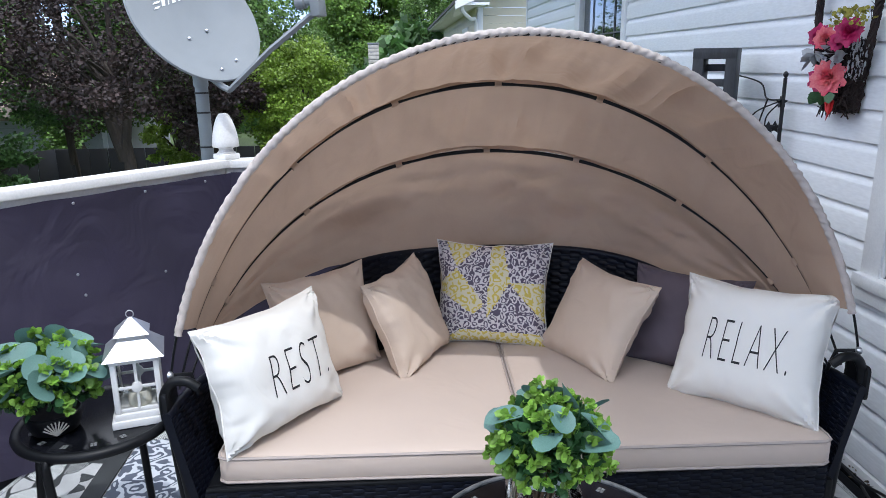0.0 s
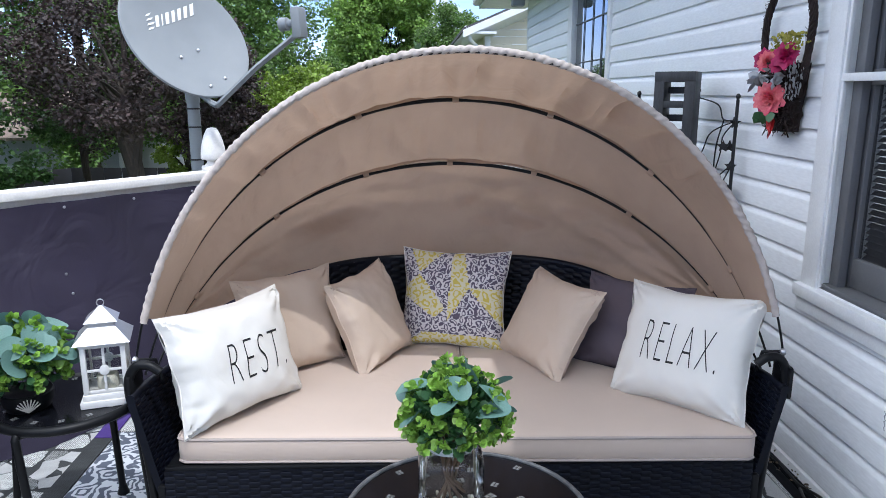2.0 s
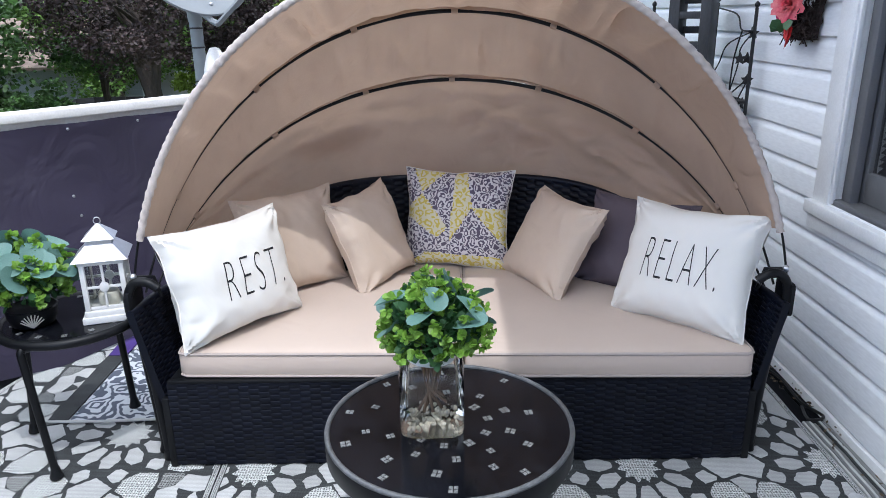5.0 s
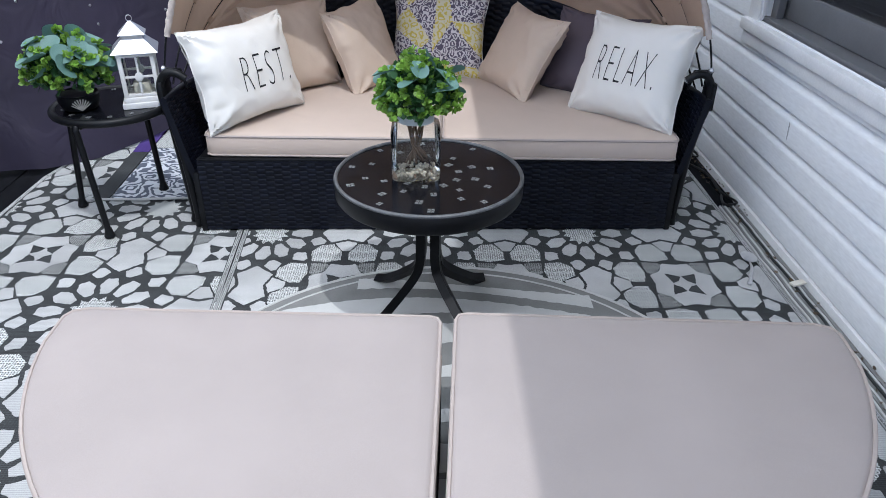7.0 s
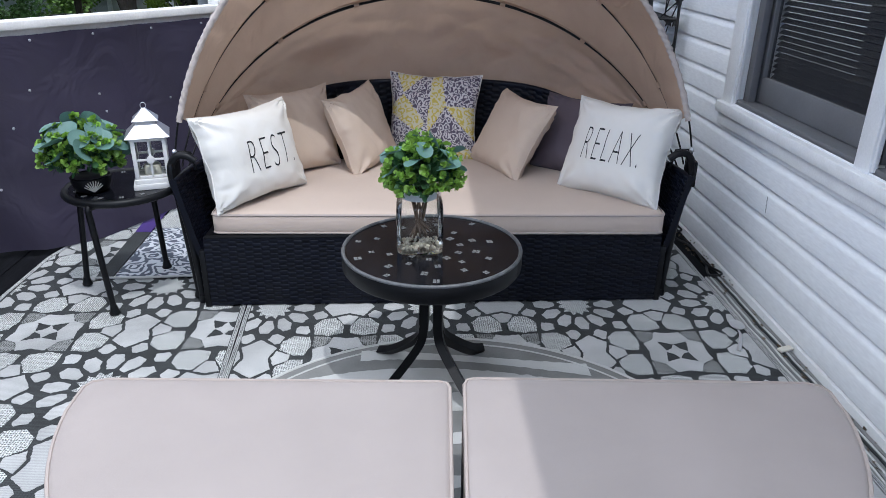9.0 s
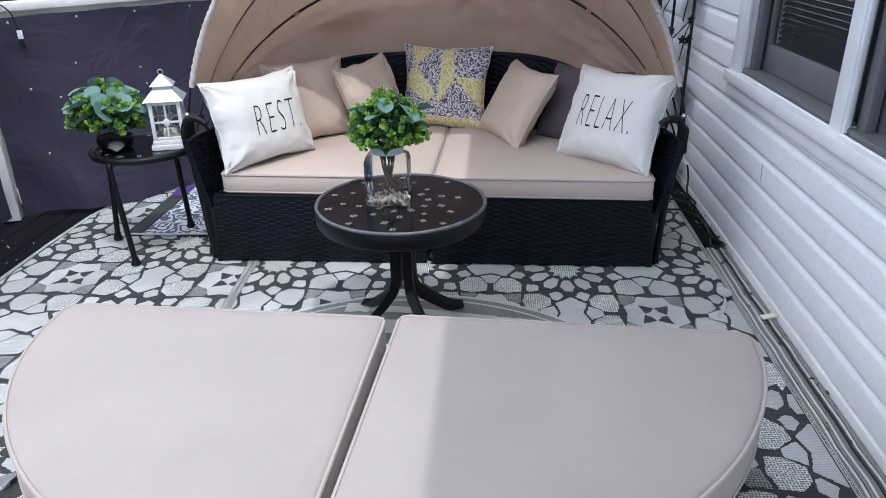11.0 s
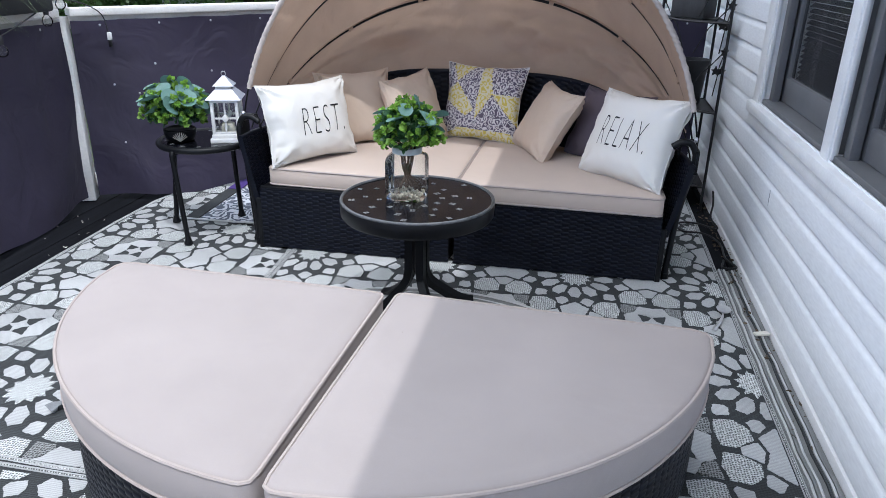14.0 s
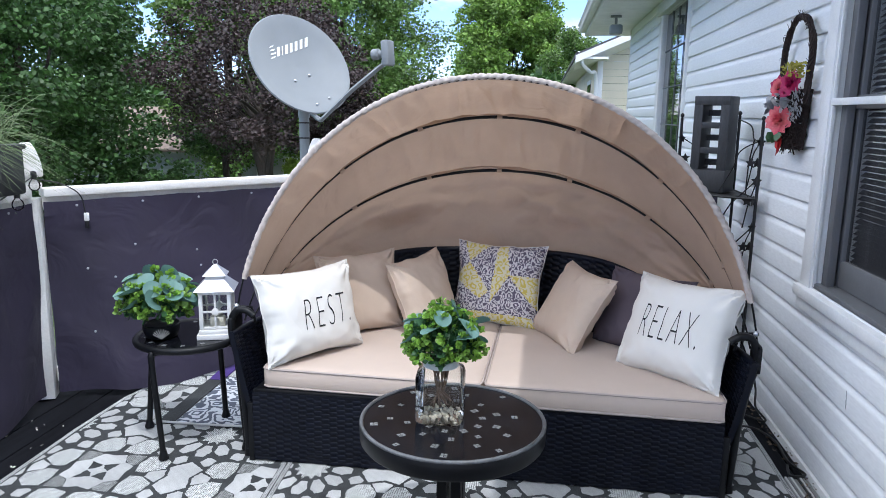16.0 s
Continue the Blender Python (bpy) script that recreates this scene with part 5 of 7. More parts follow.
def leaf_mesh(name, mat, ln=1.0, wd=0.84, cup=0.26, n=14):
    v = [(0, 0, 0)] + [(wd / 2 * math.sin(math.tau * k / n) * (1 - 0.12 * math.cos(math.tau * k / n)), ln / 2 - ln / 2 * math.cos(math.tau * k / n), cup * (abs(math.sin(math.tau * k / n)) ** 2) * 0.5) for k in range(n)]
    v[0] = (0, ln * 0.5, -cup * 0.12)
    me = mesh_of(v, [(0, 1 + k, 1 + (k + 1) % n) for k in range(n)])
    me.materials.append(mat)
    me.name = name
    return me


BIGLEAF = leaf_mesh("leaf", SAGE)


def leaf_cloud(count, sampler, size, rng, aspect=0.75):
    """Many small pointed leaves: places and directions from the sampler."""
    v, f = [], []
    for _ in range(count):
        p, d = sampler(rng)
        s = size * rng.uniform(0.65, 1.3)
        d = d.normalized()
        e = d.orthogonal().normalized()
        e.rotate(Matrix.Rotation(rng.uniform(0, math.tau), 3, d).to_quaternion())
        nn = d.cross(e)
        w = s * aspect / 2
        k = len(v)
        v += [p, p + d * s * 0.35 + e * w + nn * s * 0.08, p + d * s * 0.75 + e * w * 0.75 + nn * s * 0.06, p + d * s, p + d * s * 0.75 - e * w * 0.75 + nn * s * 0.06, p + d * s * 0.35 - e * w + nn * s * 0.08]
        f += [(k, k + 1, k + 2, k + 3), (k, k + 3, k + 4, k + 5)]
    return v, f


def bouquet(th, centre, rx, rz, seed, big, small, reach=(0.42, 0.74)):
    """A dome of artificial greenery: rosettes of small bright leaves, with round grey-green ones fanned over the top."""
    rng = random.Random(seed)
    c = Vector(centre)

    def shell_at(r, lo=-0.40):
        a, b = r.uniform(0, math.tau), math.acos(r.uniform(lo, 1))
        d = Vector((math.cos(a) * math.sin(b), math.sin(a) * math.sin(b), math.cos(b)))
        k = r.uniform(0.70, 1.04) * (1 + 0.16 * noise.noise((d.x * 3.0, d.y * 3.0, d.z * 3.0 + seed)))
        return c + Vector((d.x * rx * k, d.y * rx * k, d.z * rz * k)), d

    state = {"left": 0}

    def sprigs(r):
        if not state["left"]:
            state["at"], d = shell_at(r)
            state["dir"] = (d + Vector((r.uniform(-1, 1), r.uniform(-1, 1), r.uniform(-0.3, 0.9))) * 0.45).normalized()
            state["left"] = 8
        state["left"] -= 1
        d = state["dir"]
        e = d.orthogonal().normalized()
        e.rotate(Matrix.Rotation(state["left"] * 2.4, 3, d).to_quaternion())
        lift = 0.25 + 0.5 * (state["left"] % 3)
        return state["at"] + d * rx * 0.03 * (state["left"] % 3), e + d * lift
    part("small_leaves", leaf_cloud(small, sprigs, rx * 0.135, rng, 0.95), LIME, th, "bright green boxwood leaves", kind="stuff")

    # inner leaves take a darker green for the shade inside the dome
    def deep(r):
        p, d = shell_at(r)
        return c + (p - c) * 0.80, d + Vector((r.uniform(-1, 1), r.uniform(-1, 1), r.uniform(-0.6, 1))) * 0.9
    part("inner_leaves", leaf_cloud(small // 2, deep, rx * 0.2, rng), DEEP, th, "inner leaves in a green darkened for shade", kind="stuff")
    # added solid body, dark like the shade between the leaves
    shade_core = lathe([(0.05, -0.5), (0.7, -0.35), (1, 0.1), (0.75, 0.7), (0.1, 1)], 14)
    part("shade_core", ([c + Vector((p[0] * rx * 0.62, p[1] * rx * 0.62, p[2] * rz * 0.55)) for p in shade_core[0]], shade_core[1]), DEEP, th)
    for k in range(big):
        a = k * 2.399 + rng.uniform(-0.3, 0.3)
        b = math.acos(1 - 0.95 * ((k + 0.5) / big))
        d = Vector((math.cos(a) * math.sin(b), math.sin(a) * math.sin(b), math.cos(b)))
        p = c + Vector((d.x * rx * 0.90, d.y * rx * 0.90, d.z * rz * rng.uniform(0.92, 1.12)))
        out = Vector((d.x + rng.uniform(-0.5, 0.5), d.y + rng.uniform(-0.5, 0.5), 0.15 - 0.6 * d.z + rng.uniform(-0.3, 0.3))).normalized()
        up = (d + Vector((rng.uniform(-0.6, 0.6), rng.uniform(-0.6, 0.6), 0.4))).normalized()
        side_ = out.cross(up).normalized()
        up = side_.cross(out)
        m = Matrix((side_, out, up)).transposed().to_4x4()
        m.translation = p - out * rx * 0.20
        q = new("leaf", BIGLEAF)
        q.parent = th
        s = rx * rng.uniform(*reach)
        q.matrix_parent_inverse = world_of(th).inverted()
        q.matrix_basis = m @ Matrix.Diagonal((s, s, s, 1))


VC = Vector((0.363, 1.640, 0.4800))
vase = thing("glass_vase", "square glass jar with pebbles and leafy stems", "vase", pose(VC.x, VC.y, VC.z, 0, 0, -2))
CLEAR = glass("clear jar glass", (0.95, 0.97, 0.965), 0.03)


def squarish(w, z, n=40, p=5.0, at=VC):
    out = []
    for k in range(n):
        a = math.tau * k / n
        c, s_ = math.cos(a), math.sin(a)
        r = (abs(c) ** p + abs(s_) ** p) ** (-1 / p)
        out.append((at.x + w / 2 * r * c, at.y + w / 2 * r * s_, at.z + z))
    return out


def stack(rows):
    n = len(rows[0])
    v = [p for r in rows for p in r]
    f = [(j * n + i, j * n + (i + 1) % n, (j + 1) * n + (i + 1) % n, (j + 1) * n + i) for j in range(len(rows) - 1) for i in range(n)]
    return v, f + [tuple(range(n - 1, -1, -1))]


jar = part("jar", stack([squarish(0.119, 0.002), squarish(0.132, 0.006), squarish(0.135, 0.02), squarish(0.135, 0.135), squarish(0.128, 0.148, p=4), squarish(0.094, 0.158, p=2.5), squarish(0.092, 0.166, p=2), squarish(0.098, 0.170, p=2), squarish(0.098, 0.180, p=2)]), CLEAR, vase, "clear square glass")
jar.visible_shadow = False
FROST = material("frosted jar collar", (0.45, 0.5, 0.5), 0.3, spread=0.1, bump=0.05)
part("collar", stack([squarish(0.100, 0.160, p=2), squarish(0.101, 0.168, p=2), squarish(0.101, 0.180, p=2), squarish(0.094, 0.181, p=2), squarish(0.092, 0.165, p=2)]), FROST, vase)
PEBBLE = material("cream pebble", (0.60, 0.55, 0.45), 0.6, spread=0.2, scale=40, bump=0.2, vary=0.3)
rng = random.Random(5)
pv = []
for k in range(95):
    ang = [rng.uniform(0, 6.28) for _ in range(3)]
    r = 0.0056 * rng.uniform(0.7, 1.25)
    bm = bmesh.new()
    bmesh.ops.create_icosphere(bm, subdivisions=1, radius=r)
    mm = Matrix.Translation((VC.x + rng.uniform(-0.052, 0.052), VC.y + rng.uniform(-0.052, 0.052), VC.z + 0.010 + rng.uniform(0, 0.013))) @ Euler(ang).to_matrix().to_4x4() @ Matrix.Diagonal((1.3, 1.0, 0.75, 1))
    pv.append(([mm @ q.co for q in bm.verts], [tuple(q.index for q in ff.verts) for ff in bm.faces]))
    bm.free()
part("pebbles", merge(pv), PEBBLE, vase, "cream pebbles in the jar", kind="stuff")
for k in range(9):
    a = k * 0.7
    part("stem", tube(smooth_line([VC + Vector((0.030 * math.cos(a + 2), 0.030 * math.sin(a + 2), 0.03 + 0.004 * k)), VC + Vector((0.012 * math.cos(a), 0.012 * math.sin(a), 0.10)), VC + Vector((0.03 * math.cos(a + 0.6), 0.03 * math.sin(a + 0.6), 0.19))], 4), 0.0036, 5), STEM, vase)
bouquet(vase, VC + Vector((0.008, -0.012, 0.232)), 0.106, 0.100, 3, 15, 2000, (0.48, 0.76))

PC = Vector((-0.822, 2.240, 0.4645))
pot = thing("potted_plant", "artificial greenery in a small black pot with a shell motif", "plant", Matrix.Translation(PC))
part("pot", lathe([(0.048, 0.0), (0.058, 0.004), (0.068, 0.03), (0.070, 0.052), (0.066, 0.056), (0.060, 0.052)], 32, PC), BLACK, pot, "black metal pot")
SHELL = material("pale shell motif", (0.55, 0.53, 0.48), 0.5, spread=0.1, bump=0.1)
for k in range(9):
    a = math.radians(30 + 15 * k)
    pts = []
    for t in (0.0, 0.5, 1.0):
        xx, zz = math.cos(a) * 0.034 * t, 0.008 + math.sin(a) * 0.042 * t
        yaw = math.radians(-62) + xx / 0.066
        rr = min(0.0590 + 0.36 * zz, 0.0715)
        pts.append(PC + Vector((rr * math.cos(yaw), rr * math.sin(yaw), zz)))
    part("shell_rib", tube(pts, 0.0019, 5), SHELL, pot)
bouquet(pot, PC + Vector((-0.012, 0.0, 0.136)), 0.130, 0.118, 8, 30, 1700, (0.48, 0.80))

# ---- satellite dish ----
DC = Vector((-0.747, 3.745, 1.604))
dn = Vector((0.62, -0.63, 0.42)).normalized()
e1 = Vector((-0.68, -0.17, 0.72))
e1 = (e1 - dn * e1.dot(dn)).normalized()
e2 = dn.cross(e1)
DM = Matrix((e1, e2, dn)).transposed().to_4x4()
DM.translation = DC
dish = thing("satellite_dish", "grey satellite dish on a steel pole behind the fence", "satellite dish", pose(-0.80, 3.93, -0.75))
prof = [(0.0, -0.052), (0.10, -0.048), (0.20, -0.037), (0.30, -0.016), (0.36, 0.0), (0.372, 0.001), (0.378, -0.006), (0.372, -0.014), (0.30, -0.030), (0.20, -0.050), (0.0, -0.064)]
dv, df = lathe(prof, 72)
part("reflector", ([DM @ Vector((x * 0.84, y * 0.765, z)) for x, y, z in dv], df), LEADGREY, dish, "grey dish reflector")
WHITEPRINT = material("white print", (0.72, 0.74, 0.75), 0.5, spread=0.05, bump=0.0)


def on_dish(px, py, lift=0.003):
    """A place on the reflector from offsets along the level line and upwards of its face."""
    lvl = Vector((0.54, 0.84, 0.0)).normalized()
    lvl = (lvl - dn * lvl.dot(dn)).normalized()
    upv = dn.cross(lvl) if dn.cross(lvl).z > 0 else -dn.cross(lvl)
    q = lvl * px + upv * py
    rr = (q.dot(e1) / 0.302) ** 2 + (q.dot(e2) / 0.275) ** 2
    return DC + q + dn * (-0.052 + 0.052 * rr + lift)


def print_bar(x, w, y0, h, lean=0.013, rise=0.265):
    """A bar of the slanting print: x along the line, y0 and h its foot and height."""
    foot = lambda q: 0.066 + rise * (q + 0.114) + y0
    a, b = on_dish(x, foot(x)), on_dish(x + w, foot(x + w))
    c, d = on_dish(x + w + lean, foot(x + w) + h), on_dish(x + lean, foot(x) + h)
    part("print_mark", ([a, b, c, d] + [q - dn * 0.001 for q in (a, b, c, d)], [(0, 1, 2, 3), (4, 0, 3, 7), (1, 5, 6, 2), (3, 2, 6, 7), (4, 5, 1, 0)]), WHITEPRINT, dish, smooth=False)


x = -0.112
for w in (0.019, 0.007, 0.019, 0.017, 0.018, 0.018, 0.019):
    print_bar(x, w, 0.0, 0.054)
    x += w + 0.0150
for k in range(4):
    print_bar(-0.160 + 0.003 * k, 0.036 - 0.007 * abs(k - 1), -0.004 + 0.021 * k, 0.012)
for a, b in ((-0.047, -0.083), (0.054, -0.052), (0.023, -0.249), (0.115, -0.215)):
    part("bolt", moved(lathe([(0.008, 0), (0.008, 0.004), (0.004, 0.007)], 10), Matrix.Translation(on_dish(a, b)) @ dn.to_track_quat("Z", "Y").to_matrix().to_4x4()), SILVER, dish)
LNB = Vector((-0.225, 3.56, 1.645))
low = Vector((-0.610, 3.66, 1.290))
part("pole", tube([(-0.80, 3.93, -0.75), (-0.80, 3.93, 1.40)], 0.030, 14), LEADGREY, dish, "grey steel pole")
part("mount", tube([(-0.80, 3.93, 1.30), (-0.80, 3.91, 1.42), DC - dn * 0.105], 0.034, 10), LEADGREY, dish)
for z in (1.02, 1.18, 1.27):
    part("cable_tie", lathe([(0.033, -0.004), (0.034, 0), (0.033, 0.004)], 16, (-0.80, 3.93, z)), IRON, dish)
part("arm_root", tube([DC - dn * 0.10 - Vector((0, 0, 0.15)), low + Vector((-0.03, 0.02, 0.012)), low], 0.014, 6), LEADGREY, dish)
part("feed_arm", tube([low, low.lerp(LNB, 0.5) + Vector((0, 0, -0.012)), LNB + Vector((0.0, 0, -0.05))], 0.013, 4), LEADGREY, dish, "grey feed arm", smooth=False)
facing = (DC - LNB).normalized()
FM = Matrix.Translation(LNB) @ facing.to_track_quat("Z", "Y").to_matrix().to_4x4()
part("feed_block", box(0.07, 0.13, 0.045, (0, 0, 0), 0.008, rot=FM @ Matrix.Translation((0, 0, -0.02))), LEADGREY, dish, "grey feed block")
part("feed_horn", moved(lathe([(0.018, 0.0), (0.018, 0.03), (0.028, 0.035), (0.030, 0.07), (0.022, 0.074), (0.0, 0.072)], 20), FM), LEADGREY, dish)

# ---- hanging flower basket on the wall ----
TWIG = material("dark brown twigs", (0.018, 0.009, 0.007), 0.85, spread=0.4, scale=40, fine=150, bump=0.6, dist=0.004)
BX = X0 - 0.02
wreath = thing("wall_basket", "dark twig wall basket filled with pink artificial roses", "wreath", pose(BX, 2.86, 1.22))
arch = [(3.045, 1.38), (3.070, 1.50), (3.072, 1.61), (3.03, 1.695), (2.95, 1.742), (2.86, 1.735), (2.785, 1.685), (2.748, 1.61), (2.752, 1.52), (2.775, 1.40)]
ap = smooth_line([(BX - 0.03, y, z) for y, z in arch], 10)
for k in range(5):
    pts = [p + Vector((0.0085 * math.sin(i * 0.42 + k * 1.3), 0.0085 * math.cos(i * 0.42 + k * 1.3), 0.006 * math.sin(i * 0.8 + k))) for i, p in enumerate(ap)]
    part("handle_twig", tube(pts, 0.0058, 6), TWIG, wreath)


def basket(u, v):
    a = math.pi * (0.5 + u)
    w = 0.085 + 0.040 * v
    dpt = 0.035 + 0.035 * v
    jit = 0.016 * noise.noise((u * 14, v * 10, 3)) + 0.008 * noise.noise((u * 40, v * 30, 3))
    return Vector((BX + (dpt + jit) * math.cos(a), 2.905 + (w + jit) * math.sin(a), 1.215 + 0.24 * v))


part("basket_body", grid(basket, 36, 20), TWIG, wreath)
rng = random.Random(21)
tw = []
for k in range(480):
    u, v = rng.random(), rng.random()
    p = basket(u, v)
    q = basket(min(1, max(0, u + rng.uniform(-0.16, 0.16))), min(1, max(0, v + rng.uniform(-0.12, 0.12)))) + Vector((-rng.uniform(0.0, 0.018), 0, 0))
    tw.append(tube([p, (p + q) / 2 + Vector((-0.010, 0, 0)), q + Vector((-rng.uniform(0, 0.02), rng.uniform(-0.02, 0.02), rng.uniform(-0.03, 0.03)))], rng.uniform(0.0014, 0.0028), 4))
for k in range(90):
    p = ap[rng.randrange(len(ap))]
    tw.append(tube([p, p + Vector((rng.uniform(-0.015, 0.0), rng.uniform(-0.022, 0.022), rng.uniform(-0.022, 0.022))), p + Vector((rng.uniform(-0.02, 0.0), rng.uniform(-0.028, 0.028), rng.uniform(-0.02, 0.03)))], 0.0010, 4))
part("twig_tangle", merge(tw), TWIG, wreath, "loose curling twigs", kind="stuff")


def petal_cup(c, ax, r, open_, turn, half, rng):
    """One round cupped petal standing about a flower's axis."""
    t = ax.orthogonal().normalized()
    s_ = ax.cross(t)
    ph, n = rng.uniform(0, 6), 6
    v, f = [], []
    for j in range(n + 1):
        for i in range(n + 1):
            a, b0 = 2 * i / n - 1, j / n
            b = b0 * (1 - 0.16 * a ** 4 + 0.075 * math.sin(6 * a + ph))
            phi = turn + a * half * (0.30 + 0.70 * math.sin(math.pi * (0.08 + 0.62 * b0)))
            rad = r * (0.10 + open_ * b ** 1.25 + 0.11 * b0 * math.sin(5 * a + ph))
            hgt = r * (0.95 * b * (1 - 0.42 * min(1, open_)) - 0.16 * open_ * b ** 4)
            v.append(c + t * (rad * math.cos(phi)) + s_ * (rad * math.sin(phi)) + ax * hgt)
    for j in range(n):
        for i in range(n):
            k = j * (n + 1) + i
            f.append((k, k + 1, k + n + 2, k + n + 1))
    return v, f


PINK1 = material("pink petal", (0.68, 0.075, 0.13), 0.6, spread=0.25, scale=25, fine=150, bump=0.1, color2=(0.78, 0.24, 0.24), trans=0.2)
MAG = material("magenta petal", (0.42, 0.012, 0.10), 0.6, spread=0.3, scale=25, bump=0.1, trans=0.2)
RED = material("red petal", (0.42, 0.01, 0.012), 0.6, spread=0.3, bump=0.1)
GREYLEAF = material("silver-grey leaf", (0.42, 0.43, 0.44), 0.7, spread=0.15, bump=0.1)


def rose(c, r, inner, outer_, seed):
    rng = random.Random(seed)
    ax = Vector((-0.85, -0.55, 0.12)).normalized()
    c = Vector(c)
    for ring, (cnt, op, sc, mt) in enumerate(((3, 0.18, 0.92, inner), (3, 0.34, 0.96, inner), (4, 0.52, 1.0, inner), (5, 0.72, 1.02, inner), (5, 0.92, 1.05, outer_), (6, 1.12, 1.05, outer_))):
        for k in range(cnt):
            part("petal", petal_cup(c, ax, r * sc, op, math.tau * k / cnt + ring * 0.7 + rng.uniform(-0.15, 0.15), math.pi / cnt * 1.5, rng), mt, wreath)


rose((BX - 0.050, 2.968, 1.325), 0.037, MAG, MAG, 7)
rose((BX - 0.075, 2.885, 1.333), 0.047, PINK1, PINK1, 1)
rose((BX - 0.060, 3.000, 1.474), 0.030, MAG, MAG, 5)
rose((BX - 0.075, 2.935, 1.462), 0.031, PINK1, PINK1, 2)
rose((BX - 0.070, 2.815, 1.478), 0.036, MAG, MAG, 3)
rose((BX - 0.075, 2.862, 1.450), 0.024, MAG, MAG, 6)
rng = random.Random(4)
for k in range(16):
    c = Vector((BX - 0.07, 2.92 + rng.uniform(-0.10, 0.10), 1.402 + rng.uniform(-0.018, 0.018)))
    q = part("grey_leaf", leaf_cloud(1, lambda r: (c, Vector((-0.6, r.uniform(-1, 1), r.uniform(-0.8, 0.6)))), 0.055, rng, 0.7), GREYLEAF, wreath)
for k in range(4):
    c = Vector((BX - 0.09, 2.900 + 0.032 * (k - 1.5), 1.285))
    part("green_leaf", leaf_cloud(1, lambda r: (c, Vector((-0.4, r.uniform(-0.6, 0.6), -1))), 0.06, rng, 0.8), DEEP, wreath)
part("red_bud", leaf_cloud(4, lambda r: (Vector((BX - 0.085, 2.855, 1.275)), Vector((-0.15, r.uniform(-0.3, 0.3), -1))), 0.07, rng, 0.45), RED, wreath)
MUST = material("mustard filler flower", (0.36, 0.33, 0.05), 0.8, spread=0.3, bump=0.2)
part("filler_foliage", leaf_cloud(160, lambda r: (Vector((BX - 0.06 + r.uniform(-0.03, 0.02), 2.865 + r.uniform(-0.12, 0.07), 1.522 + r.uniform(-0.03, 0.03))), Vector((r.uniform(-1, 1), r.uniform(-1, 1), r.uniform(-0.2, 1)))), 0.016, rng, 0.8), MUST, wreath, "mustard filler sprigs", kind="stuff")
part("fern_foliage", leaf_cloud(90, lambda r: (Vector((BX - 0.06 + r.uniform(-0.02, 0.02), 2.79 + r.uniform(-0.04, 0.02), 1.37 + r.uniform(-0.05, 0.07))), Vector((-0.4, -0.7, r.uniform(-0.2, 0.8)))), 0.03, rng, 0.2), GREYLEAF, wreath, "grey-green fern sprigs", kind="stuff")

# ---- iron plant stand with ivy stars ----
stand = thing("plant_stand", "black wrought-iron corner stand with ivy leaf ornaments", "plant stand", pose(1.60, 3.45, 0))
P1, P2, P3 = Vector((1.625, 3.230, 0)), Vector((1.335, 3.62, 0)), Vector((1.63, 3.66, 0))
for p, top in ((P1, 1.325), (P2, 1.335), (P3, 1.35)):
    part("post", tube([p, p + Vector((0, 0, top))], 0.0075, 8), IRON, stand)
    part("post_knob", lathe([(0.004, 0), (0.010, 0.008), (0.010, 0.016), (0.003, 0.024)], 12, p + Vector((0, 0, top))), IRON, stand)
for z in (0.12, 0.52, 0.965):
    tri = [P1, P2, P3]
    part("shelf_ring", tube([q + Vector((0, 0, z)) for q in tri], 0.006, 6, closed=True), IRON, stand)
    bow_ = smooth_line([P1 + Vector((0, 0, z)), (P1 + P2) / 2 + Vector((-0.05, -0.06, z)), P2 + Vector((0, 0, z))], 8)
    part("shelf_bow", tube(bow_, 0.006, 6), IRON, stand)
    part("shelf_plate", (bow_ + [P3 + Vector((0, 0, z))] + [q - Vector((0, 0, 0.004)) for q in bow_] + [P3 + Vector((0, 0, z - 0.004))], [tuple(range(len(bow_) + 1)), tuple(range(2 * len(bow_) + 1, len(bow_), -1))]), IRON, stand, smooth=False)


def ivy_star(c, r, yaw):
    v, n = [], 10
    for dz in (-0.003, 0.003):
        for k in range(n):
            rr = r if k % 2 == 0 else r * 0.48
            a = math.tau * k / n + 0.3
            v.append(Vector((rr * math.cos(a) * math.cos(yaw), rr * math.cos(a) * math.sin(yaw), rr * math.sin(a))) + Vector((-math.sin(yaw), math.cos(yaw), 0)) * dz + c)
    return v, [tuple(range(n)), tuple(range(2 * n - 1, n - 1, -1))] + [(i, n + i, n + (i + 1) % n, (i + 1) % n) for i in range(n)]


rng = random.Random(9)
for base_, dirn in ((P1, (P3 - P1)), (P2, (P3 - P2)), (P1, (P2 - P1))):
    for z0 in (0.60, 0.82, 1.00):
        a = base_ + Vector((0, 0, z0))
        tip = base_ + dirn * rng.uniform(0.18, 0.34) + Vector((0, 0, z0 + rng.uniform(0.12, 0.2)))
        part("tendril", tube(smooth_line([a + dirn * 0.45 - Vector((0, 0, 0.02)), a + dirn * 0.3 + Vector((0, 0, 0.10)), tip, base_ + Vector((0, 0, z0 + 0.24))], 6), 0.003, 5), IRON, stand)
        part("ivy_leaf", ivy_star(base_ + dirn * 0.10 + Vector((0, 0, z0 + 0.13)), 0.026, rng.uniform(-1, 1)), IRON, stand, smooth=False)
        part("ivy_leaf", ivy_star(base_ + dirn * 0.02 + Vector((0, 0, z0 + 0.23)), 0.024, rng.uniform(-1, 1)), IRON, stand, smooth=False)
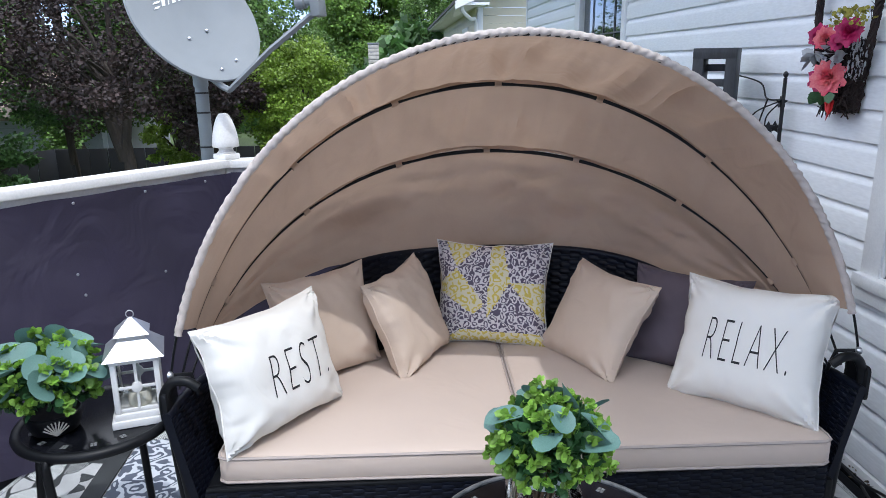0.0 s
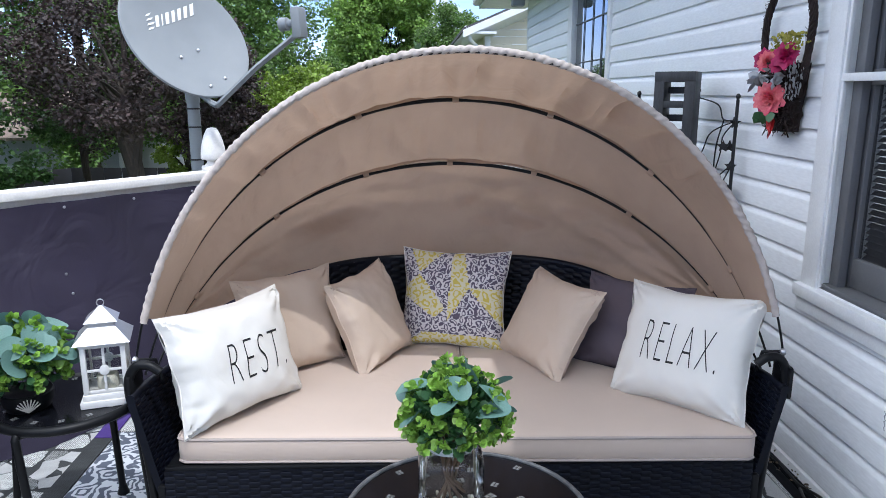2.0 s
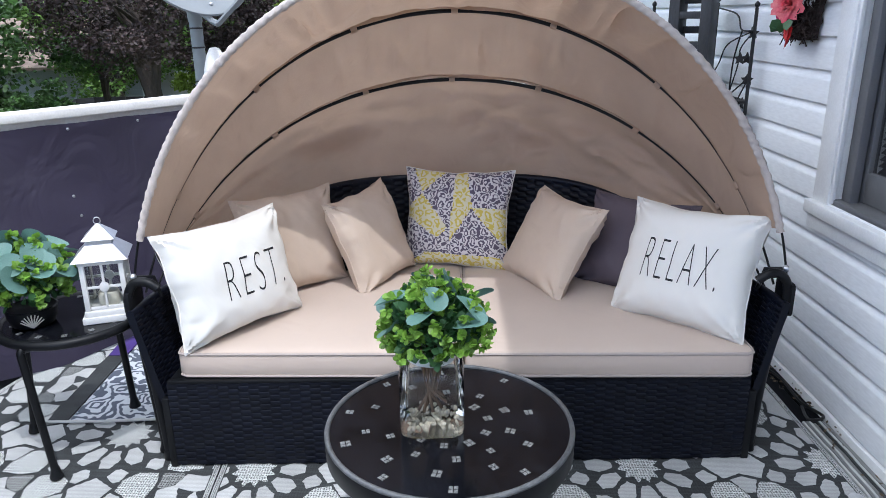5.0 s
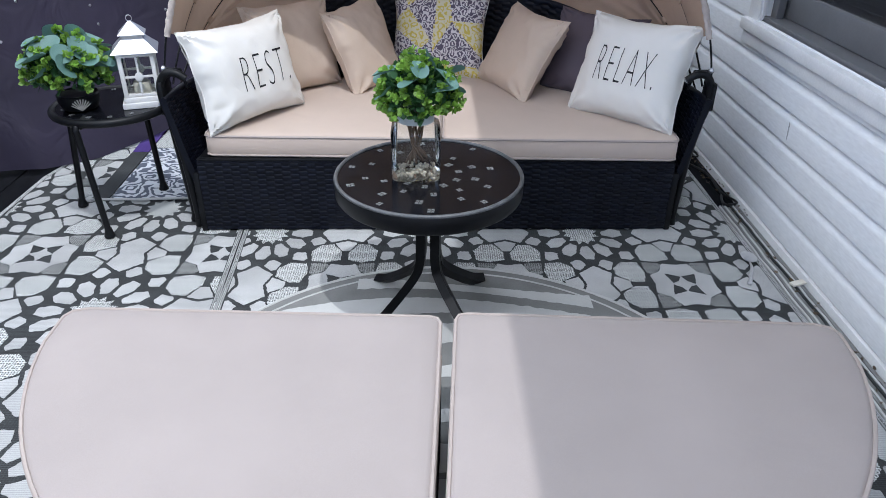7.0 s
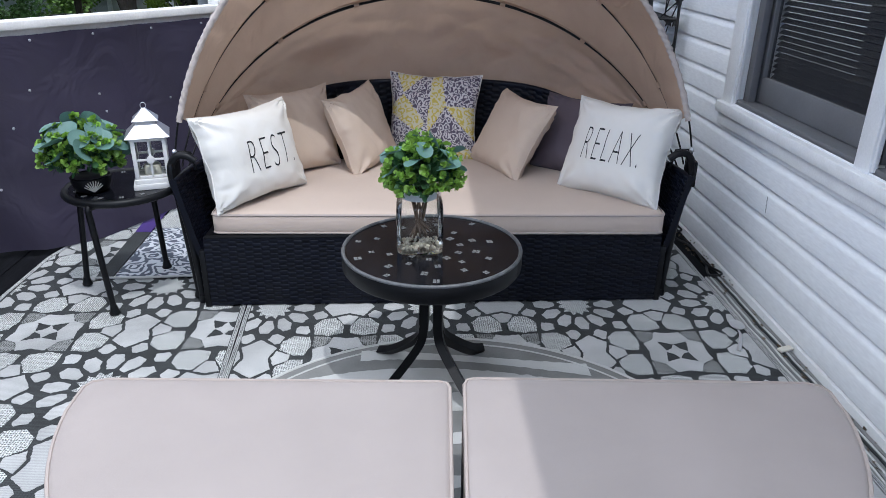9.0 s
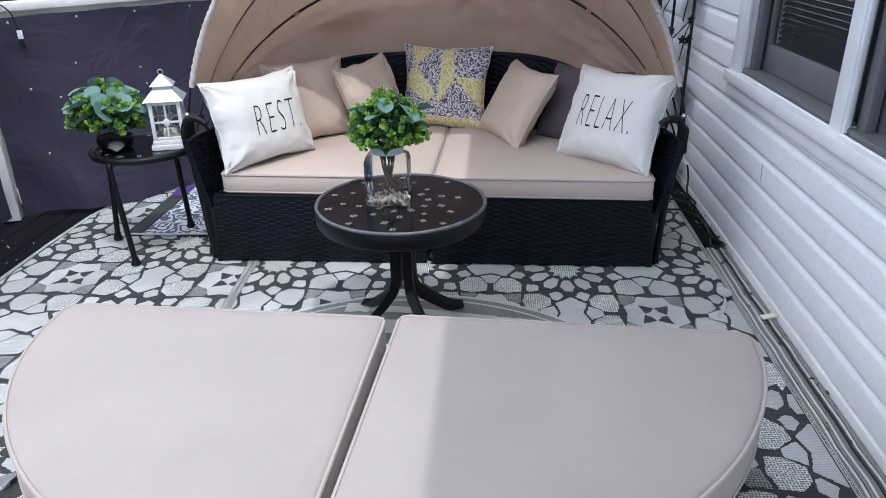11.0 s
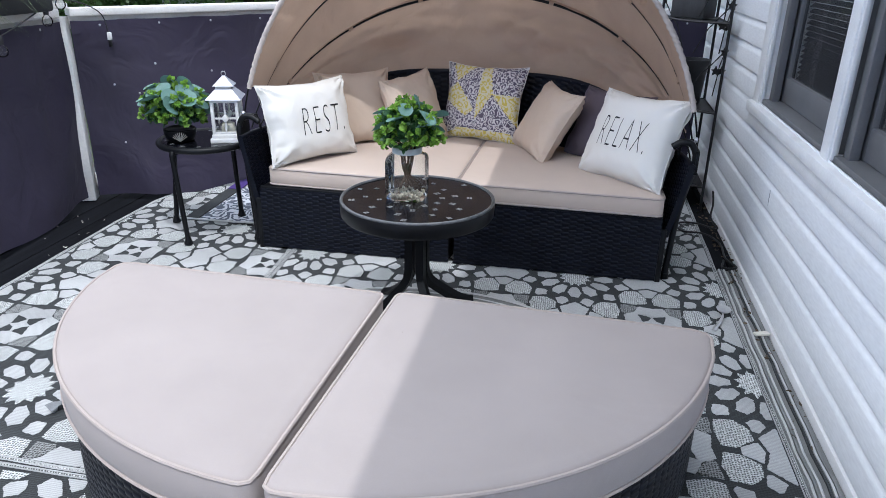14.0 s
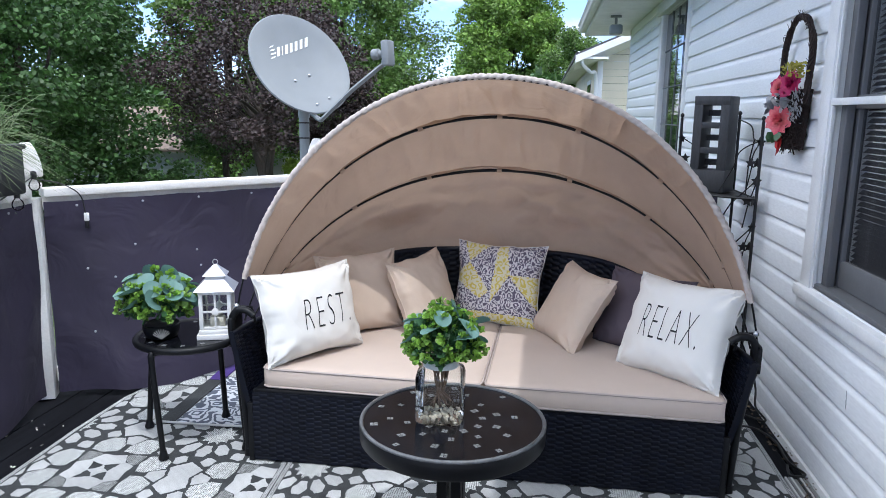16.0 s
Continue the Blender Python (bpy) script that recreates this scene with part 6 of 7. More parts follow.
part("top_wishbone", tube(smooth_line([P1 + Vector((0, 0, 1.24)), P1 + (P3 - P1) * 0.3 + Vector((0, 0, 1.24)), P1 + (P3 - P1) * 0.45 + Vector((0, 0, 1.30)), P3 + Vector((0, 0, 1.33))], 6), 0.0035, 5), IRON, stand)
part("top_wishbone", tube(smooth_line([P1 + (P3 - P1) * 0.28 + Vector((0, 0, 1.24)), P1 + (P3 - P1) * 0.42 + Vector((0, 0, 1.12)), P1 + (P3 - P1) * 0.45 + Vector((0, 0, 0.97))], 6), 0.0035, 5), IRON, stand)

tower = thing("wooden_lantern", "charcoal wooden block lantern with staggered slats", "lantern", pose(1.485, 3.545, 0.969, 0, 0, -32))
part("plinth", box(0.185, 0.150, 0.11, (0, 0, 0.055), 0.004), CHARCOAL, tower, local=True)
for sx in (-1, 1):
    part("upright", box(0.045, 0.135, 0.36, (sx * 0.066, 0, 0.29), 0.003), CHARCOAL, tower, local=True)
part("cap", box(0.178, 0.136, 0.045, (0, 0, 0.452), 0.003), CHARCOAL, tower, local=True)
for k in range(5):
    part("slat", box(0.09, 0.05, 0.030, (0, -0.04 if k % 2 else 0.04, 0.145 + k * 0.062), 0.002), CHARCOAL, tower, local=True)
POTM = material("black plastic pot", (0.015, 0.016, 0.018), 0.5, spread=0.3, bump=0.1)
bp = thing("black_pot", "black plastic plant pot on the stand", "pot", pose(1.52, 3.50, 0.524))
part("pot", lathe([(0.055, 0), (0.058, 0.004), (0.075, 0.20), (0.084, 0.21), (0.086, 0.235), (0.080, 0.235), (0.072, 0.20), (0.05, 0.02)], 28), POTM, bp, local=True)

# ---- planter with grass on the left railing ----
BLADE = material("grey-green grass blade", (0.14, 0.20, 0.085), 0.6, spread=0.35, scale=20, bump=0.1, vary=0.35, trans=0.2)


def rail_planter(y, label, seed):
    plant = thing("rail_planter", label, "planter", pose(-1.58 + 0.012 * (2.1 - y), y, 0.983), group="planters on the railing")
    part("trough", box(0.19, 0.62, 0.20, (0.0, 0.0, 0.10), 0.014), POTM, plant, local=True)
    part("lip", box(0.205, 0.635, 0.022, (0.0, 0.0, 0.196), 0.007), POTM, plant, local=True)
    rng = random.Random(seed)
    gb = []
    for k in range(520):
        o = Vector((rng.uniform(-0.06, 0.06), rng.uniform(-0.27, 0.27), 0.20))
        a = rng.uniform(0, math.tau)
        d = Vector((math.cos(a), math.sin(a), 0))
        ln = rng.uniform(0.30, 0.62)
        up = rng.uniform(0.35, 0.95)
        pts = [o + d * (ln * t * (0.35 + 0.65 * t * (1.2 - up))) + Vector((0, 0, ln * (up * t - (0.55 + 0.4 * (1 - up)) * t * t))) for t in (0, 0.2, 0.4, 0.6, 0.8, 1.0)]
        gb.append(tube(pts, lambda t: 0.0021 * (1.05 - t), 3))
    part("grass", merge(gb), BLADE, plant, "long grey-green grass blades", kind="stuff", local=True)


rail_planter(2.115, "black rail planter with long arching grass by the corner post", 31)
rail_planter(1.43, "black rail planter with long arching grass along the railing", 33)

# ---- string lights ----
string = thing("string_lights", "black cable with clear glass globe bulbs on the railing", "string lights", pose(-1.52, 2.3, 0.9))
cab = smooth_line([(-1.475, 1.25, 0.79), (-1.48, 1.55, 0.802), (-1.485, 1.76, 0.838), (-1.492, 2.06, 0.902), (-1.505, 2.33, 0.985), (-1.535, 2.50, 1.035), (-1.57, 2.575, 1.03), (-1.52, 2.68, 1.0), (-1.46, 2.72, 0.95), (-1.445, 2.735, 0.86)], 6)
part("cable", tube(cab, 0.003, 6), IRON, string)
BULB = glass("bulb glass", (0.99, 0.99, 0.99), 0.04, 1.3)
for q in ((-1.49, 2.065, 0.902), (-1.50, 2.38, 1.0), (-1.545, 2.545, 1.062), (-1.483, 1.765, 0.838), (-1.475, 1.42, 0.80)):
    q = Vector(q)
    part("socket", lathe([(0.011, 0.0), (0.012, 0.01), (0.012, 0.03), (0.005, 0.036)], 12, q - Vector((0, 0, 0.03))), IRON, string)
    b_ = part("bulb", lathe([(0.0, -0.052), (0.012, -0.050), (0.021, -0.040), (0.024, -0.027), (0.020, -0.012), (0.011, -0.002), (0.010, 0.002)], 20, q - Vector((0, 0, 0.03))), BULB, string, "clear globe bulb")
    b_.visible_shadow = False
part("plug", box(0.020, 0.016, 0.038, (-1.444, 2.736, 0.845), 0.004), TRIM, string, "white cable tag")
part("plug_end", box(0.016, 0.014, 0.034, (-1.444, 2.736, 0.808), 0.004), IRON, string)

# ---- small things on the floor and wall ----
spoon = thing("spoon", "steel spoon lying on the rug by the wall", "spoon", pose(1.53, 1.93, 0.010))
STEEL = material("worn spoon steel", (0.62, 0.62, 0.63), 0.35, 0.7, spread=0.08, scale=30, bump=0.02)
sp = lathe([(0.001, -0.004), (0.014, -0.003), (0.024, 0.002), (0.0265, 0.006), (0.022, 0.005), (0.011, 0.001), (0.0, 0.0)], 24)
part("bowl", ([Vector((1.530 + x, 1.950 + y * 1.4, 0.0185 + z)) for x, y, z in sp[0]], sp[1]), STEEL, spoon)
part("handle", tube(smooth_line([(1.522, 1.918, 0.021), (1.514, 1.88, 0.022), (1.492, 1.83, 0.0165), (1.470, 1.785, 0.0145)], 5), lambda t: 0.0035 + 0.0045 * t, 6, flat=0.5), STEEL, spoon)
cable = thing("power_cable", "black power cable coiled behind the daybed", "cable", pose(1.6, 2.9, 0))
part("cord", tube(smooth_line([(1.64, 3.05, 0.16), (1.645, 3.02, 0.10), (1.63, 2.95, 0.05), (1.655, 2.88, 0.015), (1.56, 2.95, 0.014), (1.47, 2.93, 0.014), (1.48, 2.82, 0.014), (1.58, 2.80, 0.014), (1.635, 2.68, 0.014), (1.63, 2.5, 0.014), (1.66, 2.40, 0.014), (1.60, 2.38, 0.016), (1.615, 2.46, 0.018)], 8), 0.005, 7), IRON, cable)
bit = thing("wood_scrap", "small pale wood scrap on the frayed rug edge", "wood scrap", pose(1.635, 1.79, 0.012, 0, 0, 20))
part("chip", box(0.055, 0.022, 0.008, (0, 0, 0.004), 0.001), CANDLE, bit, local=True)
DEBRIS = material("dry leaf litter", (0.10, 0.075, 0.05), 0.9, spread=0.5, scale=30, bump=0.3, vary=0.5)
rng = random.Random(77)
deb = thing("leaf_litter", "dry leaf litter along the wall base", "debris", pose(1.63, 2.0, 0), kind="stuff")
part("litter", leaf_cloud(170, lambda r: (Vector((r.uniform(1.60, 1.675), r.choice((r.uniform(2.2, 3.3), r.uniform(-0.5, 3.3))), 0.008 + r.uniform(0, 0.006))), Vector((r.uniform(-1, 1), r.uniform(-1, 1), r.uniform(-0.1, 0.3)))), 0.016, rng, 0.5), DEBRIS, deb, kind="stuff")

STRAP = material("grey webbing strap", (0.20, 0.21, 0.22), 0.85, spread=0.2, scale=60, fine=300, bump=0.4)
strap = thing("tie_strap", "folded grey fabric tie strap lying on the rug", "strap", pose(-0.47, 0.90, 0.008))
part("band", moved(grid(lambda u, v: (0.085 * u - 0.035, 0.034 * (v - 0.5), 0.004 + 0.006 * math.sin(3.1 * u)), 12, 4), pose(-0.45, 0.905, 0.006, 0, 0, 4)), STRAP, strap)
part("folded_end", moved(grid(lambda u, v: (0.060 * (u - 0.5), 0.032 * (v - 0.5) * (1.2 - 0.5 * u), 0.012 + 0.008 * math.sin(2.6 * u + v)), 10, 4), pose(-0.505, 0.882, 0.006, 0, 0, 62)), STRAP, strap)
lint = thing("lint_specks", "tiny dark lint specks on the faded ottoman cushion", "debris", pose(0.7, 0.7, SEAT), kind="stuff")
part("specks", merge([tube([(x, y, SEAT + 0.003), (x + dx, y - 0.6 * dx, SEAT + 0.0032)], 0.0008, 5) for x, y, dx in ((0.527, 0.886, 0.003), (0.753, 0.777, 0.008), (0.684, 0.510, 0.004), (0.825, 0.497, 0.003), (0.70, 0.92, 0.002), (1.02, 0.66, 0.002))]), DEBRIS, lint, kind="stuff")

petals = thing("fallen_petals", "pale dry petals scattered on the black deck boards", "debris", pose(-1.42, 1.8, 0), kind="stuff")
part("scatter", leaf_cloud(34, lambda r: (Vector((r.uniform(-1.56, -1.31), r.uniform(0.6, 2.6), -0.0065)), Vector((r.uniform(-1, 1), r.uniform(-1, 1), r.uniform(0.0, 0.12)))), 0.013, rng, 0.5), CANDLE, petals, kind="stuff")

sec = thing("security_light", "grey outdoor security light under the soffit", "light fixture", pose(1.36, 7.9, 2.40))
part("mount", lathe([(0.06, -0.02), (0.06, 0.0), (0.01, 0.0)], 18), LEADGREY, sec, local=True)
part("neck", tube([(0, 0, -0.01), (0.0, -0.01, -0.09)], 0.015, 8), LEADGREY, sec, local=True)
part("head", box(0.13, 0.15, 0.10, (0, -0.03, -0.15), 0.02, rot=None), LEADGREY, sec, local=True)

# ---- neighbour's house, chimney, far fence ----
YELLOWSIDE = material("pale yellow siding", (0.66, 0.61, 0.47), 0.6, spread=0.05, scale=3, fine=60, bump=0.05)
NX = 4.82
nb = thing("neighbour_house", "neighbouring house with pale yellow siding and white eaves", "house", pose(NX - 0.35, 18, -0.75))
for k in range(26):
    z = -0.75 + k * 0.135
    half = 3.2 if z < 2.4 else max(0.0, 3.2 - (z - 2.4) / 0.42)
    if half > 0.1:
        part("siding_course", box(2 * half, 0.03, 0.13, (NX, 14.0 + 0.004 * (k % 2), z + 0.065), 0.0, rot=None), YELLOWSIDE, nb, smooth=False)
    if z < 2.4:
        part("side_course", box(0.03, 9.0, 0.13, (NX - 3.2, 18.5, z + 0.065), 0.0), YELLOWSIDE, nb, smooth=False)
part("corner_board", box(0.10, 0.06, 3.2, (NX - 3.15, 13.985, 0.85), 0.004), TRIM, nb)
part("soffit", box(0.5, 11.6, 0.04, (NX - 3.3, 19.2, 2.38), 0.0), TRIM, nb)
part("gutter", box(0.12, 11.6, 0.13, (NX - 3.56, 19.2, 2.43), 0.02), TRIM, nb)
for sgn in (-1, 1):
    part("roof_slope", ([(NX + sgn * 3.65, 13.4, 2.46), (NX + sgn * 3.65, 25, 2.46), (NX, 25, 4.0), (NX, 13.4, 4.0), (NX + sgn * 3.65, 13.4, 2.40), (NX + sgn * 3.65, 25, 2.40), (NX, 25, 3.94), (NX, 13.4, 3.94)],
                       [(0, 1, 2, 3), (4, 5, 6, 7), (0, 3, 7, 4), (0, 1, 5, 4)]), SHINGLE, nb, smooth=False)
    part("rake_board", ([(NX + sgn * 3.65, 13.38, 2.42), (NX, 13.38, 3.96), (NX, 13.38, 3.83), (NX + sgn * 3.65, 13.38, 2.29), (NX + sgn * 3.65, 14.0, 2.40), (NX, 14.0, 3.94), (NX, 14.0, 3.72), (NX + sgn * 3.65, 14.0, 2.18)],
                       [(0, 1, 2, 3), (3, 2, 6, 7), (0, 1, 5, 4)]), TRIM, nb, smooth=False)
part("downspout", tube(smooth_line([(NX - 3.53, 13.5, 2.40), (NX - 3.51, 13.5, 2.26), (NX - 3.35, 13.7, 2.14), (NX - 3.23, 13.94, 2.05), (NX - 3.22, 13.95, 1.0), (NX - 3.22, 13.95, -0.7)], 6), 0.035, 8), TRIM, nb, "white downspout")
part("side_window", box(0.02, 0.9, 1.0, (NX - 3.22, 16.0, 1.5), 0.0), DARKPANE, nb, smooth=False)
part("window_surround", box(0.03, 1.1, 0.08, (NX - 3.225, 16.0, 2.04), 0.0), TRIM, nb, smooth=False)
CREAMBRICK = material("cream brick", (0.50, 0.47, 0.43), 0.85, spread=0.25, scale=12, fine=60, bump=0.4, vary=0.2)
chim = thing("chimney", "cream brick chimney stack beyond the trees", "chimney", pose(-0.31, 15, -0.75))
part("stack", box(0.185, 0.185, 2.50, (0, 0, 1.25), 0.0), LEADGREY, chim, local=True)
for k in range(28):
    part("brick_course", box(0.205, 0.205, 0.062, (0, 0, 0.53 + k * 0.0715), 0.006), CREAMBRICK, chim, local=True)
part("cap", box(0.225, 0.225, 0.035, (0, 0, 2.515), 0.006), LEADGREY, chim, local=True)
ff = thing("far_fence", "dark board fence at the end of the garden", "fence", pose(-6, 12.2, -0.75), kind="structure")
for k in range(26):
    part("fence_board", box(0.28, 0.03, 0.87, (-5.25 + 0.29 * k, 12.2 + 0.01 * (k % 2), -0.315), 0.004), IRON, ff)
for k in range(24):
    part("fence_board", box(0.28, 0.03, 0.87, (-5.42 - 0.205 * k, 12.05 - 0.205 * k, -0.315), 0.004, rot=Matrix.Rotation(math.pi / 4, 4, "Z")), IRON, ff)
TANROOF = material("tan asphalt shingles", (0.22, 0.17, 0.14), 0.9, spread=0.3, scale=6, fine=40, bump=0.5, dist=0.01)
GREYSIDE = material("pale grey siding", (0.42, 0.44, 0.46), 0.6, spread=0.06, scale=3, fine=60, bump=0.05)
gh = thing("low_house", "low pale grey house with a tan shingle roof behind the fence", "house", pose(-8.6, 18, -0.75))
for k in range(9):
    part("siding_course", box(5.2, 0.03, 0.125, (-8.6, 16.0 + 0.006 * (k % 2), -0.69 + 0.13 * k), 0.0), GREYSIDE, gh, smooth=False)
part("end_wall", box(0.06, 4.2, 1.17, (-6.03, 18.1, -0.165), 0.0), GREYSIDE, gh, smooth=False)
part("corner_board", box(0.09, 0.05, 1.17, (-6.04, 15.985, -0.165), 0.003), TRIM, gh)
part("window", box(0.55, 0.03, 0.5, (-6.75, 15.985, -0.05), 0.004), DARKPANE, gh)
part("roof_front", ([(-11.4, 15.6, 0.40), (-5.8, 15.6, 0.40), (-5.8, 18.1, 1.40), (-11.4, 18.1, 1.40), (-11.4, 15.6, 0.34), (-5.8, 15.6, 0.34), (-5.8, 18.1, 1.34), (-11.4, 18.1, 1.34)], [(0, 1, 2, 3), (7, 6, 5, 4), (0, 4, 5, 1), (1, 5, 6, 2), (0, 3, 7, 4)]), TANROOF, gh, smooth=False)
part("roof_rear", ([(-11.4, 20.6, 0.40), (-5.8, 20.6, 0.40), (-5.8, 18.1, 1.40), (-11.4, 18.1, 1.40), (-11.4, 20.6, 0.34), (-5.8, 20.6, 0.34), (-5.8, 18.1, 1.34), (-11.4, 18.1, 1.34)], [(3, 2, 1, 0), (4, 5, 6, 7), (1, 5, 4, 0), (2, 6, 5, 1), (4, 7, 3, 0)]), TANROOF, gh, smooth=False)

# ---- trees ----
BARK = material("dark bark", (0.045, 0.035, 0.028), 0.9, spread=0.4, scale=8, fine=60, bump=0.8, dist=0.01, stretch=(1, 1, 0.3))
PLUM = material("purple plum leaf", (0.038, 0.024, 0.023), 0.55, spread=0.4, scale=1.2, fine=20, bump=0.0, vary=0.6, trans=0.2)
MAPLE = material("maple leaf green", (0.105, 0.190, 0.040), 0.5, spread=0.35, scale=1.0, fine=20, bump=0.0, vary=0.45, trans=0.3)
# shade on the dimmer trees is put into this darker leaf colour
DARKGREEN = material("tree green darkened for shade", (0.060, 0.130, 0.032), 0.5, spread=0.4, scale=0.8, fine=20, bump=0.0, vary=0.5, trans=0.25)
# sunlight on the crown is put into this lighter leaf colour
BRIGHT = material("maple leaf green lightened for sun", (0.165, 0.275, 0.050), 0.5, spread=0.35, scale=1.0, fine=20, bump=0.0, vary=0.45, trans=0.3)
YELGREEN = material("yellow-green shrub leaf", (0.17, 0.26, 0.03), 0.5, spread=0.35, scale=1.5, fine=20, bump=0.0, vary=0.4, trans=0.3)


def tree(name, label, at, rx, cz, rz, mat, leaf=0.09, clumps=150, per=60, seed=1, trunk=0.10, category="tree", limbs=(), spread=1.0):
    """Trunk and limbs under a crown of leaf clumps with gaps and an uneven outline."""
    rng = random.Random(seed)
    nrng = np.random.default_rng(seed)
    base = Vector((*at, -0.75))
    th = thing(name, label, category, Matrix.Translation(base))
    ctr = Vector((at[0], at[1], cz))
    fork = base + Vector((0, 0, max(0.35, (cz - rz * 0.75) + 0.75)))
    part("trunk", tube(smooth_line([base, base.lerp(fork, 0.5) + Vector((0.05, 0.02, 0)), fork, ctr + Vector((0, 0, rz * 0.3))], 5), lambda t: trunk * (1.15 - 0.85 * t), 9), BARK, th)
    cents = []
    for k in range(clumps):
        d = Vector(nrng.normal(size=3)).normalized()
        k_ = rng.uniform(0.35, 1.0) ** 0.6 * (1 + 0.22 * noise.noise(d * 2.1 + Vector((seed, 0, 0))))
        p = ctr + Vector((d.x * rx * k_, d.y * rx * k_, d.z * rz * k_))
        cents.append(p)
    for p in (Vector(q) for q in limbs):
        mid = fork.lerp(p, 0.5) + Vector((0.05, 0, -0.05))
        part("limb", tube(smooth_line([base.lerp(fork, 0.6), fork.lerp(mid, 0.4), mid, p], 5), lambda t: trunk * 0.72 * (1.1 - 0.8 * t), 7), BARK, th)
        for j in range(5):
            a = mid.lerp(p, rng.uniform(-0.4, 0.9))
            part("twig", tube(smooth_line([a, a + Vector((rng.uniform(-0.25, 0.25), rng.uniform(-0.2, 0.2), 0.18)), a + Vector((rng.uniform(-0.6, 0.6), rng.uniform(-0.4, 0.4), rng.uniform(0.2, 0.6)))], 4), lambda t: trunk * 0.16 * (1.1 - t), 5), BARK, th)
    for k in range(9):
        p = cents[k * clumps // 9]
        part("limb", tube(smooth_line([fork.lerp(ctr, rng.uniform(0, 0.6)), fork.lerp(p, 0.5) + Vector((0, 0, 0.15)), p], 4), lambda t: trunk * 0.4 * (1.1 - t), 6), BARK, th)
    C = np.array([tuple(c) for c in cents])
    per = per * 4
    n = clumps * per
    off = nrng.normal(size=(n, 3))
    off /= np.linalg.norm(off, axis=1)[:, None]
    off *= (nrng.uniform(0.25, 1.0, n) ** 0.5)[:, None]
    pos = np.repeat(C, per, axis=0) + off * np.array([1.0, 1.0, 0.7]) * (rx * spread * nrng.uniform(0.14, 0.30, clumps)).repeat(per)[:, None]
    leaf = leaf * 0.56
    d = nrng.normal(size=(n, 3)) * np.array([1, 1, 0.55]) + np.array([0, 0, -0.25])
    d /= np.linalg.norm(d, axis=1)[:, None]
    e = np.cross(d, nrng.normal(size=(n, 3)))
    e /= np.linalg.norm(e, axis=1)[:, None]
    s_ = (leaf * nrng.uniform(0.6, 1.3, n))[:, None]
    V = np.stack([pos, pos + d * s_ * 0.5 + e * s_ * 0.36, pos + d * s_, pos + d * s_ * 0.5 - e * s_ * 0.36], axis=1).reshape(-1, 3)
    me = bpy.data.meshes.new("crown")
    me.from_pydata(V.tolist(), [], np.arange(4 * n).reshape(-1, 4).tolist())
    part("crown", me, mat, th, kind="stuff")
    return th


tree("plum_tree", "purple-leaved plum tree with spreading limbs behind the fence", (-3.15, 9.2), 1.50, 1.78, 1.05, PLUM, 0.085, 112, 52, 3, 0.085, limbs=((-4.35, 9.0, 1.45), (-2.95, 9.4, 1.7), (-3.75, 9.3, 1.75), (-2.45, 9.0, 1.45)), spread=0.82)
tree("plum_tree", "small purple-leaved plum tree beside its larger neighbour", (-2.25, 9.9), 0.72, 1.10, 0.80, PLUM, 0.085, 70, 52, 4, 0.05, limbs=((-2.5, 9.8, 1.0), (-1.95, 9.9, 1.1)))
tree("young_tree", "thin-stemmed young green tree under the plum tree", (-4.25, 10.3), 0.70, 0.92, 0.30, DARKGREEN, 0.09, 34, 45, 21, 0.035, limbs=((-4.55, 10.3, 0.9), (-3.95, 10.3, 0.95), (-4.2, 10.1, 0.9)))
tree("shrub", "bright green shrub at the foot of the plum tree", (-2.95, 10.6), 0.42, 0.38, 0.36, YELGREEN, 0.08, 46, 45, 22, 0.03, "shrub")
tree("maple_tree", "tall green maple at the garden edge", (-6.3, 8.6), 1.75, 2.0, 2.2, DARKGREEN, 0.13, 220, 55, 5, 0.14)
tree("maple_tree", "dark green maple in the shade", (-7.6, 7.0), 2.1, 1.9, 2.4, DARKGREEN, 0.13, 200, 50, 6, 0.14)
tree("shrub", "low dark green shrub below the fence", (-4.75, 8.9), 0.62, 0.20, 0.52, DARKGREEN, 0.10, 80, 45, 7, 0.05, "shrub")
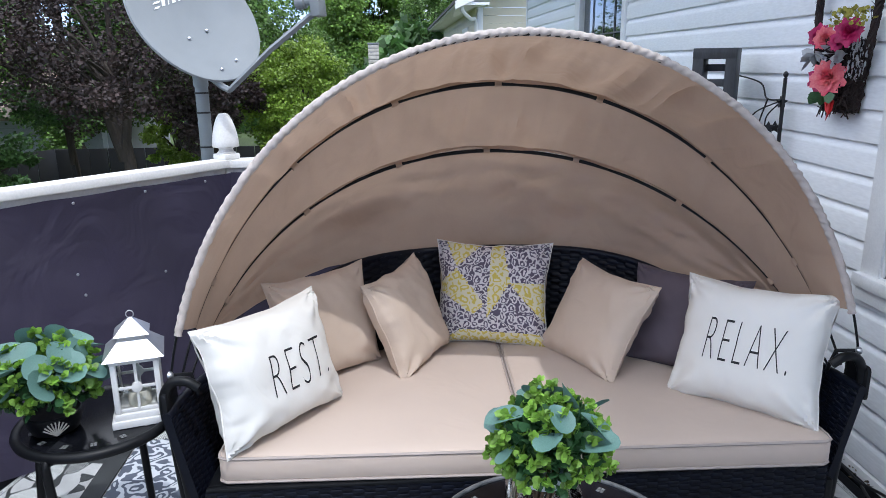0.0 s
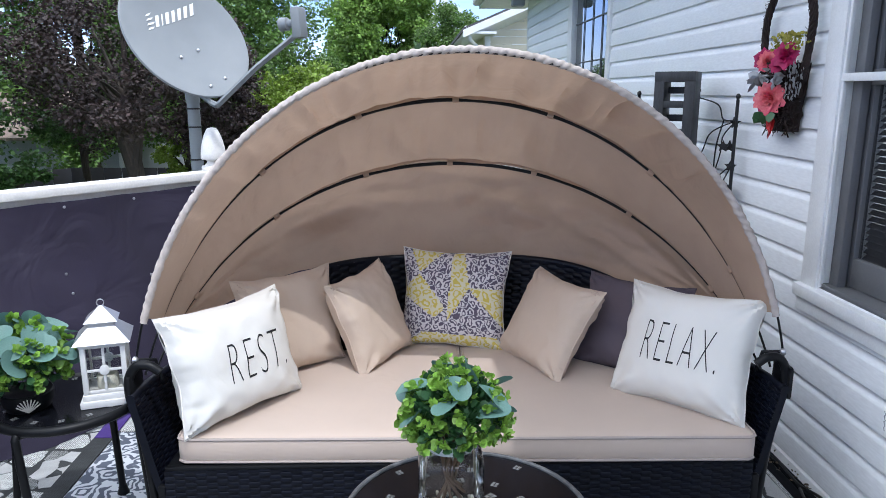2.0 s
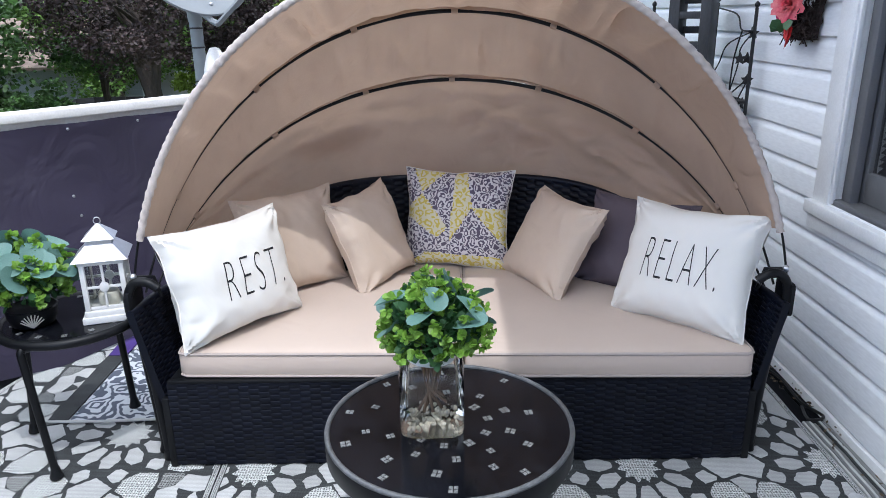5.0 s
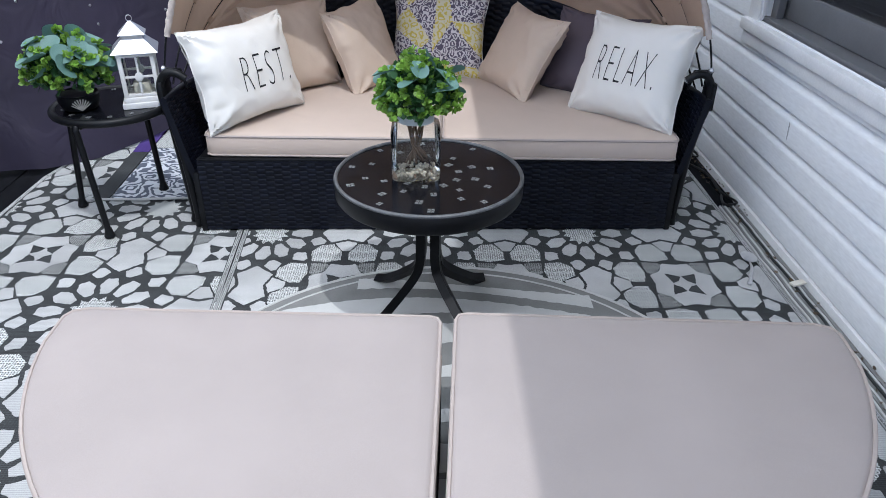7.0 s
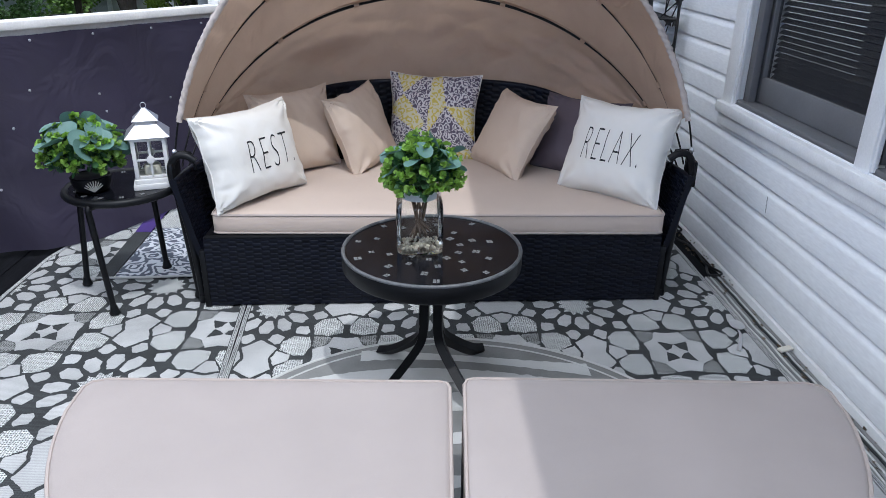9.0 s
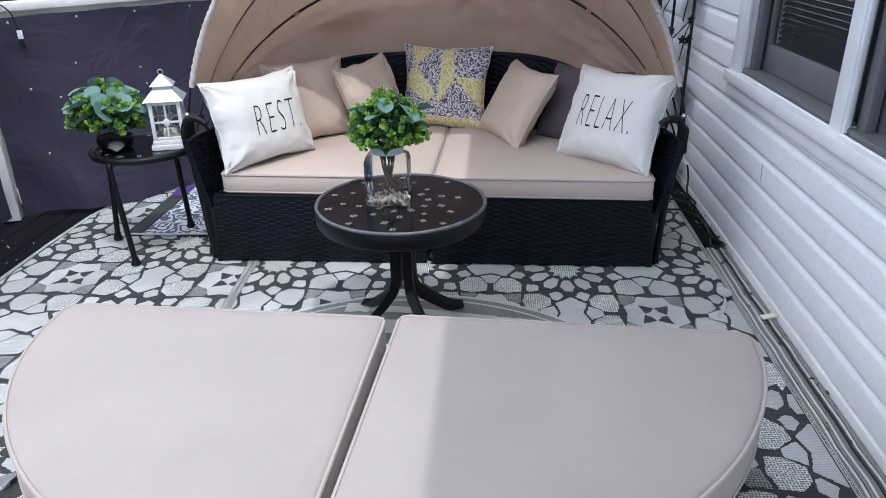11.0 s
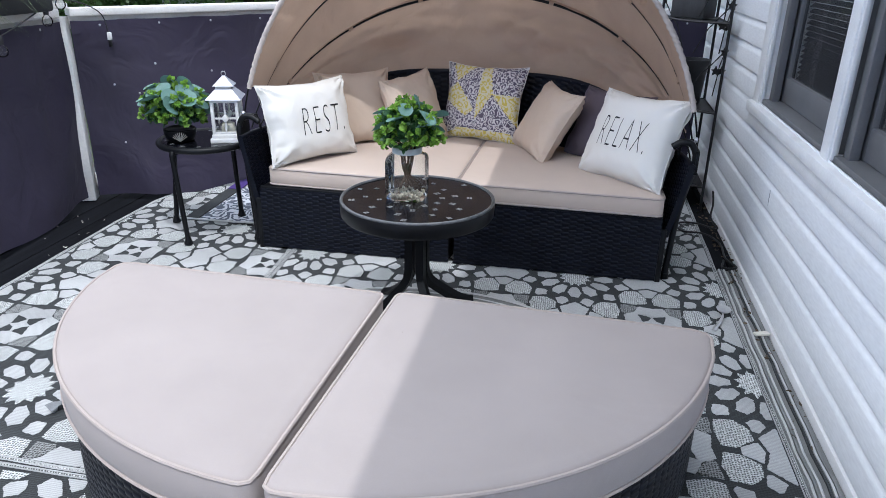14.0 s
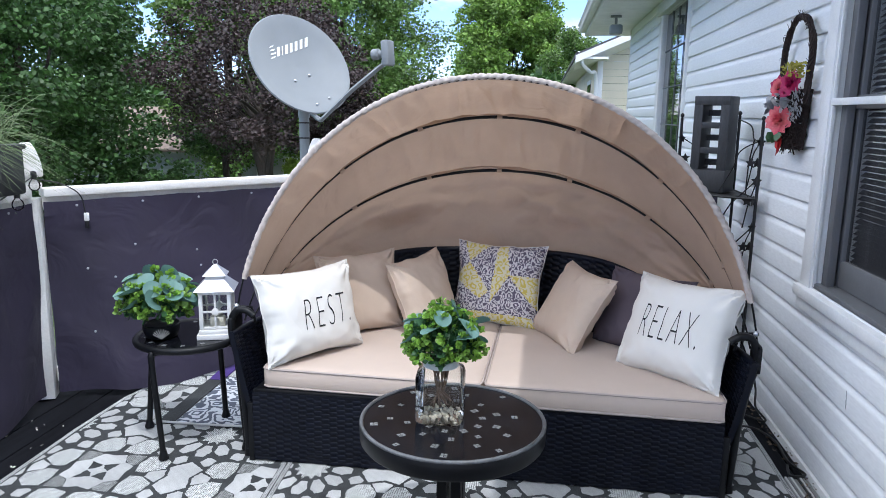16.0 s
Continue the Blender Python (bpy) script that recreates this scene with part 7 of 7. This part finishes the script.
tree("shrub", "yellow-green shrub behind the dish", (-1.15, 10.4), 0.80, 0.80, 0.88, YELGREEN, 0.08, 150, 60, 8, 0.05, "shrub")
tree("maple_tree", "tall green tree beyond the plum tree", (-4.25, 17.0), 2.3, 2.7, 2.9, MAPLE, 0.15, 340, 55, 9, 0.15)
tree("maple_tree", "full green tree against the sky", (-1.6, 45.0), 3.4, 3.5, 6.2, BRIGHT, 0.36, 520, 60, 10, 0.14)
tree("maple_tree", "bright green tree beside its neighbours", (-2.3, 18.5), 1.2, 1.0, 1.15, MAPLE, 0.13, 150, 55, 11, 0.12)
tree("maple_tree", "distant green tree past the neighbouring roof", (1.6, 27.0), 1.5, 2.6, 1.9, MAPLE, 0.17, 120, 50, 12, 0.15)
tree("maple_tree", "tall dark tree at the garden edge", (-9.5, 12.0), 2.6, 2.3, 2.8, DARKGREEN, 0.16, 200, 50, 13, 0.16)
tree("maple_tree", "green tree among others", (-6.0, 14.5), 1.55, 2.2, 2.5, MAPLE, 0.16, 190, 50, 14, 0.16)
nr = np.random.default_rng(5)
n = 26000
X = nr.uniform(-34, 8, n)
topz = 2.0 + 0.8 * np.sin(X * 0.7) + 0.5 * np.sin(X * 1.9 + 1)
pos = np.stack([X, nr.uniform(24, 28, n), -0.7 + (topz + 0.7) * nr.uniform(0, 1, n) ** 0.8], axis=1)
d = nr.normal(size=(n, 3))
d /= np.linalg.norm(d, axis=1)[:, None]
e = np.cross(d, nr.normal(size=(n, 3)))
e /= np.linalg.norm(e, axis=1)[:, None]
s_ = nr.uniform(0.2, 0.5, n)[:, None]
V = np.stack([pos, pos + d * s_ * 0.5 + e * s_ * 0.4, pos + d * s_, pos + d * s_ * 0.5 - e * s_ * 0.4], axis=1).reshape(-1, 3)
me = bpy.data.meshes.new("far_woods")
me.from_pydata(V.tolist(), [], np.arange(4 * n).reshape(-1, 4).tolist())
fw = part("far_woods", me, DARKGREEN, None, kind="stuff")
tagged(fw, "far line of dark green trees", "trees")
